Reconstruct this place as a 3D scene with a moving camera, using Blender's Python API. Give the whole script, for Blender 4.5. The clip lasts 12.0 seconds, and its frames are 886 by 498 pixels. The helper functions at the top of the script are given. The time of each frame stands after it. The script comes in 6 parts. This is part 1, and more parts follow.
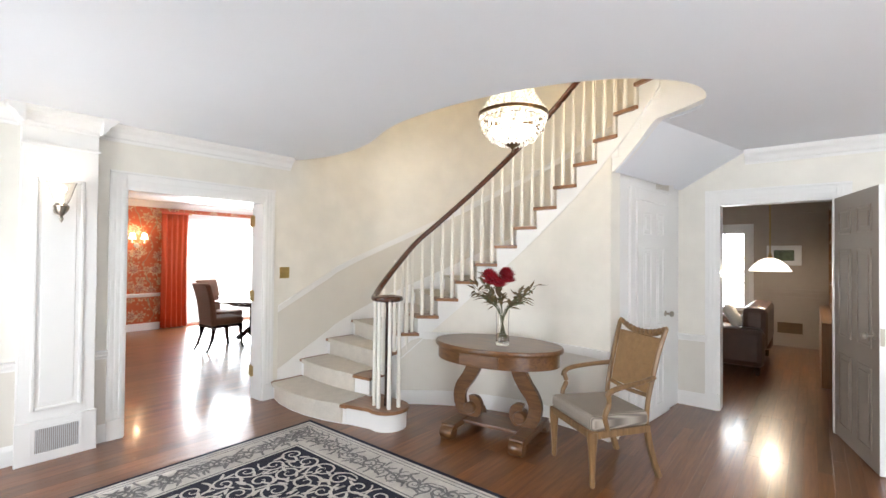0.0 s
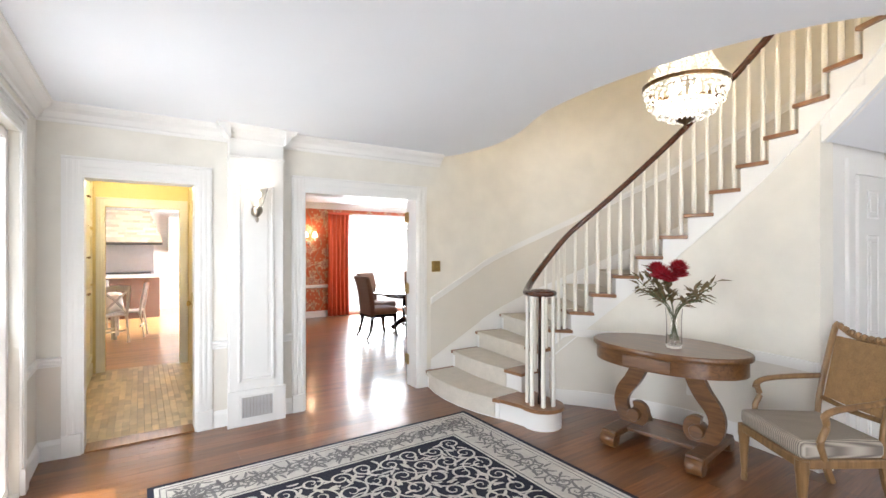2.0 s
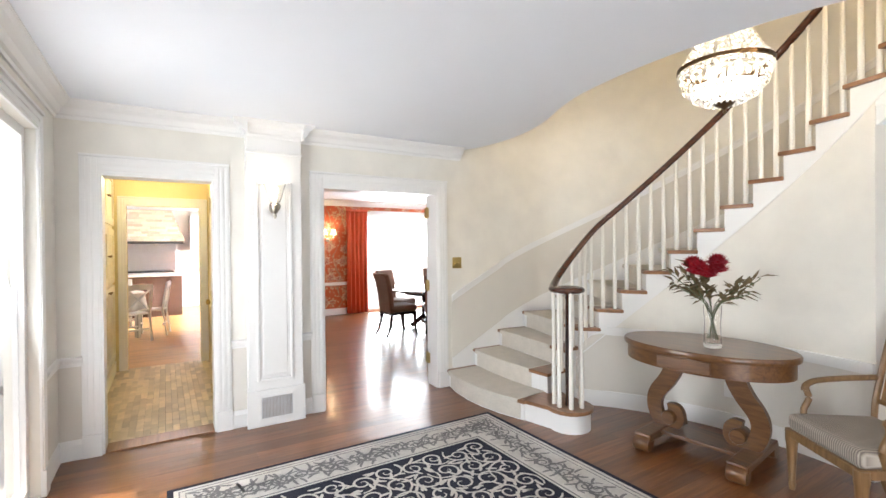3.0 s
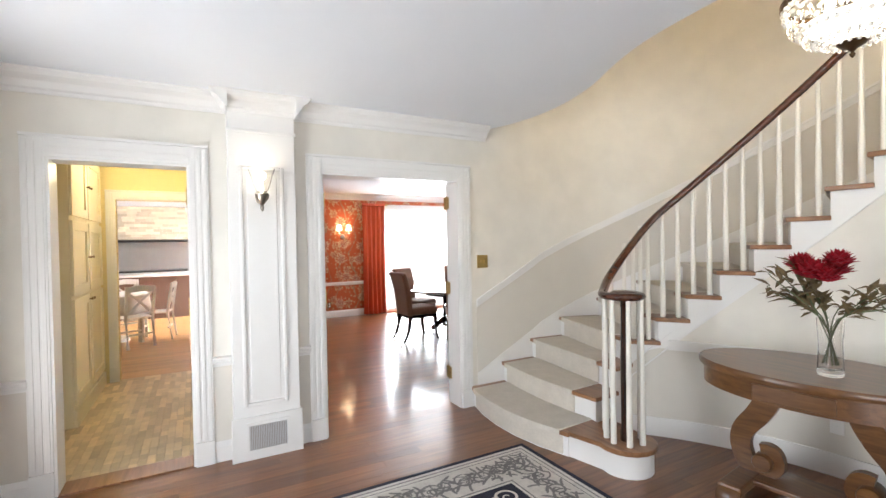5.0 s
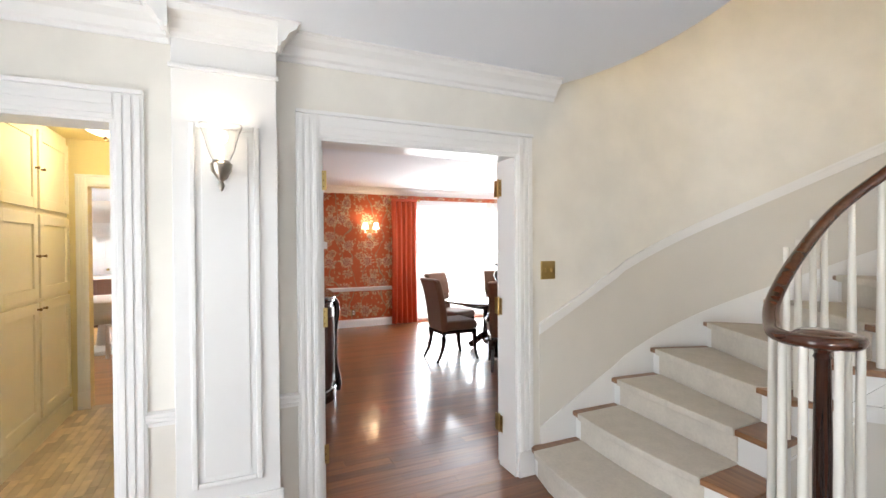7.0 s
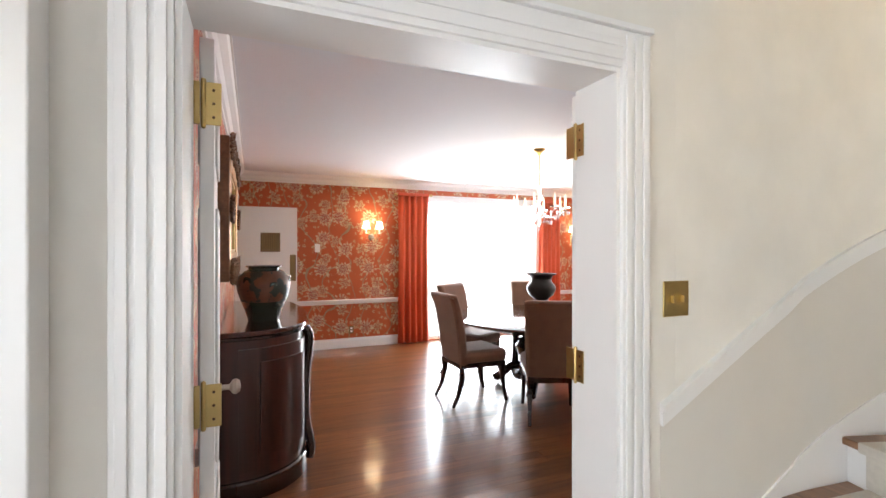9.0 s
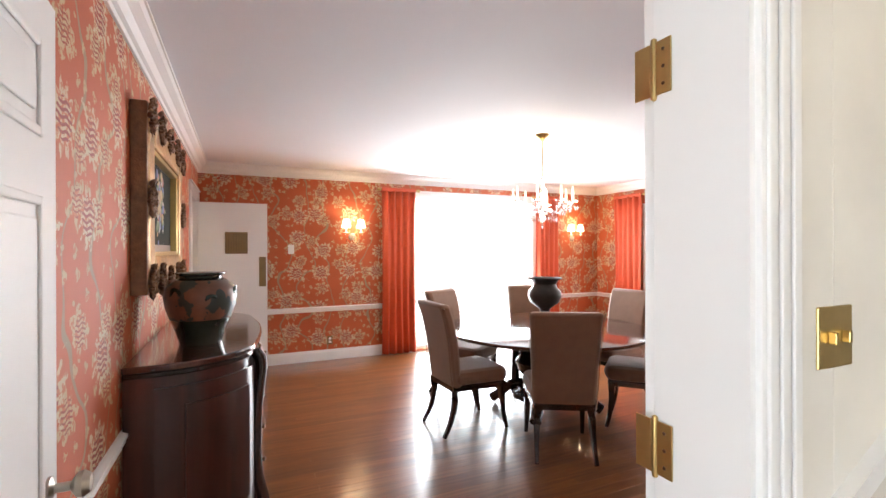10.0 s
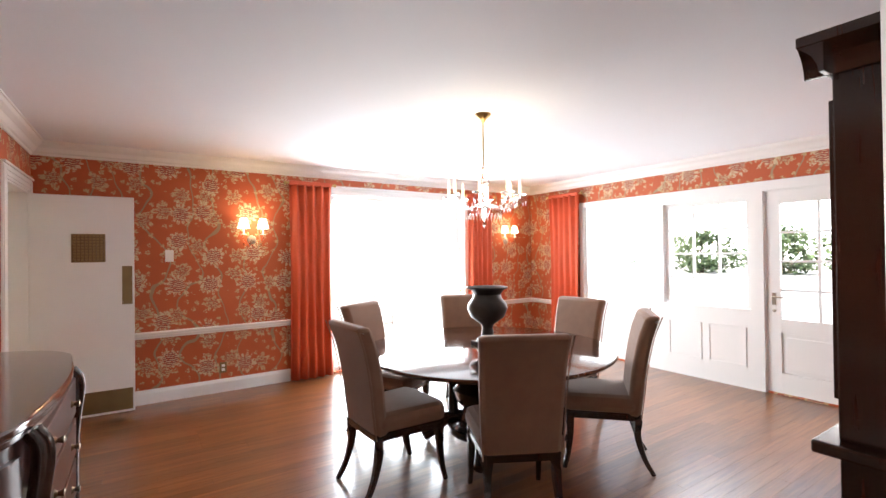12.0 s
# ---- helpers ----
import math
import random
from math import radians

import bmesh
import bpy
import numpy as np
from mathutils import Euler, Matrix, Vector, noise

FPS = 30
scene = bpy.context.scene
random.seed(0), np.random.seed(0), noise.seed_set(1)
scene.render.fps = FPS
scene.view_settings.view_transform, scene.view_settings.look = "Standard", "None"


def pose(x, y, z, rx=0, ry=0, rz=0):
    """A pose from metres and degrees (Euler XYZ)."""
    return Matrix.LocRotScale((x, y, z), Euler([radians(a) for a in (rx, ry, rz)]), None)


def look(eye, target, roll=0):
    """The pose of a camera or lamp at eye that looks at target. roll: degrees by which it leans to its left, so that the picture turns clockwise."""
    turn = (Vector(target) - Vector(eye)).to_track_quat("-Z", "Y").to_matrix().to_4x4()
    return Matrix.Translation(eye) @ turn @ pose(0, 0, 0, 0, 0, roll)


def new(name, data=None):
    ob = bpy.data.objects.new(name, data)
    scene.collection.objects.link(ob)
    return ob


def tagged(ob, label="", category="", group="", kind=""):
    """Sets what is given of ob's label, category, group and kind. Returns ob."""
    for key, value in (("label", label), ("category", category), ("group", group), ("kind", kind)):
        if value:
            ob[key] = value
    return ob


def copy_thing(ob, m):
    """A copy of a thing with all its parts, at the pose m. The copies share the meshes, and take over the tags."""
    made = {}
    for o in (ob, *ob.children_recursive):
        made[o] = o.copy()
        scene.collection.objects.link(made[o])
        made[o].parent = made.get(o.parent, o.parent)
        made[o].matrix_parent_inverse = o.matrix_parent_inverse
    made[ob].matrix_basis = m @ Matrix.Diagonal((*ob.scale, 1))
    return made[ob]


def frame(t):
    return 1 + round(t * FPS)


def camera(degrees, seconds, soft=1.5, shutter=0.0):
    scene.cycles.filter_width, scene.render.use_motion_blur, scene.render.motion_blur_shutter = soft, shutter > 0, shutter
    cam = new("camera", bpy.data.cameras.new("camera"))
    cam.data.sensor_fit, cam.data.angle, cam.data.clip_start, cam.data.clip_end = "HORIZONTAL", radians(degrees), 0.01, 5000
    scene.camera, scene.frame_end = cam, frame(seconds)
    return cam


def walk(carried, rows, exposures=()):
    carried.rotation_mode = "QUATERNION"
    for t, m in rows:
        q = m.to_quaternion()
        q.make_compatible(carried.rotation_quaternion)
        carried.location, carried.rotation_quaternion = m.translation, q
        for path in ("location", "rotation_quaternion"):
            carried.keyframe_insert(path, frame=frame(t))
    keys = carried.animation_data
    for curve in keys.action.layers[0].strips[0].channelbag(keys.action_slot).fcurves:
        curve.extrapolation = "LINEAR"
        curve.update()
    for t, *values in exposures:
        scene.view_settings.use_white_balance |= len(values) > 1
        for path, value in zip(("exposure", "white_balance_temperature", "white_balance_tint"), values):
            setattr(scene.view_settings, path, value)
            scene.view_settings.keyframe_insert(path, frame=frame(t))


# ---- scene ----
cam = camera(88.5, 12.0)
METRES, EYE, TILT, LEAN, TURN = 5.08, 1.5, 0.0, 0.0, 39.1
ROWS = [
    (0.0, 0.0, 0.0, 0.0, -0.01, 0.8, -0.51),
    (0.5, -0.0092, 0.0042, -0.0005, 5.0, 0.8, -0.73),
    (1.0, -0.017, 0.0075, -0.0018, 10.01, 0.61, -0.63),
    (1.5, -0.0211, 0.0119, -0.0026, 14.36, 0.38, -0.28),
    (2.0, -0.025, 0.0168, -0.0033, 17.24, 0.09, 0.08),
    (2.5, -0.0301, 0.0246, -0.0041, 18.67, -0.18, 0.42),
    (3.0, -0.0398, 0.0393, -0.0046, 19.44, -0.32, 0.58),
    (5.0, -0.0866, 0.1702, -0.0041, 22.27, -0.81, 1.05),
    (5.5, -0.1114, 0.2177, -0.0053, 23.38, -0.96, 0.81),
    (6.0, -0.1393, 0.2646, -0.0045, 24.43, -0.93, 0.59),
    (6.5, -0.1646, 0.318, -0.0050, 25.64, -0.8, 0.51),
    (7.0, -0.192, 0.3737, -0.0055, 26.51, -0.58, 0.4),
    (9.0, -0.3254, 0.62, -0.0066, 28.23, -0.06, -0.03),
    (9.5, -0.3565, 0.6781, -0.0062, 27.74, -0.03, 0.02),
    (10.0, -0.3863, 0.7344, -0.0058, 26.84, -0.01, 0.18),
    (10.5, -0.4163, 0.7817, -0.0062, 25.27, 0.02, 0.21),
    (11.0, -0.438, 0.8197, -0.0062, 23.19, 0.21, 0.29),
    (11.5, -0.4457, 0.8517, -0.006, 20.21, 0.39, 0.54),
    (12.0, -0.4535, 0.8814, -0.0059, 17.35, 0.44, 0.72),
]
walk(cam, [(t, pose(0, 0, EYE, TILT, LEAN, TURN) @ pose(METRES * x, METRES * y, METRES * z, 90 + pitch, roll, yaw)) for t, x, y, z, yaw, pitch, roll in ROWS],
     exposures=[(0.0, 0.90), (3.0, 0.88), (5.0, 0.76), (7.0, 0.74), (9.0, 0.83), (10.0, 1.03), (10.7, 0.97), (12.0, 0.74)])

# ---- world, sun, area lamps standing in for daylight, lamps ----
world = bpy.data.worlds.new("sky")
scene.world = world
world.use_nodes = True
wn = world.node_tree
sky = wn.nodes.new("ShaderNodeTexSky")
sky.sky_type = "NISHITA"
sky.sun_disc = False
sky.sun_elevation, sky.sun_rotation = radians(73.4), radians(193)
wn.links.new(sky.outputs[0], wn.nodes["Background"].inputs[0])
wn.nodes["Background"].inputs[1].default_value = 0.15
sun_data = bpy.data.lights.new("sun", "SUN")
sun_data.energy, sun_data.angle, sun_data.color = 5.0, radians(0.5), (1, 0.95, 0.87)
sun = new("sun", sun_data)
sun.matrix_world = look((0, 0, 20), (1.4, 5.8, 0))


def area_lamp(name, eye, target, w, h, watts, color=(1, 1, 1)):
    d = bpy.data.lights.new(name, "AREA")
    d.shape, d.size, d.size_y, d.energy, d.color = "RECTANGLE", w, h, watts, color
    ob = new(name, d)
    ob.matrix_world = look(eye, target)
    return ob


def bulb(name, place, watts, color=(1.0, 0.72, 0.42), radius=0.03):
    d = bpy.data.lights.new(name, "POINT")
    d.energy, d.color, d.shadow_soft_size = watts, color, radius
    ob = new(name, d)
    ob.location = place
    return ob


DAY = (0.89, 0.945, 1.0)
area_lamp("daylight_dining_slider", (-10.10, 4.97, 1.12), (-5, 4.97, 1.05), 1.9, 2.1, 125, DAY)
area_lamp("daylight_dining_french", (-7.3, 8.6, 3.05), (-7.3, 4.2, 0.6), 3.2, 1.4, 265, DAY)
area_lamp("daylight_hall_window", (-3.1, -0.72, 1.15), (-3.0, 3, 1.9), 1.3, 2.0, 25, DAY)
# fill lamp at a second front window, added out of view
area_lamp("fill_hall_front", (1.6, -0.72, 1.2), (0.8, 3, 2.0), 2.3, 1.9, 68, DAY)
# fill lamp at an unseen, added east window
area_lamp("fill_hall_east", (3.32, 2.3, 1.3), (0, 2.3, 1.3), 3.2, 2.0, 10, DAY)
area_lamp("daylight_kitchen", (-11.3, 2.93, 1.55), (-11.3, 0, 1.0), 1.7, 1.2, 300, DAY)
area_lamp("daylight_library", (-1.10, 9.93, 1.3), (-1.0, 6, 1.0), 0.9, 1.7, 18, DAY)
# unseen warm lamp added upstairs to tint the stairwell wall
area_lamp("warm_fill_upstairs", (2.6, 3.4, 4.2), (-2, 3.2, 3.6), 1.6, 1.4, 165, (1.0, 0.75, 0.43))
bulb("chandelier_glow", (-1.85, 3.144, 2.60), 7, (1.0, 0.88, 0.70), 0.10)
bulb("pantry_glow", (-6.3, -0.07, 2.24), 10, (1.0, 0.86, 0.56), 0.10)
bulb("sconce_glow", (-4.17, 0.80, 1.95), 1.3, (1.0, 0.86, 0.66), 0.03)
bulb("dining_sconce_glow", (-9.84, 3.05, 1.86), 3.6, (1.0, 0.72, 0.42), 0.03)
bulb("dining_sconce_glow_far", (-9.84, 6.80, 1.86), 3.6, (1.0, 0.72, 0.42), 0.03)
bulb("dining_chandelier_glow", (-7.31, 4.19, 2.08), 6, (1.0, 0.78, 0.5), 0.10)
bulb("library_glow", (-0.46, 7.8, 1.28), 17, (1.0, 0.84, 0.62), 0.05)


# ---- materials ----
def material(name, color, rough=0.5, metal=0.0, var=0.06, scale=8.0, bump=0.0, bscale=60.0, coat=0.0, random_amount=0.0):
    """Principled surface with variation at two scales, fine relief, and a change from piece to piece."""
    m = bpy.data.materials.new(name)
    m.use_nodes = True
    nt = m.node_tree
    N, L = nt.nodes, nt.links
    b = N["Principled BSDF"]
    b.inputs["Roughness"].default_value = rough
    b.inputs["Metallic"].default_value = metal
    b.inputs["Coat Weight"].default_value = coat
    b.inputs["Coat Roughness"].default_value = 0.12
    geo = N.new("ShaderNodeNewGeometry")
    n1 = N.new("ShaderNodeTexNoise"); n1.inputs["Scale"].default_value = scale; n1.inputs["Detail"].default_value = 4
    n2 = N.new("ShaderNodeTexNoise"); n2.inputs["Scale"].default_value = scale * 0.17; n2.inputs["Detail"].default_value = 2
    L.new(geo.outputs["Position"], n1.inputs["Vector"]); L.new(geo.outputs["Position"], n2.inputs["Vector"])
    add = N.new("ShaderNodeMath"); add.operation = "ADD"
    L.new(n1.outputs["Fac"], add.inputs[0]); L.new(n2.outputs["Fac"], add.inputs[1])
    mr = N.new("ShaderNodeMapRange")
    mr.inputs[1].default_value, mr.inputs[2].default_value = 0.6, 1.4
    mr.inputs[3].default_value, mr.inputs[4].default_value = 1 - var, 1 + var
    L.new(add.outputs[0], mr.inputs[0])
    hsv = N.new("ShaderNodeHueSaturation")
    hsv.inputs["Color"].default_value = (*color, 1)
    last = mr.outputs[0]
    if random_amount:
        oi = N.new("ShaderNodeObjectInfo")
        mm = N.new("ShaderNodeMapRange")
        mm.inputs[3].default_value, mm.inputs[4].default_value = 1 - random_amount, 1 + random_amount
        ad = N.new("ShaderNodeMath"); ad.operation = "ADD"
        L.new(oi.outputs["Random"], ad.inputs[0]); L.new(geo.outputs["Random Per Island"], ad.inputs[1])
        fr = N.new("ShaderNodeMath"); fr.operation = "FRACT"
        L.new(ad.outputs[0], fr.inputs[0]); L.new(fr.outputs[0], mm.inputs[0])
        mu = N.new("ShaderNodeMath"); mu.operation = "MULTIPLY"
        L.new(last, mu.inputs[0]); L.new(mm.outputs[0], mu.inputs[1])
        last = mu.outputs[0]
    L.new(last, hsv.inputs["Value"])
    L.new(hsv.outputs[0], b.inputs["Base Color"])
    if bump:
        n3 = N.new("ShaderNodeTexNoise"); n3.inputs["Scale"].default_value = bscale
        L.new(geo.outputs["Position"], n3.inputs["Vector"])
        bp = N.new("ShaderNodeBump"); bp.inputs["Strength"].default_value = bump; bp.inputs["Distance"].default_value = 0.004
        L.new(n3.outputs["Fac"], bp.inputs["Height"]); L.new(bp.outputs[0], b.inputs["Normal"])
    return m


def wood(name, dark, light, axis="y", rough=0.3, coat=0.3, random_amount=0.0, grain=14.0):
    """Wood with grain drawn out along one axis."""
    m = material(name, light, rough, var=0.05, coat=coat, random_amount=random_amount)
    nt = m.node_tree
    N, L = nt.nodes, nt.links
    geo = N.new("ShaderNodeNewGeometry")
    mp = N.new("ShaderNodeMapping")
    s = [grain, grain, grain]
    s["xyz".index(axis)] = grain * 0.06
    mp.inputs["Scale"].default_value = s
    L.new(geo.outputs["Position"], mp.inputs["Vector"])
    n = N.new("ShaderNodeTexNoise"); n.inputs["Scale"].default_value = 3.0; n.inputs["Detail"].default_value = 6; n.inputs["Distortion"].default_value = 0.6
    L.new(mp.outputs[0], n.inputs["Vector"])
    ramp = N.new("ShaderNodeValToRGB")
    ramp.color_ramp.elements[0].position, ramp.color_ramp.elements[0].color = 0.32, (*dark, 1)
    ramp.color_ramp.elements[1].position, ramp.color_ramp.elements[1].color = 0.68, (*light, 1)
    L.new(n.outputs["Fac"], ramp.inputs[0])
    hs = [x for x in N if x.bl_idname == "ShaderNodeHueSaturation"][0]
    L.new(ramp.outputs[0], hs.inputs["Color"])
    return m


def mth(nt, op, a, b=None, c=None):
    n = nt.nodes.new("ShaderNodeMath"); n.operation = op
    for i, v in enumerate((a, b, c)):
        if v is None:
            continue
        if isinstance(v, (int, float)):
            n.inputs[i].default_value = v
        else:
            nt.links.new(v, n.inputs[i])
    return n.outputs[0]


def mixc(nt, fac, a, b):
    n = nt.nodes.new("ShaderNodeMix"); n.data_type = "RGBA"
    nt.links.new(fac, n.inputs[0])
    for i, v in ((6, a), (7, b)):
        if isinstance(v, tuple):
            n.inputs[i].default_value = (*v, 1)
        else:
            nt.links.new(v, n.inputs[i])
    return n.outputs[2]


def wallpaper(name, along):
    """Coral paper with cream flower heads, trailing leaves and small buds; along: the axis the wall runs on."""
    m = material(name, (0.56, 0.125, 0.05), 0.6, bump=0.1, bscale=250)
    nt = m.node_tree
    N, L = nt.nodes, nt.links
    geo = N.new("ShaderNodeNewGeometry")
    sep = N.new("ShaderNodeSeparateXYZ")
    L.new(geo.outputs["Position"], sep.inputs[0])
    com = N.new("ShaderNodeCombineXYZ")
    L.new(sep.outputs["XYZ".index(along.upper())], com.inputs[0]); L.new(sep.outputs[2], com.inputs[1])
    base = com.outputs[0]
    wob = N.new("ShaderNodeTexNoise"); wob.inputs["Scale"].default_value = 13
    L.new(base, wob.inputs["Vector"])

    def flowers(scale, shift, petals, size, inner):
        mp = N.new("ShaderNodeMapping"); mp.inputs["Scale"].default_value = (scale, scale, 1); mp.inputs["Location"].default_value = (shift, shift * 0.7, 0)
        L.new(base, mp.inputs[0])
        v = N.new("ShaderNodeTexVoronoi"); v.voronoi_dimensions = "2D"; v.inputs["Scale"].default_value = 1; v.inputs["Randomness"].default_value = 0.55
        L.new(mp.outputs[0], v.inputs["Vector"])
        d = N.new("ShaderNodeVectorMath"); d.operation = "SUBTRACT"
        L.new(mp.outputs[0], d.inputs[0]); L.new(v.outputs["Position"], d.inputs[1])
        s = N.new("ShaderNodeSeparateXYZ"); L.new(d.outputs[0], s.inputs[0])
        ang = mth(nt, "ARCTAN2", s.outputs[1], s.outputs[0])
        pet = mth(nt, "ABSOLUTE", mth(nt, "SINE", mth(nt, "MULTIPLY", ang, petals)))
        lim = mth(nt, "MULTIPLY_ADD", pet, size * 0.45, size * 0.55)
        lim = mth(nt, "MULTIPLY_ADD", wob.outputs["Fac"], size * 1.5, mth(nt, "SUBTRACT", lim, size * 0.75))
        body = mth(nt, "LESS_THAN", v.outputs["Distance"], lim)
        wavy = mth(nt, "MULTIPLY_ADD", mth(nt, "SINE", mth(nt, "MULTIPLY", s.outputs[0], 30.0)), 0.012, s.outputs[1])
        lines = mth(nt, "GREATER_THAN", mth(nt, "SINE", mth(nt, "MULTIPLY", wavy, 34.0 / size)), inner)
        ring = mth(nt, "MULTIPLY", lines, mth(nt, "LESS_THAN", v.outputs["Distance"], size * 0.58))
        return body, ring

    col = (0.55, 0.115, 0.045)
    tone = N.new("ShaderNodeTexNoise"); tone.inputs["Scale"].default_value = 3
    L.new(base, tone.inputs["Vector"])
    col = mixc(nt, tone.outputs["Fac"], (0.42, 0.078, 0.020), (0.50, 0.108, 0.034))
    # trailing stems and leaves
    w = N.new("ShaderNodeTexWave"); w.inputs["Scale"].default_value = 1.1; w.inputs["Distortion"].default_value = 9; w.inputs["Detail"].default_value = 1.5; w.inputs["Detail Scale"].default_value = 1.6
    L.new(base, w.inputs["Vector"])
    stem = mth(nt, "GREATER_THAN", w.outputs["Fac"], 0.988)
    col = mixc(nt, stem, col, (0.33, 0.22, 0.12))
    fray = N.new("ShaderNodeTexNoise"); fray.inputs["Scale"].default_value = 46; fray.inputs["Detail"].default_value = 3
    L.new(base, fray.inputs["Vector"])
    broken = mth(nt, "MULTIPLY_ADD", mth(nt, "GREATER_THAN", fray.outputs["Fac"], 0.47), 0.75, 0.12)
    body, ring = flowers(10.0, 3.3, 1.5, 0.24, 0.2)
    leaf = N.new("ShaderNodeTexNoise"); leaf.inputs["Scale"].default_value = 4.5
    L.new(base, leaf.inputs["Vector"])
    body = mth(nt, "MULTIPLY", body, mth(nt, "GREATER_THAN", leaf.outputs["Fac"], 0.47))
    col = mixc(nt, mth(nt, "MULTIPLY", body, broken), col, (0.50, 0.38, 0.20))
    body, ring = flowers(3.3, 1.7, 3.5, 0.30, 0.3)
    col = mixc(nt, mth(nt, "MULTIPLY", body, broken), col, (0.52, 0.40, 0.22))
    col = mixc(nt, mth(nt, "MULTIPLY", body, ring), col, (0.30, 0.06, 0.03))
    body, ring = flowers(2.6, 0.4, 6.0, 0.30, 0.0)
    col = mixc(nt, mth(nt, "MULTIPLY", body, broken), col, (0.58, 0.48, 0.31))
    col = mixc(nt, mth(nt, "MULTIPLY", body, ring), col, (0.28, 0.05, 0.035))
    hs = [x for x in N if x.bl_idname == "ShaderNodeHueSaturation"][0]
    L.new(col, hs.inputs["Color"])
    return m


def glass(name, tint=(1, 1, 1), rough=0.0):
    m = material(name, tint, rough, var=0.0)
    b = m.node_tree.nodes["Principled BSDF"]
    b.inputs["Transmission Weight"].default_value = 1.0
    b.inputs["IOR"].default_value = 1.45
    return m


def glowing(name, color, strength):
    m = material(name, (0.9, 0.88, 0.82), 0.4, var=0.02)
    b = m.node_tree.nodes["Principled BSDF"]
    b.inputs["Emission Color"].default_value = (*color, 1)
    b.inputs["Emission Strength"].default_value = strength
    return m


M_TRIM = material("white_trim_paint", (0.80, 0.79, 0.77), 0.35, var=0.025, scale=3, bump=0.03, bscale=40)
M_WALL = material("cream_mottled_wall", (0.755, 0.725, 0.66), 0.65, var=0.08, scale=5, bump=0.05, bscale=90)
M_DADO = material("greige_dado_paint", (0.67, 0.635, 0.575), 0.55, var=0.04, scale=5, bump=0.04)
M_CEIL = material("ceiling_paint", (0.80, 0.82, 0.86), 0.8, var=0.015, scale=2)
M_TAN = material("warm_upper_wall", (0.70, 0.58, 0.38), 0.65, var=0.06, scale=5)
M_OAK = wood("oak_floor", (0.135, 0.046, 0.014), (0.215, 0.082, 0.026), "y", 0.30, 0.46, 0.24)
M_GAP = material("floor_joint_dark", (0.05, 0.02, 0.008), 0.6)
M_TREAD = wood("tread_wood", (0.19, 0.085, 0.036), (0.33, 0.16, 0.075), "x", 0.28, 0.3)
M_RAIL = wood("rail_mahogany", (0.045, 0.014, 0.008), (0.10, 0.032, 0.016), "x", 0.2, 0.5)
M_NEWEL = wood("newel_mahogany", (0.03, 0.011, 0.007), (0.07, 0.024, 0.013), "z", 0.2, 0.5)
M_BALU = material("baluster_paint", (0.80, 0.77, 0.70), 0.35, var=0.02)
M_CARPET = material("beige_stair_carpet", (0.62, 0.57, 0.50), 0.95, var=0.09, scale=60, bump=0.5, bscale=400)
M_PAPERX = wallpaper("coral_wallpaper_x", "x")
M_PAPERY = wallpaper("coral_wallpaper_y", "y")
M_YELLOW = material("yellow_pantry_paint", (0.74, 0.62, 0.32), 0.5, var=0.03)
M_TAUPE = material("taupe_paint", (0.33, 0.28, 0.23), 0.4, var=0.04)
M_BRASS = material("aged_brass", (0.55, 0.40, 0.16), 0.3, 1.0, var=0.1, scale=30)
M_PEWTER = material("pewter", (0.42, 0.38, 0.32), 0.3, 1.0)
M_GLASS = glass("window_glass")
M_CRYSTAL = glass("crystal", (0.98, 0.97, 0.95), 0.02)
# emission whitens the backdrop walls in place of overexposed distance
M_BACKGLOW = glowing("glowing_backdrop", (0.95, 0.98, 1.0), 3.0)
M_GREY = material("stone_patio", (0.70, 0.68, 0.64), 0.8, var=0.12)


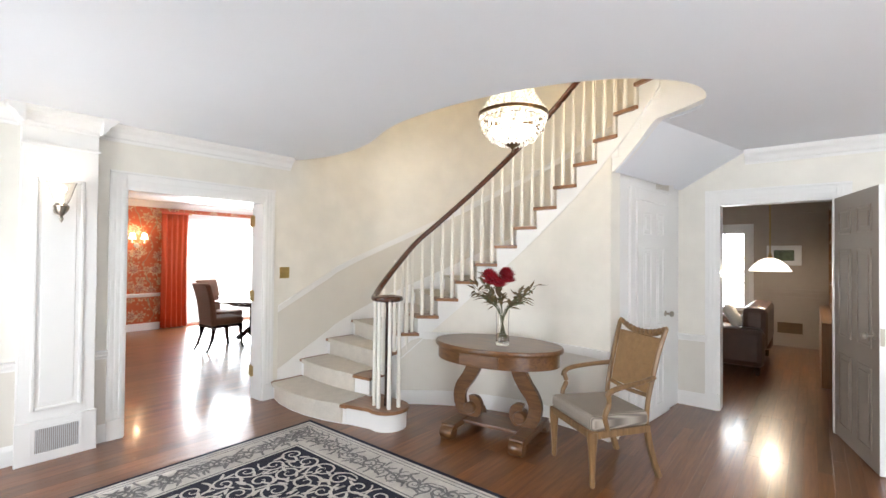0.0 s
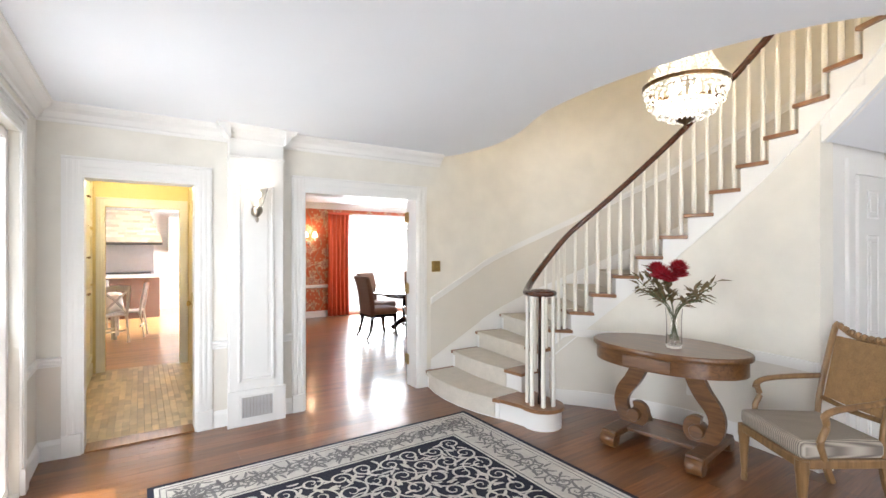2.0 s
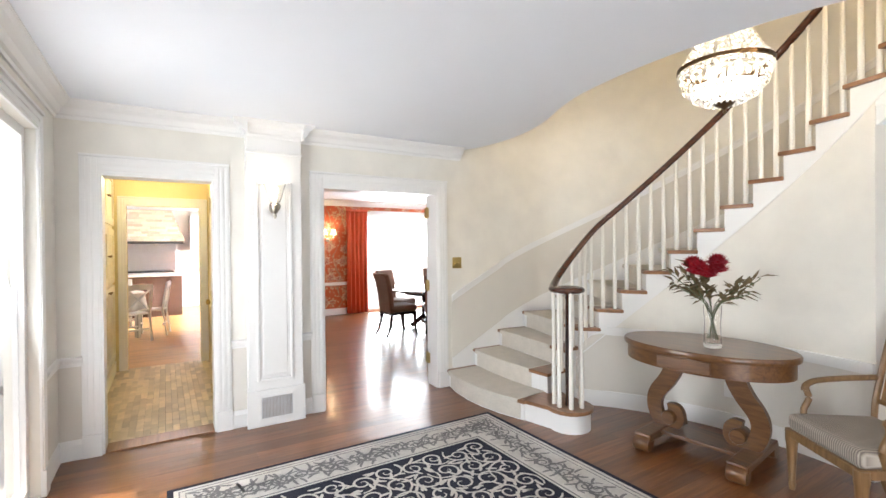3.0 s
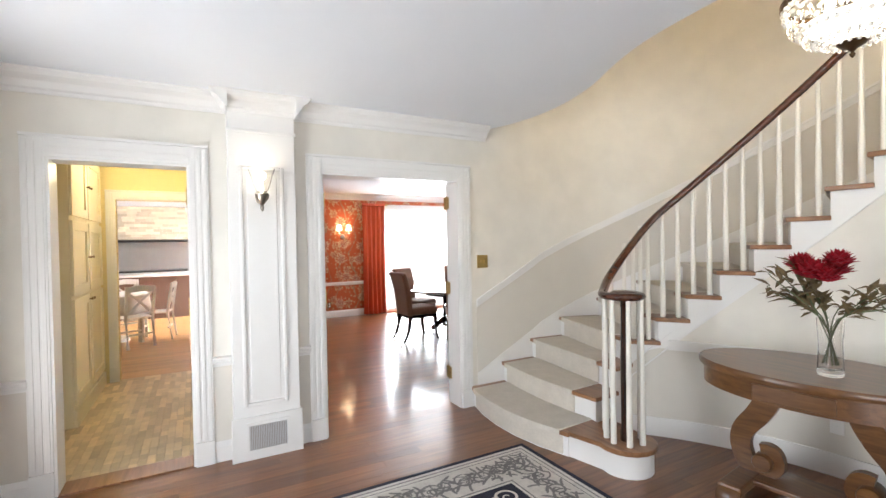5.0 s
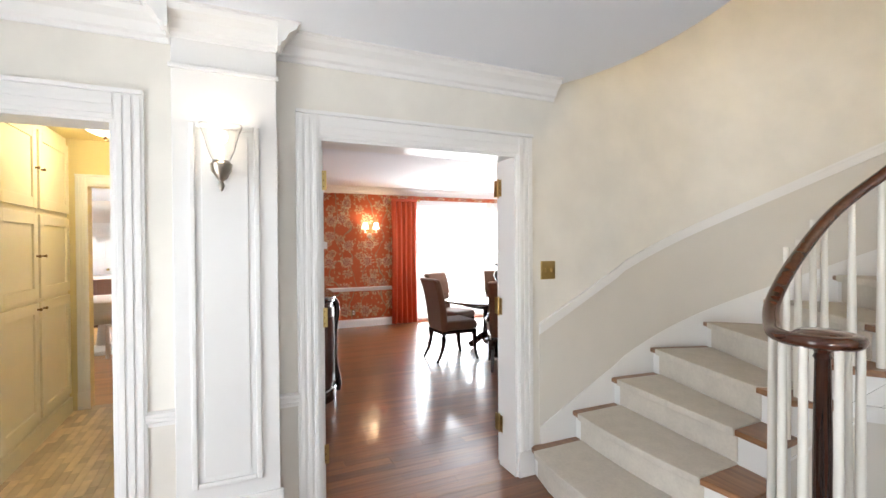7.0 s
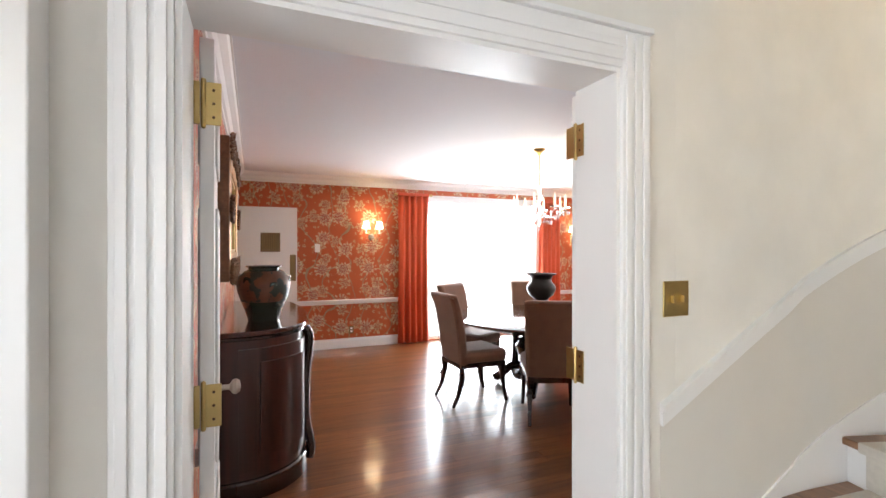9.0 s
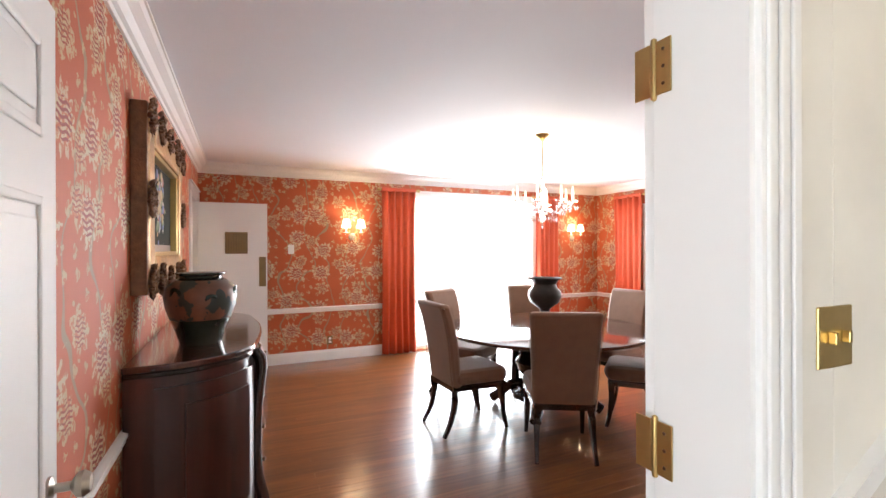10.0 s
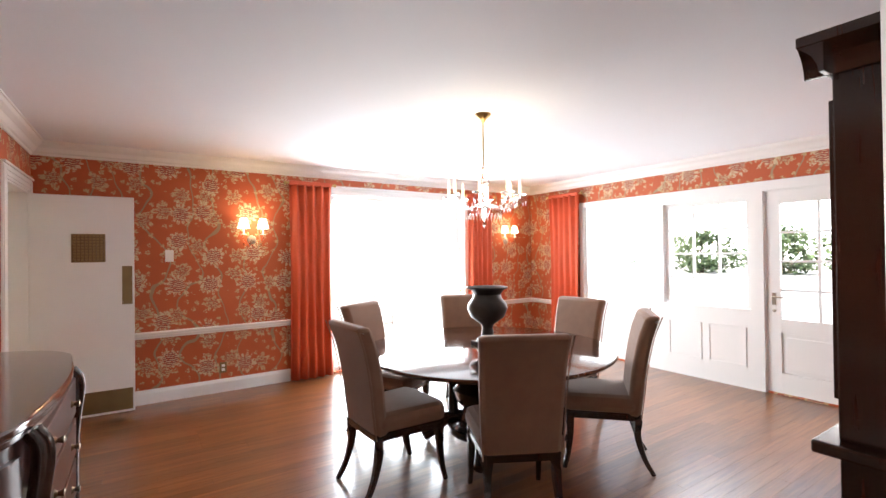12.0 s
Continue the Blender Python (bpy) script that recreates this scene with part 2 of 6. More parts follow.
# ---- mesh helpers ----
class B:
    """Collects vertices and faces of one part."""
    def __init__(self):
        self.v, self.f = [], []

    def add(self, vs, fs):
        o = len(self.v)
        self.v += [tuple(p) for p in vs]
        self.f += [tuple(i + o for i in q) for q in fs]
        return self

    def box(self, x0, y0, z0, x1, y1, z1, m=None):
        vs = [Vector((x, y, z)) for z in (z0, z1) for y in (y0, y1) for x in (x0, x1)]
        if m is not None:
            vs = [m @ p for p in vs]
        return self.add(vs, [(0, 2, 3, 1), (4, 5, 7, 6), (0, 1, 5, 4), (2, 6, 7, 3), (0, 4, 6, 2), (1, 3, 7, 5)])

    def lathe(self, prof, c=(0, 0, 0), n=20, sx=1.0, sy=1.0, m=None):
        vs, fs, k = [], [], len(prof)
        for i in range(n):
            a = 2 * math.pi * i / n
            for r, z in prof:
                p = Vector((c[0] + r * sx * math.cos(a), c[1] + r * sy * math.sin(a), c[2] + z))
                vs.append(m @ p if m is not None else p)
        for i in range(n):
            j = (i + 1) % n
            for q in range(k - 1):
                fs.append((i * k + q, j * k + q, j * k + q + 1, i * k + q + 1))
        fs.append(tuple(i * k for i in reversed(range(n))))
        fs.append(tuple(i * k + k - 1 for i in range(n)))
        return self.add(vs, fs)

    def sweep(self, pts, w, h=None, n=10, round_=True, taper=None, up=(0, 0, 1)):
        """A bar along pts: round or squared, w wide and h high."""
        h = h or w
        pts = [Vector(p) for p in pts]
        vs, fs = [], []
        ring = [(math.cos(2 * math.pi * i / n), math.sin(2 * math.pi * i / n)) for i in range(n)] if round_ else [(-1, -1), (1, -1), (1, 1), (-1, 1)]
        n = len(ring)
        for i, p in enumerate(pts):
            t = (pts[min(i + 1, len(pts) - 1)] - pts[max(i - 1, 0)]).normalized()
            s = t.cross(Vector(up))
            s = s.normalized() if s.length > 1e-4 else Vector((1, 0, 0))
            u = s.cross(t).normalized()
            k = taper[i] if taper else 1.0
            for a, b in ring:
                vs.append(p + s * a * w * k / 2 + u * b * h * k / 2)
        for i in range(len(pts) - 1):
            for q in range(n):
                r = (q + 1) % n
                fs.append((i * n + q, i * n + r, (i + 1) * n + r, (i + 1) * n + q))
        fs.append(tuple(reversed(range(n))))
        fs.append(tuple((len(pts) - 1) * n + q for q in range(n)))
        return self.add(vs, fs)

    def prism(self, poly, z0, z1, m=None):
        n = len(poly)
        vs = [Vector((x, y, z)) for z in (z0, z1) for x, y in poly]
        if m is not None:
            vs = [m @ p for p in vs]
        return self.add(vs, [tuple(reversed(range(n))), tuple(range(n, 2 * n))] + [(i, (i + 1) % n, n + (i + 1) % n, n + i) for i in range(n)])

    def strip(self, a, b, c, d):
        """A solid band from four matching rows of points, its section a-b-c-d."""
        n = len(a)
        vs = [p for row in zip(a, b, c, d) for p in row]
        fs = [(0, 1, 2, 3), tuple(4 * (n - 1) + i for i in (3, 2, 1, 0))]
        for i in range(n - 1):
            for q in range(4):
                r = (q + 1) % 4
                fs.append((4 * i + q, 4 * i + 4 + q, 4 * i + 4 + r, 4 * i + r))
        return self.add(vs, fs)


def mesh_of(name, b, mat, smooth=False):
    me = bpy.data.meshes.new(name)
    me.from_pydata(b.v, [], b.f)
    bm = bmesh.new()
    bm.from_mesh(me)
    bmesh.ops.recalc_face_normals(bm, faces=bm.faces)
    for f in bm.faces:
        f.smooth = smooth
    if smooth:
        for e in bm.edges:
            if len(e.link_faces) == 2 and e.calc_face_angle(0) > 0.7:
                e.smooth = False
    bm.to_mesh(me)
    bm.free()
    me.materials.append(mat)
    return me


def part(name, b, mat, parent=None, label="", smooth=False, bevel=0.0):
    ob = new(name, mesh_of(name, b, mat, smooth))
    if parent is not None:
        ob.parent = parent
    if label:
        tagged(ob, label)
    if bevel:
        md = ob.modifiers.new("bevel", "BEVEL")
        md.width, md.segments, md.limit_method = bevel, 2, "ANGLE"
    return ob


def thing(name, label, category, place=(0, 0, 0), rz=0.0, group=""):
    e = new(name)
    e.matrix_world = pose(*place, 0, 0, rz)
    return tagged(e, label, category, group)


def structure(name, b, mat, label="", smooth=False, bevel=0.0):
    return tagged(part(name, b, mat, None, "", smooth, bevel), label, "", "", "structure")


def spline(ctrl, per=8):
    """Smooth line through the control points."""
    pts, c = [], [Vector(p) for p in ctrl]
    c = [2 * c[0] - c[1]] + c + [2 * c[-1] - c[-2]]
    for i in range(1, len(c) - 2):
        for j in range(per):
            t = j / per
            p0, p1, p2, p3 = c[i - 1:i + 3]
            pts.append(0.5 * (2 * p1 + (p2 - p0) * t + (2 * p0 - 5 * p1 + 4 * p2 - p3) * t * t + (3 * p1 - p0 - 3 * p2 + p3) * t ** 3))
    return pts + [c[-2]]


def wall_with(axis, a0, a1, lo, hi, z0, z1, holes):
    """A wall a0..a1 thick on the axis, from lo to hi along the other one, with holes (from, to, bottom, top)."""
    b = B()

    def blk(p, q, r, s):
        if q - p > 1e-4 and s - r > 1e-4:
            b.box(*((a0, p, r, a1, q, s) if axis == "x" else (p, a0, r, q, a1, s)))
    at = lo
    for p, q, r, s in sorted(holes):
        blk(at, p, z0, z1)
        blk(p, q, z0, r)
        blk(p, q, s, z1)
        at = q
    blk(at, hi, z0, z1)
    return b


PROFILES = {"crown": ((0, 0), (0, -0.125), (0.012, -0.125), (0.016, -0.105), (0.032, -0.095), (0.05, -0.06), (0.085, -0.035), (0.095, -0.012), (0.105, -0.012), (0.105, 0)),
            "base": ((0, 0), (0.016, 0), (0.016, 0.105), (0.010, 0.125), (0.006, 0.14), (0, 0.14)),
            "chair": ((0, 0.655), (0.010, 0.655), (0.012, 0.672), (0.022, 0.68), (0.022, 0.695), (0.030, 0.702), (0.030, 0.716), (0.012, 0.724), (0, 0.724))}


def moulding(b, prof, p, q, out, z=0.0):
    """A moulded strip from p to q (plan), standing out along `out`."""
    n = len(prof)
    vs = [(e[0] + out[0] * d, e[1] + out[1] * d, z + h) for e in (p, q) for d, h in prof]
    b.add(vs, [tuple(range(n)), tuple(reversed(range(n, 2 * n)))] + [(i, i + 1, n + i + 1, n + i) for i in range(n - 1)] + [(n - 1, 0, n, 2 * n - 1)])
    return b

# ---- large structure ----
HC = 2.52          # hall ceiling
DX = -4.37         # hall face of the wall with the two doorways
WX, FX, RY, LY = -4.55, -10.03, 7.35, 1.20   # dining room faces
structure("ground", B().box(-2500, -2500, -0.30, 2500, 2500, -0.12), M_GREY, "pale stone paving and ground outside the house")
# two added glowing walls that make the view outside white
structure("backdrop", B().box(-71, -60, -0.1, -70, 62, 22).box(-70, 61, -0.1, 40, 62, 22), M_BACKGLOW, "glowing white walls standing in for the bright distance beyond the garden")
sub = B().box(-14.4, -3.25, -0.11, -10.2, 2.85, -0.012).box(-10.2, -3.25, -0.11, -7.1, 1.1, -0.012).box(-10.2, 1.1, -0.11, -4.5, 7.4, -0.012).box(-7.1, -0.75, -0.11, -4.5, 1.1, -0.012).box(-4.5, -0.75, -0.11, 3.4, 9.8, -0.012)
structure("subfloor", sub, M_GAP, "dark subfloor showing in the joints between floor strips")

structure("wall_hall_west", wall_with("x", WX + 0.004, DX, -0.62, 3.75, 0, HC + 0.33, [(-0.37, 0.37, 0, 2.03), (1.25, 2.46, 0, 2.03)]), M_WALL, "cream mottled wall with two cased doorways")
structure("wall_hall_south", wall_with("y", -0.78, -0.62, -4.57, 3.3, 0, HC + 0.33, [(-3.85, -2.35, 0.02, 2.2), (0.4, 2.8, 0.2, 2.2)]), M_WALL, "cream front wall of the hall with tall windows")
structure("wall_hall_north", wall_with("y", 5.20, 5.36, -2.2, 3.3, 0, HC + 0.33, [(-0.72, 0.15, 0, 2.03)]), M_WALL, "cream wall with the library doorway")
structure("wall_hall_east", wall_with("x", 3.3, 3.46, -0.78, 5.36, 0, HC + 0.33, [(0.6, 4.0, 0.3, 2.3)]), M_WALL, "plain cream wall closing the hall")

# ceiling of the hall, with the curved stairwell opening
well = spline([(-0.95, 3.69, 0), (-0.75, 3.60, 0), (-0.585, 3.46, 0), (-0.51, 3.19, 0), (-0.555, 2.96, 0), (-0.70, 2.77, 0), (-0.93, 2.60, 0), (-1.34, 2.46, 0), (-1.87, 2.42, 0), (-2.38, 2.475, 0), (-2.72, 2.585, 0), (-3.12, 2.775, 0), (-3.5, 2.885, 0), (-3.85, 2.915, 0), (-4.15, 2.88, 0), (-4.37, 2.81, 0)], 6)
outline = [(DX, -0.62), (3.3, -0.62), (3.3, 5.2), (-0.50, 5.2)] + [(p.x, p.y) for p in well]
structure("ceiling_hall", B().prism(outline, HC, HC + 0.31), M_CEIL, "smooth white hall ceiling with a curved stairwell opening")

# outer stair wall: the hall wall bends into an arc about the stair's centre
CX, CY = -1.9, 1.9


def outer_r(a):
    flat = 2.47 / max(1e-3, -math.cos(a)) if math.cos(a) < -0.05 else 99
    return -math.log(math.exp(-9 * min(flat, 6)) + math.exp(-9 * 3.14)) / 9


def pol(r, deg, z=0.0):
    a = radians(deg)
    return Vector((CX + r * math.cos(a), CY + r * math.sin(a), z))


def opol(deg, z=0.0, inset=0.0):
    return pol(outer_r(radians(deg)) - inset, deg, z)


def oband(d0, d1, n, z0, z1, t0, t1):
    """A band along the outer stair wall, between two insets; z0 and z1 are functions of the angle."""
    A = [d0 + (d1 - d0) * i / n for i in range(n + 1)]
    return B().strip([opol(a, z0(a), t0) for a in A], [opol(a, z0(a), t1) for a in A], [opol(a, z1(a), t1) for a in A], [opol(a, z1(a), t0) for a in A])


RISE = 0.178
def inner_deg(k): return 128.2 - 5.87 * (k - 5)
def outer_deg(k): return 137.6 - 7.0 * (k - 5)
def k_outer(deg): return 5 + (137.6 - deg) / 7.0
def k_inner(deg): return 5 + (128.2 - deg) / 5.87


oz = lambda a: RISE * max(0.5, k_outer(a) if a < 150 else 1 + (y_at(a) - 2.58) / 0.345)
def y_at(a): return opol(a).y
structure("wall_stair_outer", oband(162, 78, 50, lambda a: 0, lambda a: 5.2, -0.14, 0), M_WALL, "cream mottled curved stairwell wall", True)
structure("wall_stair_outer_upper", oband(78, 20, 26, lambda a: 2.40 if a > 74 else HC + 0.32, lambda a: 5.2, -0.14, 0), M_WALL, "cream curved wall above the landing", True)
structure("dado_stair", oband(163.5, 78, 50, lambda a: 0, lambda a: oz(a) + 0.69, -0.01, 0.004), M_DADO, "greige dado following the stair", True)
structure("chair_rail_stair", oband(163.5, 78, 60, lambda a: oz(a) + 0.685, lambda a: oz(a) + 0.735, -0.01, 0.018), M_TRIM, "white chair rail climbing with the stair", True)
structure("skirting_stair", oband(163.5, 78, 60, lambda a: max(0, oz(a) - 0.35), lambda a: oz(a) + 0.085, -0.01, 0.014), M_TRIM, "white stair skirting board", True)
structure("chair_rail_cap_stair", oband(163.5, 78, 60, lambda a: oz(a) + 0.735, lambda a: oz(a) + 0.755, -0.01, 0.030), M_TRIM, "projecting cap of the stair chair rail", True)
# storey above the hall
up = B().box(-4.6, 1.0, HC + 0.31, -4.37, 3.8, 5.2).box(-4.6, 0.9, HC + 0.31, 3.3, 1.05, 5.2).box(3.1, 1.05, HC + 0.31, 3.3, 5.3, 5.2).box(-0.6, 5.15, HC + 0.31, 3.3, 5.3, 5.2)
structure("wall_upstairs", up, M_WALL, "cream walls of the landing above")
structure("ceiling_upstairs", B().box(-5.2, 0.9, 5.2, 3.4, 5.4, 5.3), M_CEIL, "ceiling above the stairwell")

# hall trim
crown = B()
for p, q, o in (((DX, -0.62), (DX, 0.60), (1, 0)), ((DX, 1.04), (DX, 2.75), (1, 0)), ((-4.28, 0.575), (-4.28, 1.065), (1, 0)), ((DX, 1.04), (-4.18, 1.04), (0, 1)), ((-4.18, 0.60), (DX, 0.60), (0, -1)),
                ((DX, -0.62), (3.3, -0.62), (0, 1)), ((-0.5, 5.2), (3.3, 5.2), (0, -1))):
    moulding(crown, PROFILES["crown"], p, q, o, HC)
structure("crown_moulding_hall", crown, M_TRIM, "white crown moulding under the hall ceiling")
base, rail, dado = B(), B(), B()
for p, q, o in (((DX, -0.62), (DX, -0.48), (1, 0)), ((DX, 0.48), (DX, 0.60), (1, 0)), ((DX, 1.04), (DX, 1.14), (1, 0)), ((DX, -0.62), (-3.97, -0.62), (0, 1)), ((-2.23, -0.62), (0.3, -0.62), (0, 1)),
                ((-1.08, 5.2), (-0.83, 5.2), (0, -1)), ((0.26, 5.2), (3.3, 5.2), (0, -1))):
    moulding(base, PROFILES["base"], p, q, o)
    moulding(rail, PROFILES["chair"], p, q, o)
    moulding(dado, ((0, 0.13), (0.004, 0.13), (0.004, 0.66), (0, 0.66)), p, q, o)
structure("baseboard_hall", base, M_TRIM, "white baseboard in the hall")
structure("chair_rail_hall", rail, M_TRIM, "white chair rail in the hall")
structure("dado_hall", dado, M_DADO, "greige dado below the chair rail")


def casing(name, axis, face, sgn, lo, hi, top, w=0.115, label="white fluted door casing"):
    """Moulded casing round an opening on one face of a wall, with a plinth block at each foot."""
    b = B()

    def bar(p, q, r, s, d0, d1):
        u0, u1 = sorted((face + sgn * d0, face + sgn * d1))
        b.box(*((u0, p, r, u1, q, s) if axis == "x" else (p, u0, r, q, u1, s)))
    for p, q in ((lo - w, lo), (hi, hi + w)):
        bar(p, q, 0, 0.16, 0, 0.028)
        bar(p, q, 0.16, top + w, 0, 0.014)
        for k in range(3):
            c = p + w * (0.2 + 0.3 * k)
            bar(c - 0.011, c + 0.011, 0.16, top + w * 0.9, 0.014, 0.021)
    bar(lo, hi, top, top + w, 0, 0.014)
    bar(lo - w, hi + w, top + w, top + w + 0.018, 0, 0.03)
    for k in range(2):
        bar(lo, hi, top + 0.02 + 0.04 * k, top + 0.042 + 0.04 * k, 0.014, 0.021)
    return structure(name, b, M_TRIM, label, False, 0.002)


def jamb(name, axis, a0, a1, lo, hi, top, mat=None):
    b = B()
    for p, q, r, s in ((lo, lo + 0.014, 0, top), (hi - 0.014, hi, 0, top), (lo + 0.014, hi - 0.014, top - 0.014, top)):
        b.box(*((a0, p, r, a1, q, s) if axis == "x" else (p, a0, r, q, a1, s)))
    return structure(name, b, mat or M_TRIM, "white painted door jamb lining")


casing("door_casing_kitchen", "x", DX, 1, -0.37, 0.37, 2.03)
casing("door_casing_dining", "x", DX, 1, 1.25, 2.46, 2.03)
casing("door_casing_library", "y", 5.2, -1, -0.72, 0.15, 2.03)
jamb("door_jamb_kitchen", "x", WX - 0.002, DX + 0.003, -0.37, 0.37, 2.03)
jamb("door_jamb_dining", "x", WX - 0.012, DX + 0.003, 1.25, 2.46, 2.03)
jamb("door_jamb_library", "y", 5.197, 5.363, -0.72, 0.15, 2.03)

# pilaster with a raised panel, between the doorways
pil = thing("pilaster", "white panelled pilaster between two doorways", "pilaster")
part("body", B().box(DX, 0.60, 0, -4.28, 1.04, HC - 0.11), M_TRIM, pil, bevel=0.004)
part("panel_moulding", B().box(-4.28, 0.665, 0.37, -4.266, 0.690, 2.03).box(-4.28, 0.935, 0.37, -4.266, 0.960, 2.03).box(-4.28, 0.69, 0.37, -4.266, 0.935, 0.395).box(-4.28, 0.69, 2.005, -4.266, 0.935, 2.03), M_TRIM, pil, bevel=0.006)
part("raised_panel", B().box(-4.28, 0.715, 0.42, -4.274, 0.91, 1.98), M_TRIM, pil, bevel=0.005)
part("plinth", B().box(-4.28, 0.585, 0, -4.265, 1.055, 0.30), M_TRIM, pil, bevel=0.004)
part("cap_moulding", B().box(-4.28, 0.59, 2.26, -4.262, 1.05, 2.28), M_TRIM, pil, bevel=0.004)

# ---- dining room shell ----
structure("wall_dining_north", wall_with("y", RY, RY + 0.2, FX - 0.2, WX, 0, 2.75, [(-8.95, -7.95, 0.02, 2.10), (-7.75, -6.80, 0.82, 2.02), (-6.68, -5.78, 0.02, 2.06)]), M_PAPERX, "coral floral papered wall with garden doors")
structure("wall_dining_west", wall_with("x", FX - 0.2, FX, LY - 0.2, RY, 0, 2.75, [(3.97, 5.98, 0.02, 2.2)]), M_PAPERY, "coral floral papered wall with a wide glazed opening")
structure("wall_dining_south", wall_with("y", LY - 0.16, LY, FX, WX, 0, 2.75, [(-9.90, -9.08, 0, 2.05)]), M_PAPERX, "coral floral papered wall with a service door")
structure("wall_dining_east", wall_with("x", WX - 0.012, WX + 0.002, LY, RY, 0, 2.75, [(LY, 2.46, 0, 2.03)]), M_PAPERY, "coral floral papered wall behind the entrance")
structure("wall_dining_east_backing", B().box(WX + 0.003, 3.76, 0, -4.42, RY, 2.75), M_WALL, "plain wall")
structure("ceiling_dining", B().box(FX, LY, 2.515, WX - 0.012, RY, 2.74), M_CEIL, "smooth white dining room ceiling")
crown, base, rail = B(), B(), B()
for p, q, o in (((FX, LY), (FX, RY), (1, 0)), ((FX, LY), (WX - 0.012, LY), (0, 1)), ((FX, RY), (WX - 0.012, RY), (0, -1)), ((WX - 0.012, LY), (WX - 0.012, RY), (-1, 0))):
    moulding(crown, PROFILES["crown"], p, q, o, 2.515)
for p, q, o in (((FX, LY), (FX, 3.86), (1, 0)), ((FX, 6.09), (FX, RY), (1, 0)), ((-9.0, LY), (-5.2, LY), (0, 1)), ((FX, RY), (-9.08, RY), (0, -1)), ((WX - 0.012, 3.1), (WX - 0.012, RY), (-1, 0))):
    moulding(base, PROFILES["base"], p, q, o)
    moulding(rail, PROFILES["chair"], p, q, o, -0.01)
structure("crown_moulding_dining", crown, M_TRIM, "white crown moulding in the dining room")
structure("baseboard_dining", base, M_TRIM, "white baseboard in the dining room")
structure("chair_rail_dining", rail, M_TRIM, "white chair rail across the papered wall")

# unseen slabs added to stop sun leaking in between walls and ceilings
structure("roof_sun_block", B().box(-14.6, -3.4, 2.76, -10.3, 3.0, 2.9).box(-10.3, -3.4, 2.76, -4.62, 7.6, 2.9).box(-4.62, 5.5, 2.76, 3.4, 10.1, 2.9).box(-4.62, -0.9, 2.86, 3.4, 0.88, 2.95), M_GREY, "unseen flat slabs added over the lower wings to keep sun out")

# ---- pantry passage, kitchen and library shells ----
structure("wall_pantry", B().box(-5.62, -0.80, 0, WX, -0.65, 2.6).box(-7.05, 0.52, 0, WX, 0.62, 2.6), M_YELLOW, "yellow painted passage walls")
structure("wall_kitchen_arch", wall_with("x", -7.18, -7.05, -0.8, 1.04, 0, 2.6, [(-0.37, 0.42, 0, 2.02)]), M_YELLOW, "yellow wall with the cased opening to the kitchen")
casing("door_casing_pantry", "x", -7.05, 1, -0.37, 0.42, 2.02, 0.09, "cream door casing")
structure("ceiling_pantry", B().box(-7.05, -0.8, 2.44, WX, 0.62, 2.6), M_YELLOW, "yellow painted passage ceiling")
M_KWALL = material("kitchen_greige", (0.70, 0.67, 0.62), 0.6, var=0.03)
structure("wall_kitchen", wall_with("y", 2.8, 2.95, -14.5, -10.2, 0, 2.6, [(-12.2, -10.4, 0.9, 2.2)]).box(-14.5, -3.2, 0, -14.35, 2.8, 2.6).box(-14.35, -3.35, 0, -7.18, -3.2, 2.6).box(-7.18, -3.2, 0, -7.05, -0.8, 2.6), M_KWALL, "greige kitchen walls")
structure("ceiling_kitchen", B().box(-14.5, -3.3, 2.5, -7.18, 1.0, 2.6).box(-14.5, 1.0, 2.5, -10.2, 2.9, 2.6), M_CEIL, "white kitchen ceiling")
M_PANEL = material("taupe_library_panelling", (0.42, 0.35, 0.28), 0.45, var=0.05)
structure("wall_library", wall_with("y", 9.75, 9.9, -3.2, 3.0, 0, 2.6, [(-1.6, -0.90, 0.55, 2.0)]).box(-3.3, 5.36, 0, -3.2, 9.9, 2.6).box(0.50, 5.36, 0, 0.66, 9.75, 2.6), M_PANEL, "taupe panelled library walls")
structure("ceiling_library", B().box(-3.3, 5.36, 2.5, 1.1, 9.9, 2.6), M_CEIL, "white library ceiling")

# ---- staircase ----
NOSE_IN = {1: Vector((-3.20, 2.60, 0)), 2: Vector((-3.22, 2.89, 0)), 3: Vector((-3.235, 3.12, 0))}
NOSE_OUT = {1: Vector((DX, 2.585, 0)), 2: Vector((DX, 2.92, 0)), 3: Vector((DX, 3.26, 0)), 4: Vector((-4.33, 3.61, 0))}


def nose_in(k): return NOSE_IN.get(k) or pol(1.95, inner_deg(k))
def nose_out(k): return NOSE_OUT.get(k) or opol(outer_deg(k))


stairs = thing("staircase", "curved staircase with carpeted treads, white balusters and mahogany rail", "staircase")
STEPS = 16


def lerp(a, b, t): return a + (b - a) * t


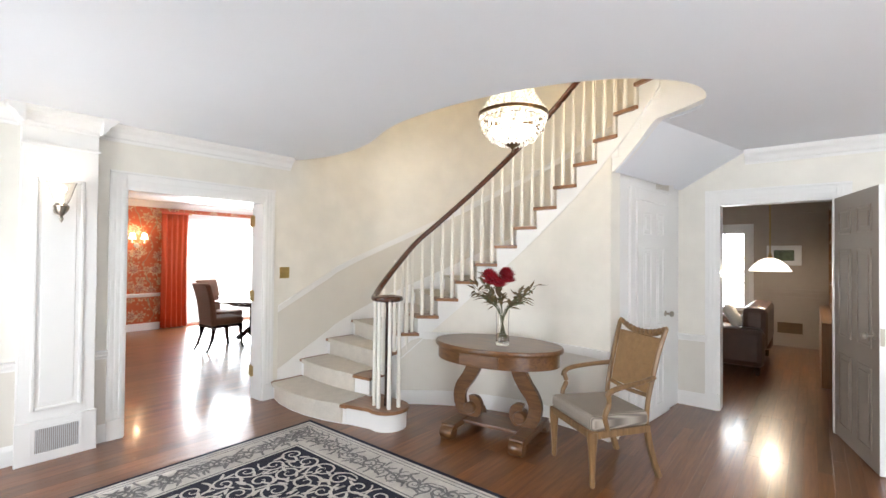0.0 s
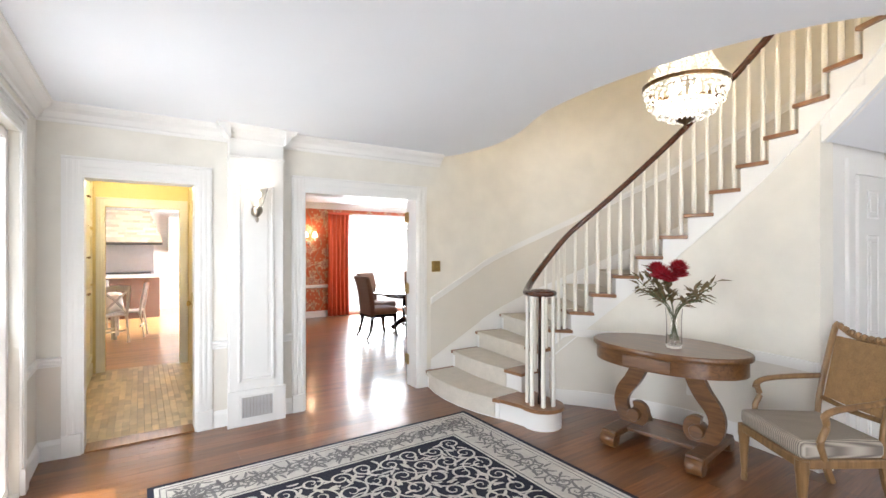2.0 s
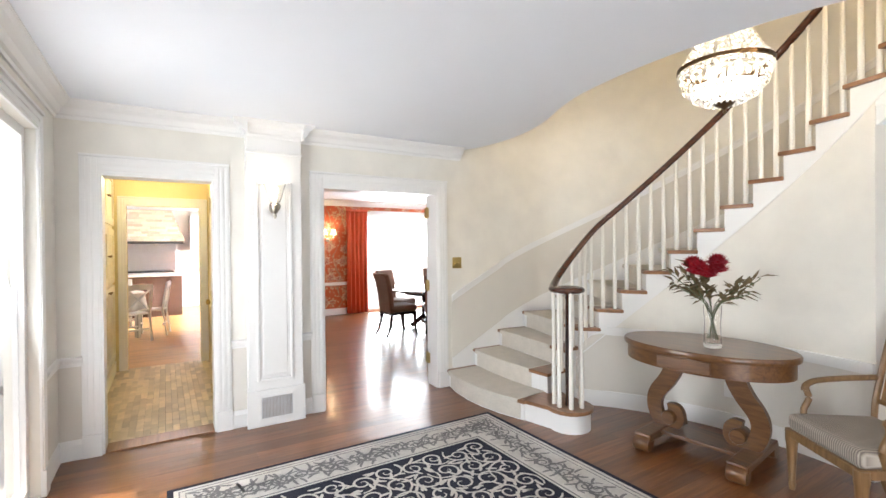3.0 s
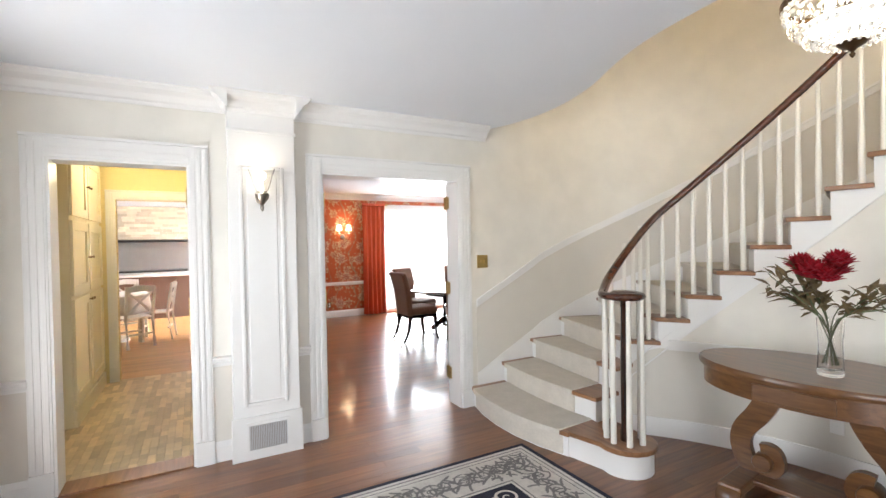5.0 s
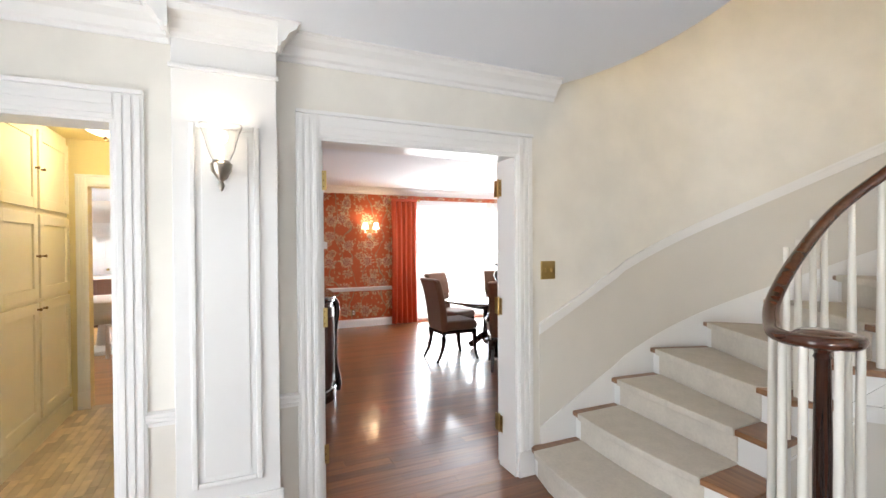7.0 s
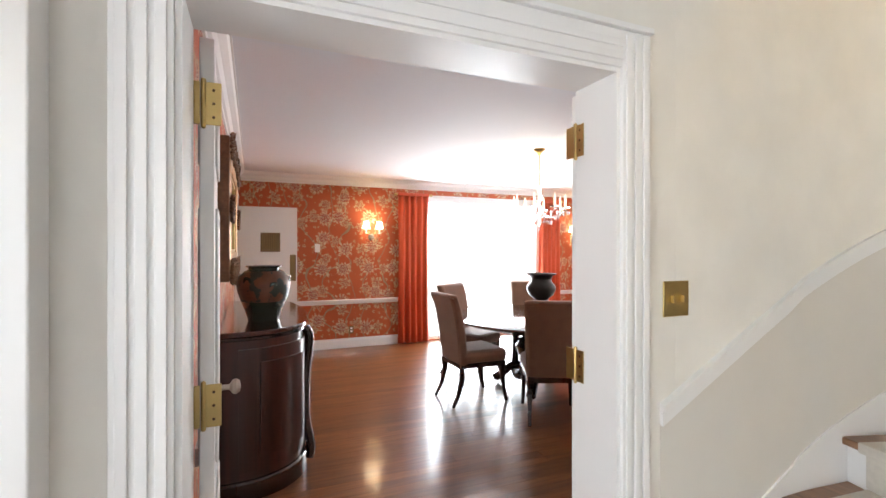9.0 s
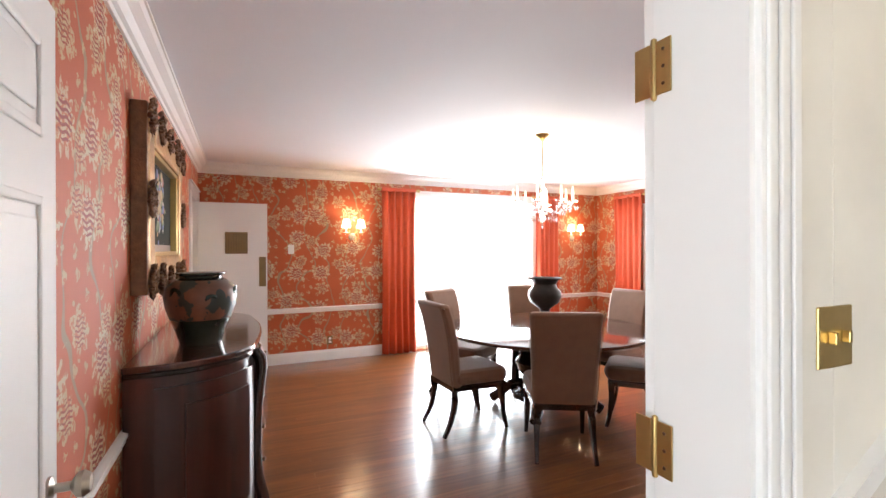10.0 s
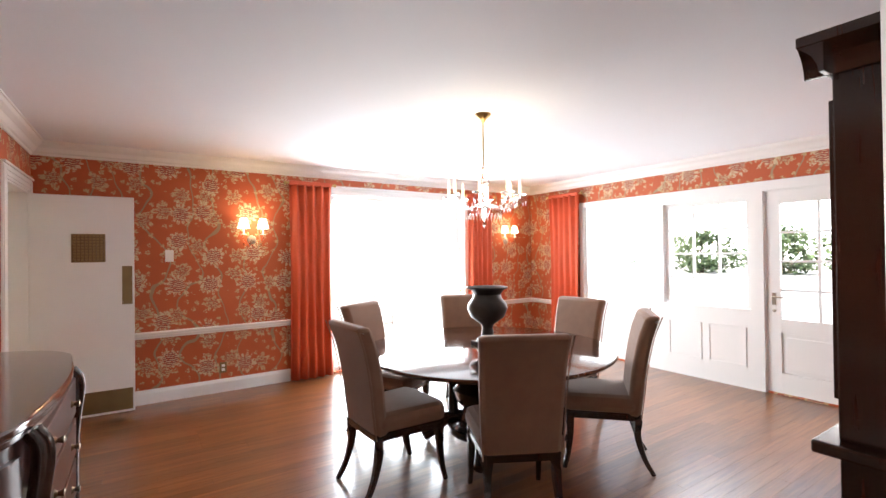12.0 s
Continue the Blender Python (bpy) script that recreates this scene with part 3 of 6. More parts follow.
def step_poly(k, out=0.0, grow_in=0.0, u0=0.0, u1=1.0, n=5):
    """Plan of step k, from its nosing (moved out towards the viewer) to the next; u runs from the wall to the open side."""
    front, back = [], []
    io, oo, ii, oi = nose_out(k), nose_out(k + 1), nose_in(k), nose_in(k + 1)
    d = ((io - oo).normalized() + (ii - oi).normalized()).normalized() * out
    side = (ii - io).normalized() * grow_in
    a, b = lerp(io, ii + side, u0) + d, lerp(io, ii + side, u1) + d
    c, e = lerp(oo, oi + side, u1), lerp(oo, oi + side, u0)
    bow = (0.10 if k == 1 else 0.05 if k == 2 else 0.0)
    for j in range(n + 1):
        t = j / n
        u = u0 + (u1 - u0) * t
        front.append(lerp(a, b, t) + d.normalized() * bow * 4 * u * (1 - u) if out else lerp(a, b, t) + (io - oo).normalized() * bow * 4 * u * (1 - u))
    return [(p.x, p.y) for p in front] + [(c.x, c.y), (e.x, e.y)]


NX, NY = -2.90, 2.82
for k in range(1, STEPS + 1):
    z = RISE * k
    low = 0.0 if k < 4 else z - 0.185
    if k == 1:
        cap = [(NX + 0.165 * math.cos(a), NY + 0.165 * math.sin(a)) for a in [radians(d) for d in range(-110, 111, 20)]]
        cap2 = [(NX + 0.188 * math.cos(a), NY + 0.188 * math.sin(a)) for a in [radians(d) for d in range(-110, 111, 20)]]
        block = [(NOSE_IN[1].x, NOSE_IN[1].y + 0.01)] + cap + [(-3.21, 3.0)]
        part("riser", B().prism(block, 0, z - 0.03), M_TRIM, stairs, smooth=True)
        part("tread", B().prism([(NOSE_IN[1].x, NOSE_IN[1].y - 0.015)] + cap2 + [(-3.21, 3.02)], z - 0.03, z), M_TREAD, stairs, smooth=True, bevel=0.006)
    if k < 14:
        part("riser", B().prism(step_poly(k), low, z - 0.03), M_TRIM, stairs)
    else:
        part("riser", B().prism(step_poly(k, u0=0.93), low, z - 0.03).prism(step_poly(k, u1=0.93), z - 0.034, z - 0.03), M_TRIM, stairs)
    part("tread", B().prism(step_poly(k, 0.028, 0.03), z - 0.03, z), M_TREAD, stairs, bevel=0.006)
    u1 = 0.84 if k > 1 else 0.97
    run = B().prism(step_poly(k, 0.036, 0, 0.07, u1, 6), z - 0.034 if k < 14 else z + 0.001, z + 0.008)
    if k < 14:
        run.prism(step_poly(k, 0.008, 0, 0.07, u1, 6), z - RISE + 0.008, z - 0.034)
    part("carpet", run, M_CARPET, stairs, "beige carpet runner", bevel=0.006)
    if k >= 3:
        for j in range(2):
            d = inner_deg(k) - (1.0 if j == 0 else 3.95)
            p = pol(1.995, d, z) if k > 3 else (Vector((-3.25, 3.24, z)) if j == 0 else Vector((-3.20, 3.36, z)))
            top = RISE * (k_inner(d) if k > 3 else 3.3 + 0.45 * j) + (0.74 if k > 3 else 0.86 + 0.05 * j)
            part("baluster", B().lathe([(0.018, 0), (0.019, 0.2), (0.015, 0.5), (0.013, top - z)], p, 10), M_BALU, stairs, smooth=True)

A = [140 - (140 - inner_deg(17)) * i / 48 for i in range(49)]
string_z = lambda a: RISE * k_inner(a) - 0.28
part("stringer", B().strip([pol(1.940, a, max(0.0, string_z(a))) for a in A], [pol(2.04, a, max(0.0, string_z(a))) for a in A], [pol(2.04, a, string_z(a) + 0.095) for a in A], [pol(1.940, a, string_z(a) + 0.095) for a in A]), M_TRIM, stairs, smooth=True)
A = [a for a in A if a > 72]
part("stringer_bead", B().strip([pol(1.933, a, max(0.0, string_z(a) - 0.008)) for a in A], [pol(1.96, a, max(0.0, string_z(a) - 0.008)) for a in A], [pol(1.96, a, string_z(a) + 0.006) for a in A], [pol(1.933, a, string_z(a) + 0.006) for a in A]), M_TRIM, stairs, "thin bead under the stringer", smooth=True)

# handrail with its volute over the newel
path = [pol(1.985, 51.5 + i * 2.0, RISE * k_inner(51.5 + i * 2.0) + 0.765) for i in range(0, 40)]
path = [p for p in path if p.z > RISE * 5.67 + 0.765]
lowrail = spline([path[-1], (-3.13, 3.41, 1.62), (-3.19, 3.21, 1.40), (-3.165, 2.99, 1.22), (-3.08, 2.83, 1.135), (-3.0, 2.745, 1.115), (-2.87, 2.725, 1.115), (-2.805, 2.80, 1.115), (-2.83, 2.885, 1.115), (-2.92, 2.89, 1.115)], 7)
part("handrail", B().sweep(path + lowrail[1:], 0.062, 0.052, 12), M_RAIL, stairs, "polished mahogany handrail", smooth=True)
part("volute_cap", B().lathe([(0.0, -0.03), (0.085, -0.028), (0.105, -0.01), (0.10, 0.012), (0.075, 0.03), (0.0, 0.034)], (NX, NY, 1.115), 28), M_RAIL, stairs, smooth=True)
part("newel", B().lathe([(0.036, 0), (0.036, 0.06), (0.031, 0.08), (0.031, 0.5), (0.025, 0.86), (0.03, 0.87), (0.025, 0.885), (0.04, 0.91)], (NX, NY, RISE), 16), M_NEWEL, stairs, "dark mahogany newel post", smooth=True)
for px_, py_ in ((-2.995, 2.745), (-2.91, 2.715), (-2.82, 2.755), (-2.80, 2.85), (-2.87, 2.92), (-3.08, 2.83)):
    part("baluster", B().lathe([(0.019, 0), (0.019, 0.2), (0.016, 0.5), (0.014, 0.92)], (px_, py_, RISE), 10), M_BALU, stairs, smooth=True)
part("baluster", B().lathe([(0.019, 0), (0.019, 0.2), (0.016, 0.5), (0.014, 0.86)], (-3.19, 3.03, 2 * RISE), 10), M_BALU, stairs, smooth=True)

# curved wall below the stair, with its dado, chair rail and baseboard
A = [142 - (142 - 71.3) * i / 36 for i in range(37)]
under_top = lambda a: max(0.05, RISE * k_inner(a) - 0.19)


def iband(z0, z1, r0, r1, AA=A):
    return B().strip([pol(r0, a, z0(a)) for a in AA], [pol(r1, a, z0(a)) for a in AA], [pol(r1, a, z1(a)) for a in AA], [pol(r0, a, z1(a)) for a in AA])


structure("wall_under_stair", iband(lambda a: 0, under_top, 1.944, 2.06), M_WALL, "cream mottled wall curving under the stair", True)
structure("dado_under_stair", iband(lambda a: 0, lambda a: min(0.66, under_top(a)), 1.938, 1.95), M_DADO, "greige dado under the stair", True)
structure("baseboard_under_stair", iband(lambda a: 0, lambda a: 0.14, 1.925, 1.95), M_TRIM, "white curved baseboard", True)
AR = [a for a in A if a < 127]
structure("chair_rail_under_stair", iband(lambda a: 0.655, lambda a: 0.725, 1.917, 1.95, AR), M_TRIM, "white curved chair rail", True)

# closet front and the sloping soffit beyond it
PC, PF = pol(1.97, 71.3), Vector((-1.08, 5.2, 0))
along = (PF - PC).normalized()
ang = math.degrees(math.atan2(along.y, along.x))
CM = pose(PC.x, PC.y, 0, 0, 0, ang)
LEN = (PF - PC).length
structure("wall_closet", B().box(0, 0, 0, LEN, 0.10, 2.24, CM), M_TRIM, "white painted closet front under the stair")
sof = B()
n = 10
lo_ = [lerp(PC, PF, i / n) + Vector((0.02, 0, 2.195)) for i in range(n + 1)]
hi_ = [lerp(Vector((-0.88, 3.62, HC)), Vector((-0.50, 5.2, HC)), i / n) for i in range(n + 1)]
up_ = Vector((0, 0, 0.12))
sof.strip(lo_, hi_, [p + up_ for p in hi_], [p + up_ for p in lo_])
structure("soffit_stair", sof, M_CEIL, "sloping soffit below the upper stair flight", True)
A2 = [72 - (72 - 43) * i / 24 for i in range(25)]
structure("wall_stair_upper", iband(lambda a: max(2.185, min(HC + 0.002, 2.185 + (71.3 - a) * 0.028)), lambda a: min(HC + 0.30, RISE * k_inner(a) - 0.19), 1.956, 2.02, A2), M_TRIM, "white curved stair stringer above the closet", True)

# ---- hall things ----
M_RUGDARK = material("rug_black_wool", (0.014, 0.016, 0.032), 0.95, var=0.2, scale=90, bump=0.5, bscale=500)
M_IVORY = material("rug_ivory_wool", (0.60, 0.57, 0.53), 0.95, var=0.15, scale=70, bump=0.5, bscale=500)
M_RUGGREY = material("rug_grey_wool", (0.22, 0.21, 0.21), 0.95, var=0.2, scale=70, bump=0.5, bscale=500)
RX0, RX1, RY0, RY1 = -3.51, -0.45, 0.02, 2.45
rug = thing("area_rug", "black and ivory scroll-patterned wool rug on the oak floor", "rug", (RX0, RY0, 0))
RW, RH = RX1 - RX0, RY1 - RY0


def ring_of(b, a, c, z0, z1):
    b.box(a, a, z0, RW - a, c, z1).box(a, RH - c, z0, RW - a, RH - a, z1).box(a, c, z0, c, RH - c, z1).box(RW - c, c, z0, RW - a, RH - c, z1)
    return b


part("binding", ring_of(B(), 0, 0.035, 0.001, 0.010), M_RUGDARK, rug)
part("border", ring_of(B(), 0.035, 0.40, 0.001, 0.011), M_IVORY, rug, "ivory border with grey foliage")
part("field", B().box(0.40, 0.40, 0.001, RW - 0.40, RH - 0.40, 0.010), M_RUGDARK, rug, "black field")
guard = ring_of(B(), 0.375, 0.385, 0.011, 0.0125)
ring_of(guard, 0.06, 0.068, 0.011, 0.0125)
ring_of(guard, 0.095, 0.10, 0.011, 0.0125)
part("guard_line", guard, M_RUGGREY, rug)


def ribbon(b, pts, w, z):
    """A flat woven line along plan points, tapering to its end."""
    n = len(pts)
    L_, R_ = [], []
    for i, p in enumerate(pts):
        q0, q1 = pts[max(i - 1, 0)], pts[min(i + 1, n - 1)]
        t = Vector((q1[0] - q0[0], q1[1] - q0[1]))
        t = t.normalized() if t.length else Vector((1, 0))
        k = w * (0.45 + 0.55 * math.sin(math.pi * min(1, 0.15 + i / n)))
        L_.append((p[0] - t.y * k, p[1] + t.x * k, z)); R_.append((p[0] + t.y * k, p[1] - t.x * k, z))
    b.add(L_ + R_, [(i, i + 1, n + i + 1, n + i) for i in range(n - 1)])


def scroll(b, cx, cy, r, start, turn, w, z, inside):
    pts = []
    for i in range(30):
        f = i / 29
        rr = r * (1.0 - 0.86 * f)
        a = start + turn * 2 * math.pi * 1.45 * f
        pts.append((cx + rr * math.cos(a), cy + rr * math.sin(a)))
    a = start - turn * 0.2
    tail = [(cx + r * (1 + 0.5 * f) * math.cos(start - turn * 1.3 * f), cy + r * (1 + 0.5 * f) * math.sin(start - turn * 1.3 * f)) for f in (1, 0.75, 0.5, 0.25)]
    pts = [p for p in tail + pts if inside(p)]
    if len(pts) > 3:
        ribbon(b, pts, w, z)
    for j in range(5):
        a = start + turn * (0.5 + j * 1.05)
        p0 = (cx + r * 1.02 * math.cos(a), cy + r * 1.02 * math.sin(a))
        lf = [(p0[0] + d * math.cos(a - turn * (0.9 - d * 4)), p0[1] + d * math.sin(a - turn * (0.9 - d * 4))) for d in (0, 0.02, 0.04, 0.06, 0.075)]
        if all(inside(p) for p in lf):
            ribbon(b, lf, w * 1.25, z + 0.0004)


pat = B()
rnd = random.Random(4)
fin = lambda p: 0.42 < p[0] < RW - 0.42 and 0.42 < p[1] < RH - 0.42
ny, nx = 9, 12
for i in range(nx):
    for j in range(ny):
        x = 0.42 + (RW - 0.84) * (i + 0.5 + 0.25 * (j % 2)) / nx
        y = 0.42 + (RH - 0.84) * (j + 0.5) / ny
        scroll(pat, x, y, 0.078 + 0.012 * ((i * 7 + j * 3) % 3), rnd.uniform(0, 6.28), 1 if (i + j) % 2 else -1, 0.0085, 0.0115, fin)
tagged(part("scrollwork", pat, M_IVORY, rug, "ivory scrolling vines"), kind="stuff")
pat = B()
bin_ = lambda p: 0.10 < min(p[0], p[1], RW - p[0], RH - p[1]) < 0.37
for i in range(34):
    for (x, y) in ((RW * (i + 0.5) / 34, 0.235), (RW * (i + 0.5) / 34, RH - 0.235), (0.235, RH * (i + 0.5) / 34), (RW - 0.235, RH * (i + 0.5) / 34)):
        scroll(pat, x + rnd.uniform(-0.02, 0.02), y + rnd.uniform(-0.04, 0.04), 0.055, rnd.uniform(0, 6.28), 1 if i % 2 else -1, 0.0075, 0.0125, bin_)
tagged(part("border_foliage", pat, M_RUGGREY, rug, "grey trailing foliage"), kind="stuff")

# oval table on scrolled legs
M_OAKTABLE = wood("golden_oak", (0.085, 0.032, 0.009), (0.165, 0.070, 0.021), "x", 0.3, 0.35)
table = thing("oval_table", "golden oak oval table on scrolled legs below the stair", "table", (-2.06, 3.26, 0), 8)
part("tabletop", B().lathe([(0, 0.735), (0.99, 0.735), (1.0, 0.745), (1.0, 0.765), (0.985, 0.775), (0, 0.775)], (0, 0, 0), 48, 0.56, 0.36), M_OAKTABLE, table, smooth=True)
apron = part("apron", B().lathe([(0, 0.63), (0.95, 0.63), (0.95, 0.735), (0, 0.735)], (0, 0, 0), 48, 0.56, 0.36), M_OAKTABLE, table, smooth=True)
part("drawer", B().box(-0.17, -0.348, 0.645, 0.17, -0.335, 0.725), M_OAKTABLE, apron, "drawer front with a small keyhole", bevel=0.004)
for s in (-1, 1):
    side = [(s * 0.20, 0, 0.64), (s * 0.205, 0, 0.56), (s * 0.255, 0, 0.46), (s * 0.325, 0, 0.36), (s * 0.345, 0, 0.27), (s * 0.315, 0, 0.175), (s * 0.24, 0, 0.145), (s * 0.185, 0, 0.185), (s * 0.195, 0, 0.24), (s * 0.235, 0, 0.235)]
    part("leg", B().sweep(spline(side, 8), 0.125, 0.052, 8, False, up=(0, 1, 0), taper=[0.92 + 0.08 * math.cos(i * 0.08) for i in range(73)]), M_OAKTABLE, table, "broad scrolled leg", bevel=0.006)
    part("leg_scroll", B().lathe([(0, -0.066), (0.045, -0.066), (0.05, -0.058), (0.05, 0.058), (0.045, 0.066), (0, 0.066)], (0, 0, 0), 20, m=pose(s * 0.225, 0, 0.20, 90, 0, 0)), M_OAKTABLE, table, smooth=True)
    part("foot_rail", B().box(s * 0.30 - 0.06, -0.30, 0.075, s * 0.30 + 0.06, 0.30, 0.125), M_OAKTABLE, table, bevel=0.01)
    for yy in (-0.28, 0.28):
        part("foot", B().lathe([(0, -0.055), (0.05, -0.055), (0.057, -0.045), (0.057, 0.045), (0.05, 0.055), (0, 0.055)], (0, 0, 0), 18, m=pose(s * 0.30, yy, 0.058, 0, 90, 0)), M_OAKTABLE, table, "scroll foot", smooth=True)
part("shelf", B().box(-0.30, -0.13, 0.095, 0.30, 0.13, 0.12), M_OAKTABLE, table, bevel=0.006)

# glass vase and bouquet
VX, VY = -1.96, 3.19
vase = thing("glass_vase", "clear glass vase on the oval table", "vase", (VX, VY, 0.776))
part("body", B().lathe([(0, 0), (0.052, 0), (0.056, 0.008), (0.054, 0.04), (0.05, 0.16), (0.057, 0.285), (0.054, 0.285), (0.046, 0.16), (0.049, 0.03), (0, 0.022)], (0, 0, 0), 28), M_CRYSTAL, vase, smooth=True)
M_RED = material("dark_red_petals", (0.33, 0.006, 0.018), 0.6, var=0.35, scale=60)
M_SPRAY = material("olive_brown_leaves", (0.15, 0.105, 0.045), 0.6, var=0.35, scale=30)
M_STEM = material("green_stems", (0.10, 0.12, 0.05), 0.6)
bouquet = thing("flower_bouquet", "dark red flowers with olive brown foliage in the glass vase", "flowers", (VX, VY, 0.785))
bouquet.scale = (1.10, 1.10, 1.14)


def leaf(b, base, d, ln, wd):
    d = Vector(d).normalized()
    s = d.cross(Vector((0, 0, 1)))
    s = s.normalized() if s.length > 0.05 else Vector((1, 0, 0))
    u = s.cross(d)
    base = Vector(base)
    vs = [base, base + d * ln * 0.4 + s * wd, base + d * ln * 0.45 + u * wd * 0.35, base + d * ln * 0.4 - s * wd, base + d * ln - u * ln * 0.15]
    b.add(vs, [(0, 1, 2), (0, 2, 3), (1, 4, 2), (2, 4, 3)])


rnd = random.Random(11)
for i in range(16):
    a = rnd.uniform(0, 6.28)
    tilt = rnd.uniform(0.25, 1.25)
    ln = rnd.uniform(0.18, 0.30)
    p0 = Vector((0.03 * math.cos(a + 3), 0.03 * math.sin(a + 3), 0.04))
    p1 = Vector((0.04 * math.cos(a), 0.04 * math.sin(a), 0.245))
    p2 = p1 + Vector((math.sin(tilt) * math.cos(a), math.sin(tilt) * math.sin(a), math.cos(tilt))) * ln
    part("stem", B().sweep(spline([p0, p1, p2 - Vector((0, 0, 0.02)), p2], 4), 0.005, 0.005, 5), M_STEM, bouquet)
    lv = B()
    for j in range(9):
        q = lerp(p1, p2, 0.15 + 0.85 * j / 8)
        d = (p2 - p1).normalized() * 0.7 + Vector((rnd.uniform(-1, 1), rnd.uniform(-1, 1), rnd.uniform(-0.6, 0.6)))
        leaf(lv, q, d, rnd.uniform(0.065, 0.105), rnd.uniform(0.013, 0.021))
    part("foliage", lv, M_SPRAY, bouquet)
for fx, fy, fz, fr in ((-0.10, -0.03, 0.475, 0.075), (-0.03, -0.09, 0.44, 0.085), (0.03, 0.0, 0.495, 0.07), (-0.12, 0.05, 0.45, 0.06), (0.0, 0.06, 0.45, 0.07), (0.03, -0.10, 0.43, 0.06)):
    fl = B()
    for j in range(46):
        a, e = j * 2.4, 0.15 + 1.35 * (j / 46)
        d = Vector((math.cos(a) * math.sin(e), math.sin(a) * math.sin(e), math.cos(e)))
        leaf(fl, Vector((fx, fy, fz - 0.02)) + d * fr * 0.25, d + Vector((0, 0, 0.3)), fr * 0.9, fr * 0.3)
    part("flower", fl, M_RED, bouquet, "dark red bloom")

# carved armchair with a cane back
M_GILT = wood("antique_honey_wood", (0.16, 0.085, 0.033), (0.26, 0.145, 0.06), "z", 0.4, 0.15)
M_CANE = material("woven_cane", (0.30, 0.175, 0.075), 0.6, var=0.25, scale=120, bump=0.8, bscale=260)
M_SEAT = material("ticking_stripe_fabric", (0.27, 0.23, 0.19), 0.9, var=0.05, bump=0.3, bscale=300)
nt = M_SEAT.node_tree
tc = nt.nodes.new("ShaderNodeTexCoord")
wv = nt.nodes.new("ShaderNodeTexWave"); wv.inputs["Scale"].default_value = 22; wv.bands_direction = "X"
nt.links.new(tc.outputs["Object"], wv.inputs["Vector"])
mx = mixc(nt, wv.outputs["Fac"], (0.17, 0.14, 0.12), (0.42, 0.37, 0.31))
nt.links.new(mx, [x for x in nt.nodes if x.bl_idname == "ShaderNodeHueSaturation"][0].inputs["Color"])
ch = thing("armchair", "carved honey-wood armchair with a cane back and striped seat", "chair", (-1.18, 3.26, 0), -36)
part("seat", B().prism([(-0.27, -0.25), (0.27, -0.25), (0.24, 0.22), (-0.24, 0.22)], 0.36, 0.46), M_SEAT, ch, "grey striped upholstered seat", bevel=0.03)
part("seat_rail", B().prism([(-0.275, -0.255), (0.275, -0.255), (0.245, 0.225), (-0.245, 0.225)], 0.315, 0.365), M_GILT, ch, bevel=0.008)
for s in (-1, 1):
    part("leg", B().lathe([(0.014, 0), (0.02, 0.03), (0.016, 0.05), (0.03, 0.28), (0.034, 0.30), (0.034, 0.36)], (s * 0.25, -0.23, 0), 12), M_GILT, ch, "turned front leg", smooth=True)
    part("leg", B().sweep(spline([(s * 0.23, 0.30, 0), (s * 0.225, 0.24, 0.18), (s * 0.22, 0.205, 0.36)], 5), 0.036, 0.036, 8, False), M_GILT, ch, "raked back leg", bevel=0.005)
    part("back_post", B().sweep(spline([(s * 0.22, 0.205, 0.36), (s * 0.225, 0.22, 0.55), (s * 0.235, 0.29, 0.84), (s * 0.245, 0.34, 1.0)], 6), 0.034, 0.034, 8), M_GILT, ch, smooth=True)
    part("arm", B().sweep(spline([(s * 0.238, 0.25, 0.68), (s * 0.275, 0.12, 0.665), (s * 0.29, -0.05, 0.645), (s * 0.285, -0.12, 0.62), (s * 0.275, -0.14, 0.585)], 6), 0.042, 0.034, 10), M_GILT, ch, "scrolled arm", smooth=True)
    part("arm_post", B().sweep(spline([(s * 0.255, -0.12, 0.36), (s * 0.27, -0.15, 0.46), (s * 0.27, -0.12, 0.54), (s * 0.278, -0.135, 0.61)], 5), 0.036, 0.036, 10), M_GILT, ch, smooth=True)
part("back_panel", B().add([(-0.205, 0.232, 0.56), (0.205, 0.232, 0.56), (0.225, 0.325, 0.935), (-0.225, 0.325, 0.935), (-0.205, 0.246, 0.56), (0.205, 0.246, 0.56), (0.225, 0.339, 0.935), (-0.225, 0.339, 0.935)],
     [(0, 1, 2, 3), (7, 6, 5, 4), (0, 4, 5, 1), (1, 5, 6, 2), (2, 6, 7, 3), (3, 7, 4, 0)]), M_CANE, ch, "woven cane back panel")
part("top_rail", B().sweep(spline([(-0.25, 0.345, 1.01), (-0.13, 0.35, 0.955), (0, 0.35, 0.945), (0.13, 0.35, 0.955), (0.25, 0.345, 1.01)], 6), 0.03, 0.035, 10), M_GILT, ch, "carved rope-twist top rail", smooth=True)
for i in range(11):
    f = -0.22 + 0.44 * i / 10
    part("carved_bead", B().lathe([(0, -0.02), (0.014, -0.014), (0.019, 0), (0.014, 0.014), (0, 0.02)], (f, 0.347, 0.957 + 0.9 * f * f), 8), M_GILT, ch, smooth=True)
part("bottom_rail", B().sweep([(-0.21, 0.228, 0.55), (0, 0.228, 0.535), (0.21, 0.228, 0.55)], 0.03, 0.03, 8), M_GILT, ch, smooth=True)

# crystal chandelier in the stairwell
M_BEAD = material("crystal_beads", (0.86, 0.84, 0.80), 0.12, var=0.25, scale=60, coat=0.5)
M_BOWL = glowing("lit_inner_bowl", (1.0, 0.92, 0.78), 1.6)
M_BRONZE = material("dark_bronze", (0.12, 0.075, 0.04), 0.35, 0.9, var=0.2)
cx_, cy_ = -1.85, 3.144
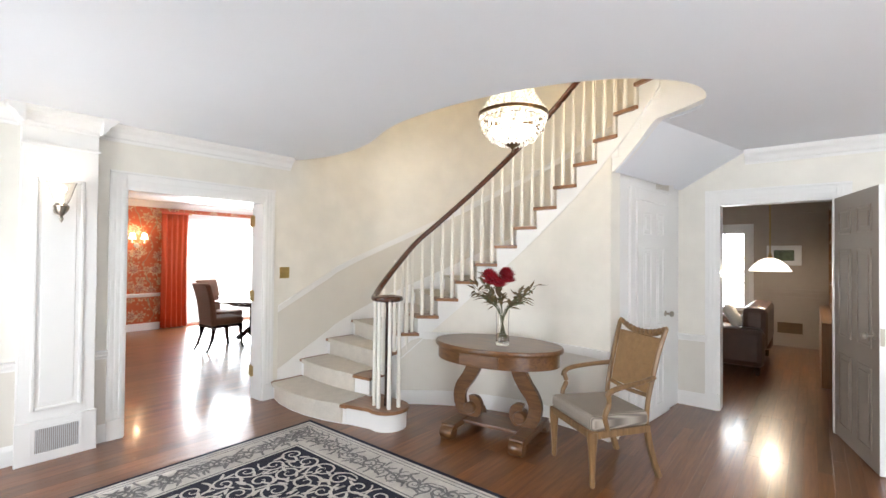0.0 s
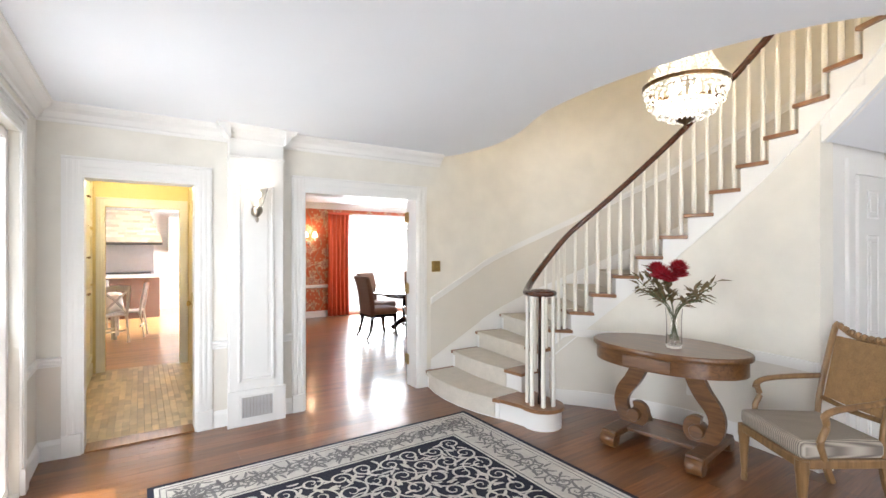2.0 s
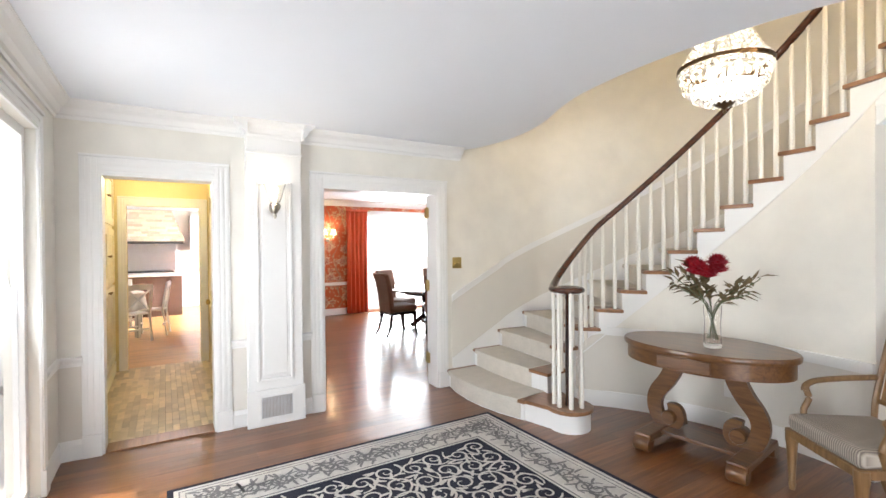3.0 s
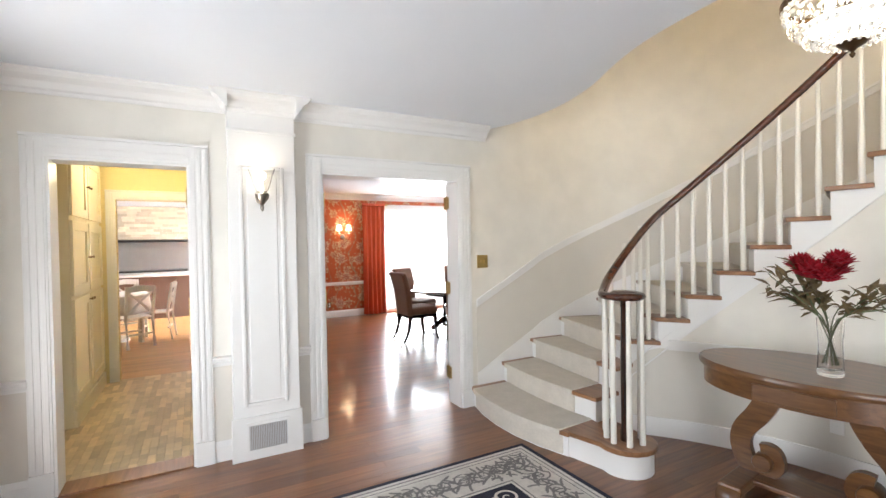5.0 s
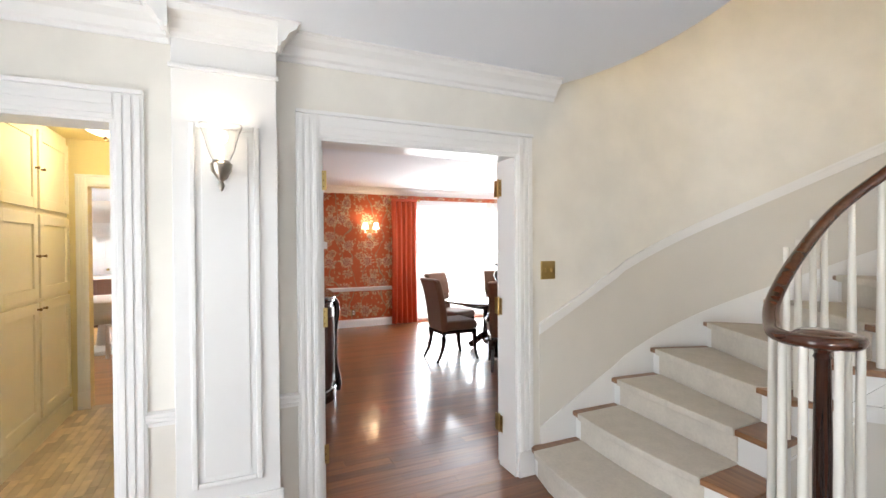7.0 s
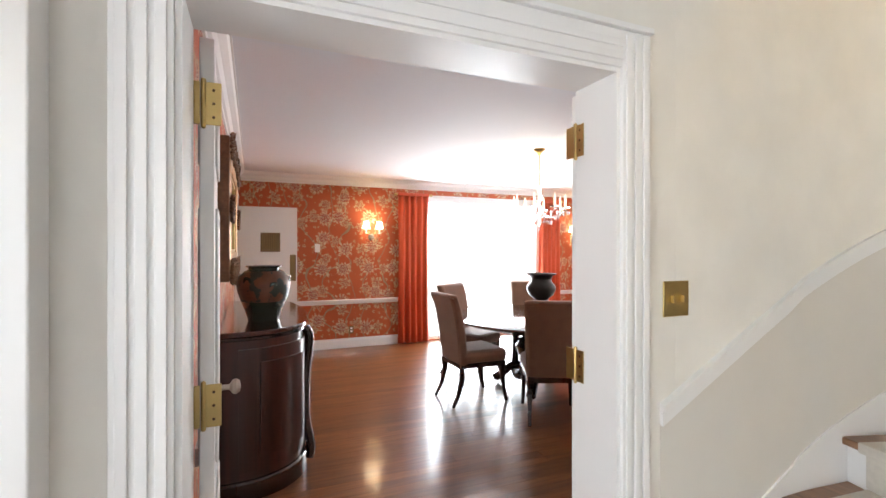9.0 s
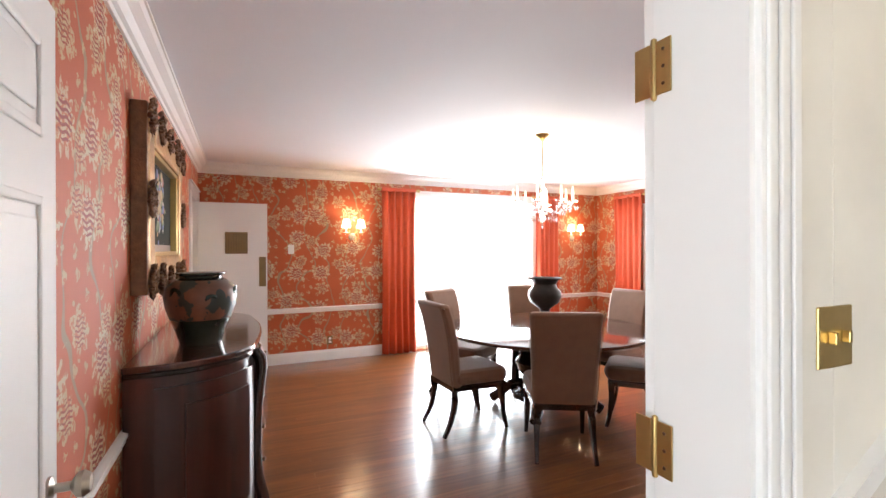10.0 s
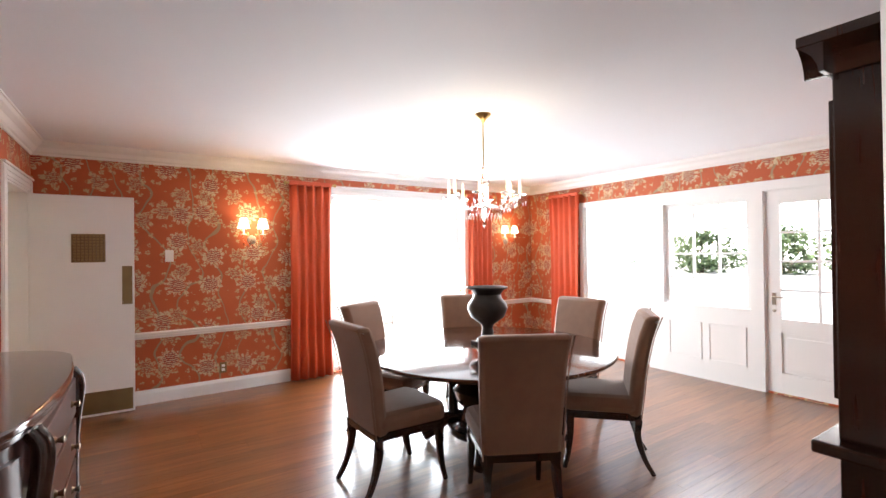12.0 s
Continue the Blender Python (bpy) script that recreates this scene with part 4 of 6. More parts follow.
chl = thing("crystal_chandelier", "lit bowl chandelier of crystal beads with a bronze ring", "chandelier", (cx_, cy_, 0))


def octa(b, p, r, h):
    x, y, z = p
    b.add([(x + r, y, z), (x, y + r, z), (x - r, y, z), (x, y - r, z), (x, y, z + h), (x, y, z - h)], [(0, 1, 4), (1, 2, 4), (2, 3, 4), (3, 0, 4), (1, 0, 5), (2, 1, 5), (3, 2, 5), (0, 3, 5)])


def bead(b, p, r, h, n=6):
    b.lathe([(0, -h), (r * 0.75, -h * 0.6), (r, 0), (r * 0.75, h * 0.6), (0, h)], p, n)


# the bowl: 34 strands, round beads under the ring, then long prisms, then smaller beads towards the finial
bowl, prisms, cone, wires = B(), B(), B(), B()
ROWS_OF_BEADS = [(86, 0.016, 0.015, 0), (78, 0.014, 0.013, 0), (66, 0.011, 0.033, 1), (52, 0.012, 0.012, 0), (43, 0.010, 0.026, 1), (33, 0.011, 0.012, 0), (25, 0.010, 0.018, 1), (17, 0.010, 0.012, 0)]
for e, br, bh, long_ in ROWS_OF_BEADS:
    r, z = 0.262 * math.sin(radians(e)), 2.61 - 0.235 * math.cos(radians(e))
    n = 34 if e > 40 else 24 if e > 22 else 14
    for j in range(n):
        a = 2 * math.pi * j / n
        bead(prisms if long_ else bowl, (r * math.cos(a), r * math.sin(a), z), br, bh)
    if not long_:
        wires.sweep([(r * math.cos(2 * math.pi * i / 34), r * math.sin(2 * math.pi * i / 34), z + 0.016) for i in range(35)], 0.003, 0.003, 4)
for i in range(11):
    f = i / 10
    r, z = 0.25 - 0.155 * f ** 0.8, 2.65 + 0.30 * f
    for j in range(30):
        a = 2 * math.pi * j / 30
        bead(cone, (r * math.cos(a), r * math.sin(a), z), 0.012 if i else 0.017, 0.015, 5)
tagged(part("bead_bowl", bowl, M_BEAD, chl, "strands of round crystal beads"), kind="stuff")
tagged(part("prism_bowl", prisms, M_CRYSTAL, chl, "long clear crystal prisms"), kind="stuff")
tagged(part("bead_canopy", cone, M_BEAD, chl, "tapering strands of crystal beads"), kind="stuff")
tagged(part("wire_rings", wires, M_BRONZE, chl, "thin bronze wire rings"), kind="stuff")
part("inner_diffuser", B().lathe([(0.0, 2.41), (0.10, 2.425), (0.17, 2.47), (0.19, 2.50), (0.185, 2.50), (0.165, 2.475), (0.10, 2.43), (0.0, 2.416)], (0, 0, 0), 24), M_BOWL, chl, "glowing inner bowl", smooth=True)
for i in range(4):
    a = math.pi * i / 2
    part("bulb", B().lathe([(0, 2.56), (0.015, 2.57), (0.022, 2.60), (0.012, 2.64), (0, 2.65)], (0.09 * math.cos(a), 0.09 * math.sin(a), 0), 10), M_BOWL, chl, smooth=True)
hoop = [(0.27 * math.cos(2 * math.pi * i / 40), 0.27 * math.sin(2 * math.pi * i / 40), 2.62) for i in range(41)]
part("ring", B().sweep(hoop, 0.014, 0.024, 8, False), M_BRONZE, chl, "dark bronze ring")
part("finial", B().lathe([(0, 0), (0.008, 0.01), (0.012, 0.02), (0.006, 0.03), (0.02, 0.045), (0.05, 0.06), (0.062, 0.075), (0.045, 0.085), (0, 0.085)], (0, 0, 2.315), 16), M_BRONZE, chl, smooth=True)
part("rod", B().lathe([(0.008, 2.96), (0.008, 5.18), (0.05, 5.18), (0.06, 5.2)], (0, 0, 0), 10), M_BRONZE, chl, smooth=True)

# sconce, vent, switch and outlet
M_FLAME = glowing("lit_glass_shade", (1.0, 0.85, 0.62), 1.6)
sc = thing("wall_sconce", "silvered wall sconce with glass shade on the pilaster", "wall lamp", (-4.266, 0.80, 1.80))
part("backplate", B().lathe([(0, 0), (0.03, 0), (0.026, 0.012), (0, 0.016)], (0, 0, 0), 16, m=pose(0, 0, 0, 0, 90, 0)), M_PEWTER, sc, smooth=True)
part("arm", B().sweep(spline([(0.01, 0, 0), (0.05, 0, -0.03), (0.085, 0, -0.01), (0.09, 0, 0.03)], 5), 0.012, 0.012, 8), M_PEWTER, sc, smooth=True)
part("cup", B().lathe([(0, -0.09), (0.008, -0.08), (0.014, -0.06), (0.008, -0.045), (0.02, -0.03), (0.042, 0.0), (0.046, 0.03), (0.03, 0.045), (0, 0.045)], (0.09, 0, 0), 18), M_PEWTER, sc, smooth=True)
part("shade", B().lathe([(0.035, 0.045), (0.055, 0.09), (0.07, 0.15), (0.088, 0.20), (0.085, 0.20), (0.067, 0.15), (0.052, 0.09), (0.032, 0.047)], (0.09, 0, 0), 20), M_CRYSTAL, sc, "clear flared glass shade", smooth=True)
part("candle_bulb", B().lathe([(0, 0.045), (0.012, 0.05), (0.014, 0.08), (0.004, 0.115), (0, 0.12)], (0.09, 0, 0), 12), M_FLAME, sc, smooth=True)
M_VENT = material("vent_metal", (0.62, 0.63, 0.65), 0.45, 0.3)
vent = thing("air_vent", "grey louvred air vent in the foot of the pilaster", "vent", (-4.264, 0.82, 0.155))
part("backing", B().box(-0.012, -0.13, -0.09, 0.001, 0.13, 0.09), M_TAUPE, vent)
part("frame", B().box(0, -0.145, -0.105, 0.006, -0.125, 0.105).box(0, 0.125, -0.105, 0.006, 0.145, 0.105).box(0, -0.125, 0.085, 0.006, 0.125, 0.105).box(0, -0.125, -0.105, 0.006, 0.125, -0.085), M_TRIM, vent)
for i in range(22):
    part("slat", B().box(0.001, -0.122 + i * 0.0114, -0.085, 0.004, -0.115 + i * 0.0114, 0.085), M_VENT, vent)


def wall_plate(name, label, m, mat, w, h, kind_):
    t = new(name)
    t.matrix_world = m
    tagged(t, label, "switch" if kind_ == "toggle" else "outlet")
    part("plate", B().box(-w / 2, -0.006, -h / 2, w / 2, 0, h / 2), mat, t, bevel=0.003)
    if kind_ == "toggle":
        for s in ((-0.023, 0.023) if w > 0.09 else (0,)):
            part("toggle", B().box(s - 0.005, -0.02, -0.012, s + 0.005, -0.006, 0.012), mat, t, bevel=0.002)
    else:
        for s in (-0.022, 0.022):
            part("socket", B().box(-0.016, -0.009, s - 0.014, 0.016, -0.006, s + 0.014), M_TRIM, t, bevel=0.003)
    return t


wall_plate("light_switch", "brass double light switch beside the dining doorway", pose(DX, 2.70, 1.30, 0, 0, 90), M_BRASS, 0.115, 0.118, "toggle")
p_ = pol(1.937, 98)
wall_plate("wall_outlet", "white wall outlet under the stair", pose(p_.x, p_.y, 0.32, 0, 0, 8), M_TRIM, 0.07, 0.115, "socket")


def panel_door(name, label, w, h, mat, m, edge=None, knob=True, knob_mat=None, knob_side=1, rows=((0.12, 0.72), (0.86, 1.58), (1.70, 1.90)), cols=2):
    """A panelled door leaf, hinged at its local x = 0, 35 mm thick, with moulded panels on both faces."""
    d = new(name)
    d.matrix_world = m
    tagged(d, label, "door")
    part("leaf", B().box(0, -0.0175, 0.008, w, 0.0175, h), mat, d, bevel=0.002)
    cw = (w - 0.11 * (cols + 1)) / cols
    for s in (-1, 1):
        for r0, r1 in rows:
            for c in range(cols):
                x0 = 0.11 + c * (cw + 0.11)
                f, g = sorted((s * 0.0175, s * 0.026))
                b = B().box(x0, f, r0, x0 + 0.02, g, r1).box(x0 + cw - 0.02, f, r0, x0 + cw, g, r1).box(x0 + 0.02, f, r0, x0 + cw - 0.02, g, r0 + 0.02).box(x0 + 0.02, f, r1 - 0.02, x0 + cw - 0.02, g, r1)
                b.box(x0 + 0.045, f, r0 + 0.045, x0 + cw - 0.045, g, r1 - 0.045)
                part("panel", b, mat, d, bevel=0.005)
    if knob:
        for s in (-1, 1):
            part("knob", B().lathe([(0, 0), (0.027, 0), (0.027, 0.006), (0.010, 0.012), (0.010, 0.04), (0.025, 0.05), (0.028, 0.062), (0.02, 0.075), (0, 0.078)], (0, 0, 0), 16, m=pose(w - 0.065, s * 0.0175, 0.96, -90 * s, 0, 0)), knob_mat or M_BRASS, d, smooth=True)
    if edge:
        part("edge_strip", B().box(w, -0.0165, 0.008, w + 0.003, 0.0165, h), edge, d)
        part("latch_plate", B().box(w + 0.003, -0.012, 0.90, w + 0.005, 0.012, 1.02), M_PEWTER, d)
    return d


def hinge(parent_name, m, label="aged brass butt hinge"):
    t = new("door_hinge")
    t.matrix_world = m
    tagged(t, label, "hinge")
    part("plate", B().box(0.0005, 0.004, -0.055, 0.004, 0.042, 0.055), M_BRASS, t, bevel=0.001)
    part("plate", B().box(0.0005, -0.048, -0.055, 0.004, -0.008, 0.055), M_BRASS, t, bevel=0.001)
    part("pin", B().lathe([(0, -0.066), (0.006, -0.062), (0.0065, -0.055), (0.0065, 0.055), (0.006, 0.062), (0, 0.066)], (0.002, 0, 0), 10), M_BRASS, t, smooth=True)
    for zz in (-0.035, 0, 0.035):
        part("screw", B().lathe([(0, 0), (0.004, 0.0), (0.003, 0.0015), (0, 0.0015)], (0, 0, 0), 8, m=pose(0.004, 0.024, zz, 0, 90, 0)), M_BRONZE, t)


panel_door("library_door", "taupe panelled door standing open beside the library doorway", 0.86, 2.02, M_TAUPE, pose(0.165, 5.185, 0, 0, 0, -76), M_TRIM, knob_mat=M_PEWTER)
cl = CM @ pose(LEN / 2 - 0.34, -0.021, 0)
panel_door("closet_door", "closed white panelled closet door under the stair", 0.68, 2.0, M_TRIM, cl, knob_mat=M_PEWTER)
cas = B()
c0 = LEN / 2 - 0.34
for a0, a1 in ((c0 - 0.10, c0 - 0.005), (c0 + 0.685, c0 + 0.78)):
    cas.box(a0, -0.024, 0, a1, 0.0, 2.11, CM)
cas.box(c0 - 0.005, -0.024, 2.01, c0 + 0.685, 0.0, 2.11, CM)
structure("door_casing_closet", cas, M_TRIM, "white closet door casing", False, 0.004)
# pair of leaves in the dining doorway, and the kitchen passage door
panel_door("dining_door", "white panelled leaf folded back into the dining room", 0.58, 2.01, M_TRIM, pose(-4.580, 2.464, 0, 0, 0, 113), knob=False, cols=1)
panel_door("dining_door", "white panelled leaf standing along the papered wall", 0.58, 2.01, M_TRIM, pose(-4.588, 1.292, 0, 0, 0, 183), knob_mat=M_PEWTER, cols=1)
for zz in (0.28, 1.06, 1.84):
    hinge("dining_door", pose(-4.558, 2.444, zz, 0, 0, -90))
    hinge("dining_door", pose(-4.587, 1.284, zz, 0, 0, 0))
    hinge("passage_door", pose(-4.545, 0.356, zz, 0, 0, -90))
panel_door("passage_door", "white door opened against the passage wall", 0.70, 2.01, M_TRIM, pose(-4.60, 0.39, 0, 0, 0, 174), knob_mat=M_BRASS)

# front window with its white frame, sill and sheer curtain


def window_unit(name, label, m, w, h, cols, rows, fr=0.06, bar=0.022, depth=0.06):
    """A glazed frame in the local xz plane: outer frame, glazing bars and panes."""
    t = new(name)
    t.matrix_world = m
    tagged(t, label, "", "", "structure")
    part("window_frame", B().box(0, -depth / 2, 0, fr, depth / 2, h).box(w - fr, -depth / 2, 0, w, depth / 2, h).box(fr, -depth / 2, 0, w - fr, depth / 2, fr).box(fr, -depth / 2, h - fr, w - fr, depth / 2, h), M_TRIM, t, bevel=0.003)
    iw, ih = w - 2 * fr, h - 2 * fr
    for i in range(1, cols):
        part("glazing_bar", B().box(fr + iw * i / cols - bar / 2, -0.016, fr, fr + iw * i / cols + bar / 2, 0.016, h - fr), M_TRIM, t)
    for j in range(1, rows):
        part("glazing_bar", B().box(fr, -0.0155, fr + ih * j / rows - bar / 2, w - fr, 0.0155, fr + ih * j / rows + bar / 2), M_TRIM, t)
    for i in range(cols):
        for j in range(rows):
            p = part("pane", B().box(fr + iw * i / cols, -0.002, fr + ih * j / rows, fr + iw * (i + 1) / cols, 0.002, fr + ih * (j + 1) / rows), M_GLASS, t)
            p.visible_shadow = False
    return t


window_unit("window_1", "tall white-framed front window", pose(-3.85, -0.70, 0.02), 1.5, 2.18, 1, 1)
# unseen window added where the front fill lamp stands
window_unit("window_2", "unseen wide front window added for the front fill lamp", pose(0.4, -0.70, 0.2), 2.4, 2.0, 4, 4)
# added out of view, only to go with the east fill lamp
window_unit("window_3", "unseen white-framed side window added for the east fill lamp", pose(3.38, 0.6, 0.3, 0, 0, 90), 3.4, 2.0, 5, 4)
casing("window_casing_front", "y", -0.62, 1, -3.85, -2.35, 2.2, 0.10, "white window casing")

# ---- dining room things ----
M_VELVET = material("taupe_velvet", (0.24, 0.13, 0.08), 0.85, var=0.12, scale=14, bump=0.15, bscale=300)
M_VELVET.node_tree.nodes["Principled BSDF"].inputs["Sheen Weight"].default_value = 0.4
M_EBONY = wood("dark_mahogany", (0.016, 0.007, 0.005), (0.045, 0.014, 0.009), "z", 0.22, 0.5)
M_MAHOG = wood("red_mahogany", (0.028, 0.008, 0.005), (0.072, 0.017, 0.010), "z", 0.28, 0.3, grain=5.0)
M_TABLE = wood("polished_table_mahogany", (0.05, 0.016, 0.010), (0.09, 0.03, 0.018), "x", 0.1, 0.8)
M_CURTAIN = material("coral_silk_curtain", (0.60, 0.095, 0.035), 0.55, var=0.08, scale=10, bump=0.1)
M_GOLD = material("carved_gilt_wood", (0.36, 0.20, 0.075), 0.4, 0.5, var=0.35, scale=30, bump=0.5, bscale=80)
M_CARVED = material("carved_brown_wood", (0.21, 0.105, 0.05), 0.45, var=0.4, scale=40, bump=0.5, bscale=120)
M_PATINA = material("dark_bronze_patina", (0.055, 0.05, 0.045), 0.35, 0.6, var=0.4, scale=14)

TX, TY = -7.33, 4.22
table = thing("dining_table", "round polished mahogany pedestal dining table", "table", (TX, TY, 0))
part("tabletop", B().lathe([(0, 0.715), (0.90, 0.715), (0.925, 0.722), (0.935, 0.735), (0.93, 0.748), (0.915, 0.752), (0, 0.752)], (0, 0, 0), 64), M_TABLE, table, smooth=True)
part("apron", B().lathe([(0, 0.64), (0.60, 0.64), (0.62, 0.66), (0.62, 0.715), (0, 0.715)], (0, 0, 0), 40), M_EBONY, table, smooth=True)
part("pedestal", B().lathe([(0.0, 0.12), (0.30, 0.12), (0.31, 0.17), (0.22, 0.22), (0.19, 0.30), (0.25, 0.36), (0.27, 0.44), (0.22, 0.52), (0.16, 0.56), (0.22, 0.60), (0.28, 0.64), (0, 0.64)], (0, 0, 0), 28), M_EBONY, table, smooth=True)
for i in range(4):
    a = radians(45 + 90 * i)
    c, s = math.cos(a), math.sin(a)
    part("foot", B().sweep(spline([(0.16 * c, 0.16 * s, 0.22), (0.30 * c, 0.30 * s, 0.20), (0.42 * c, 0.42 * s, 0.10), (0.50 * c, 0.50 * s, 0.045)], 5), 0.10, 0.09, 10), M_EBONY, table, "carved scrolled foot", smooth=True)
    part("column", B().lathe([(0.035, 0.16), (0.04, 0.25), (0.03, 0.45), (0.035, 0.64)], (0.27 * c, 0.27 * s, 0), 12), M_EBONY, table, smooth=True)


def dining_chair(m):
    t = new("dining_chair")
    t.matrix_world = m
    tagged(t, "high-backed dining chair in taupe velvet with dark sabre legs", "chair", "chairs round the dining table")
    part("seat", B().prism([(-0.225, -0.02), (0.225, -0.02), (0.255, 0.46), (0.15, 0.49), (-0.15, 0.49), (-0.255, 0.46)], 0.385, 0.505), M_VELVET, t, "padded velvet seat", bevel=0.048)
    prof = [(0.02, 0.36), (0.0, 0.52), (-0.02, 0.70), (-0.06, 0.90), (-0.11, 1.04)]
    pts = spline([(0, y, z) for y, z in prof], 5)
    n = len(pts)
    half = [0.215 + 0.03 * i / (n - 1) for i in range(n)]
    fr = [(p.y + 0.045, p.z) for p in pts]
    bk = [(p.y - 0.045, p.z) for p in pts]
    b = B().strip([(-h, y, z) for h, (y, z) in zip(half, fr)], [(h, y, z) for h, (y, z) in zip(half, fr)], [(h, y, z) for h, (y, z) in zip(half, bk)], [(-h, y, z) for h, (y, z) in zip(half, bk)])
    part("backrest", b, M_VELVET, t, "tall velvet backrest rolling back at the top", smooth=True, bevel=0.034)
    part("seat_frame", B().prism([(-0.21, -0.03), (0.21, -0.03), (0.24, 0.45), (-0.24, 0.45)], 0.345, 0.392), M_EBONY, t, bevel=0.006)
    tp = [1.15, 1.1, 1.0, 0.92, 0.84, 0.76, 0.7, 0.66, 0.62, 0.6, 0.58]
    for s in (-1, 1):
        part("leg", B().sweep(spline([(s * 0.19, 0.0, 0.37), (s * 0.19, -0.005, 0.24), (s * 0.195, -0.045, 0.10), (s * 0.20, -0.10, 0.0)], 3)[:11], 0.046, 0.046, 8, False, tp), M_EBONY, t, bevel=0.004)
        part("leg", B().sweep(spline([(s * 0.215, 0.42, 0.37), (s * 0.215, 0.425, 0.24), (s * 0.218, 0.44, 0.10), (s * 0.222, 0.465, 0.0)], 3)[:11], 0.046, 0.046, 8, False, tp), M_EBONY, t, bevel=0.004)
    for s in (-1, 1):
        part("piping", B().sweep([(s * h, y - 0.002, z) for h, (y, z) in zip(half, bk)], 0.008, 0.008, 6), M_VELVET, t)
    return t


first = None
for deg, rad in ((-88, 1.03), (-29, 1.02), (40, 1.03), (93, 1.06), (152, 1.06), (212, 1.06)):
    a = radians(deg)
    m = pose(TX + rad * math.cos(a), TY + rad * math.sin(a), 0, 0, 0, deg + 90)
    if first is None:
        first = dining_chair(m)
    else:
        copy_thing(first, m)

urn = thing("urn", "dark patinated metal urn on the dining table", "urn", (-7.36, 4.25, 0.752))
part("body", B().lathe([(0, 0.10), (0.05, 0.10), (0.04, 0.13), (0.05, 0.16), (0.13, 0.22), (0.155, 0.28), (0.15, 0.32), (0.115, 0.36), (0.105, 0.39), (0.125, 0.425), (0.16, 0.44), (0.16, 0.45), (0.13, 0.44), (0.09, 0.38), (0, 0.36)], (0, 0, 0), 28), M_PATINA, urn, smooth=True)
part("foot", B().lathe([(0, 0.03), (0.09, 0.03), (0.085, 0.05), (0.05, 0.07), (0.045, 0.10), (0, 0.10)], (0, 0, 0), 24), M_PATINA, urn, smooth=True)
part("base", B().box(-0.095, -0.095, 0, 0.095, 0.095, 0.03), M_PATINA, urn, bevel=0.004)

# crystal chandelier over the table
M_CANDLE = glowing("candle_tubes", (1.0, 0.86, 0.66), 1.0)
dc = thing("crystal_chandelier", "glass chandelier with candle arms and hanging prisms over the table", "chandelier", (-7.31, 4.19, 0))
part("ceiling_rose", B().lathe([(0, 2.45), (0.012, 2.455), (0.03, 2.48), (0.06, 2.505), (0.062, 2.515), (0, 2.515)], (0, 0, 0), 20), M_BRASS, dc, smooth=True)
part("chain", B().lathe([(0.006, 2.12), (0.006, 2.46)], (0, 0, 0), 8), M_BRASS, dc)
part("stem", B().lathe([(0, 1.70), (0.012, 1.71), (0.02, 1.74), (0.03, 1.80), (0.05, 1.83), (0.03, 1.86), (0.02, 1.95), (0.045, 2.0), (0.02, 2.04), (0.015, 2.12), (0, 2.12)], (0, 0, 0), 16), M_CRYSTAL, dc, smooth=True)
for i in range(8):
    a = 2 * math.pi * i / 8
    c, s = math.cos(a), math.sin(a)
    arm = part("arm", B().sweep(spline([(0.03 * c, 0.03 * s, 1.85), (0.12 * c, 0.12 * s, 1.80), (0.22 * c, 0.22 * s, 1.82), (0.27 * c, 0.27 * s, 1.88)], 5), 0.014, 0.014, 8), M_CRYSTAL, dc, smooth=True)
    part("drip_pan", B().lathe([(0, 1.88), (0.045, 1.885), (0.05, 1.895), (0.012, 1.893), (0, 1.893)], (0.27 * c, 0.27 * s, 0), 14), M_CRYSTAL, arm, smooth=True)
    part("candle", B().lathe([(0, 1.89), (0.011, 1.89), (0.011, 1.98), (0.006, 1.985), (0.009, 2.0), (0.003, 2.03), (0, 2.032)], (0.27 * c, 0.27 * s, 0), 10), M_CANDLE, arm, smooth=True)
    pr = B()
    for j in range(6):
        b_ = a + j * 1.047
        octa(pr, (0.27 * c + 0.042 * math.cos(b_), 0.27 * s + 0.042 * math.sin(b_), 1.845), 0.009, 0.04)
    tagged(part("prisms", pr, M_CRYSTAL, arm), kind="stuff")
pr = B()
for j in range(28):
    a = 2 * math.pi * j / 28
    octa(pr, (0.13 * math.cos(a), 0.13 * math.sin(a), 1.755), 0.010, 0.05)
    octa(pr, (0.20 * math.cos(a), 0.20 * math.sin(a), 1.80), 0.008, 0.03)
octa(pr, (0, 0, 1.68), 0.022, 0.03)
tagged(part("prisms", pr, M_CRYSTAL, dc, "hanging crystal prisms"), kind="stuff")

# two-light wall sconces
M_SHADE = glowing("lit_fabric_shade", (1.0, 0.82, 0.55), 2.4)


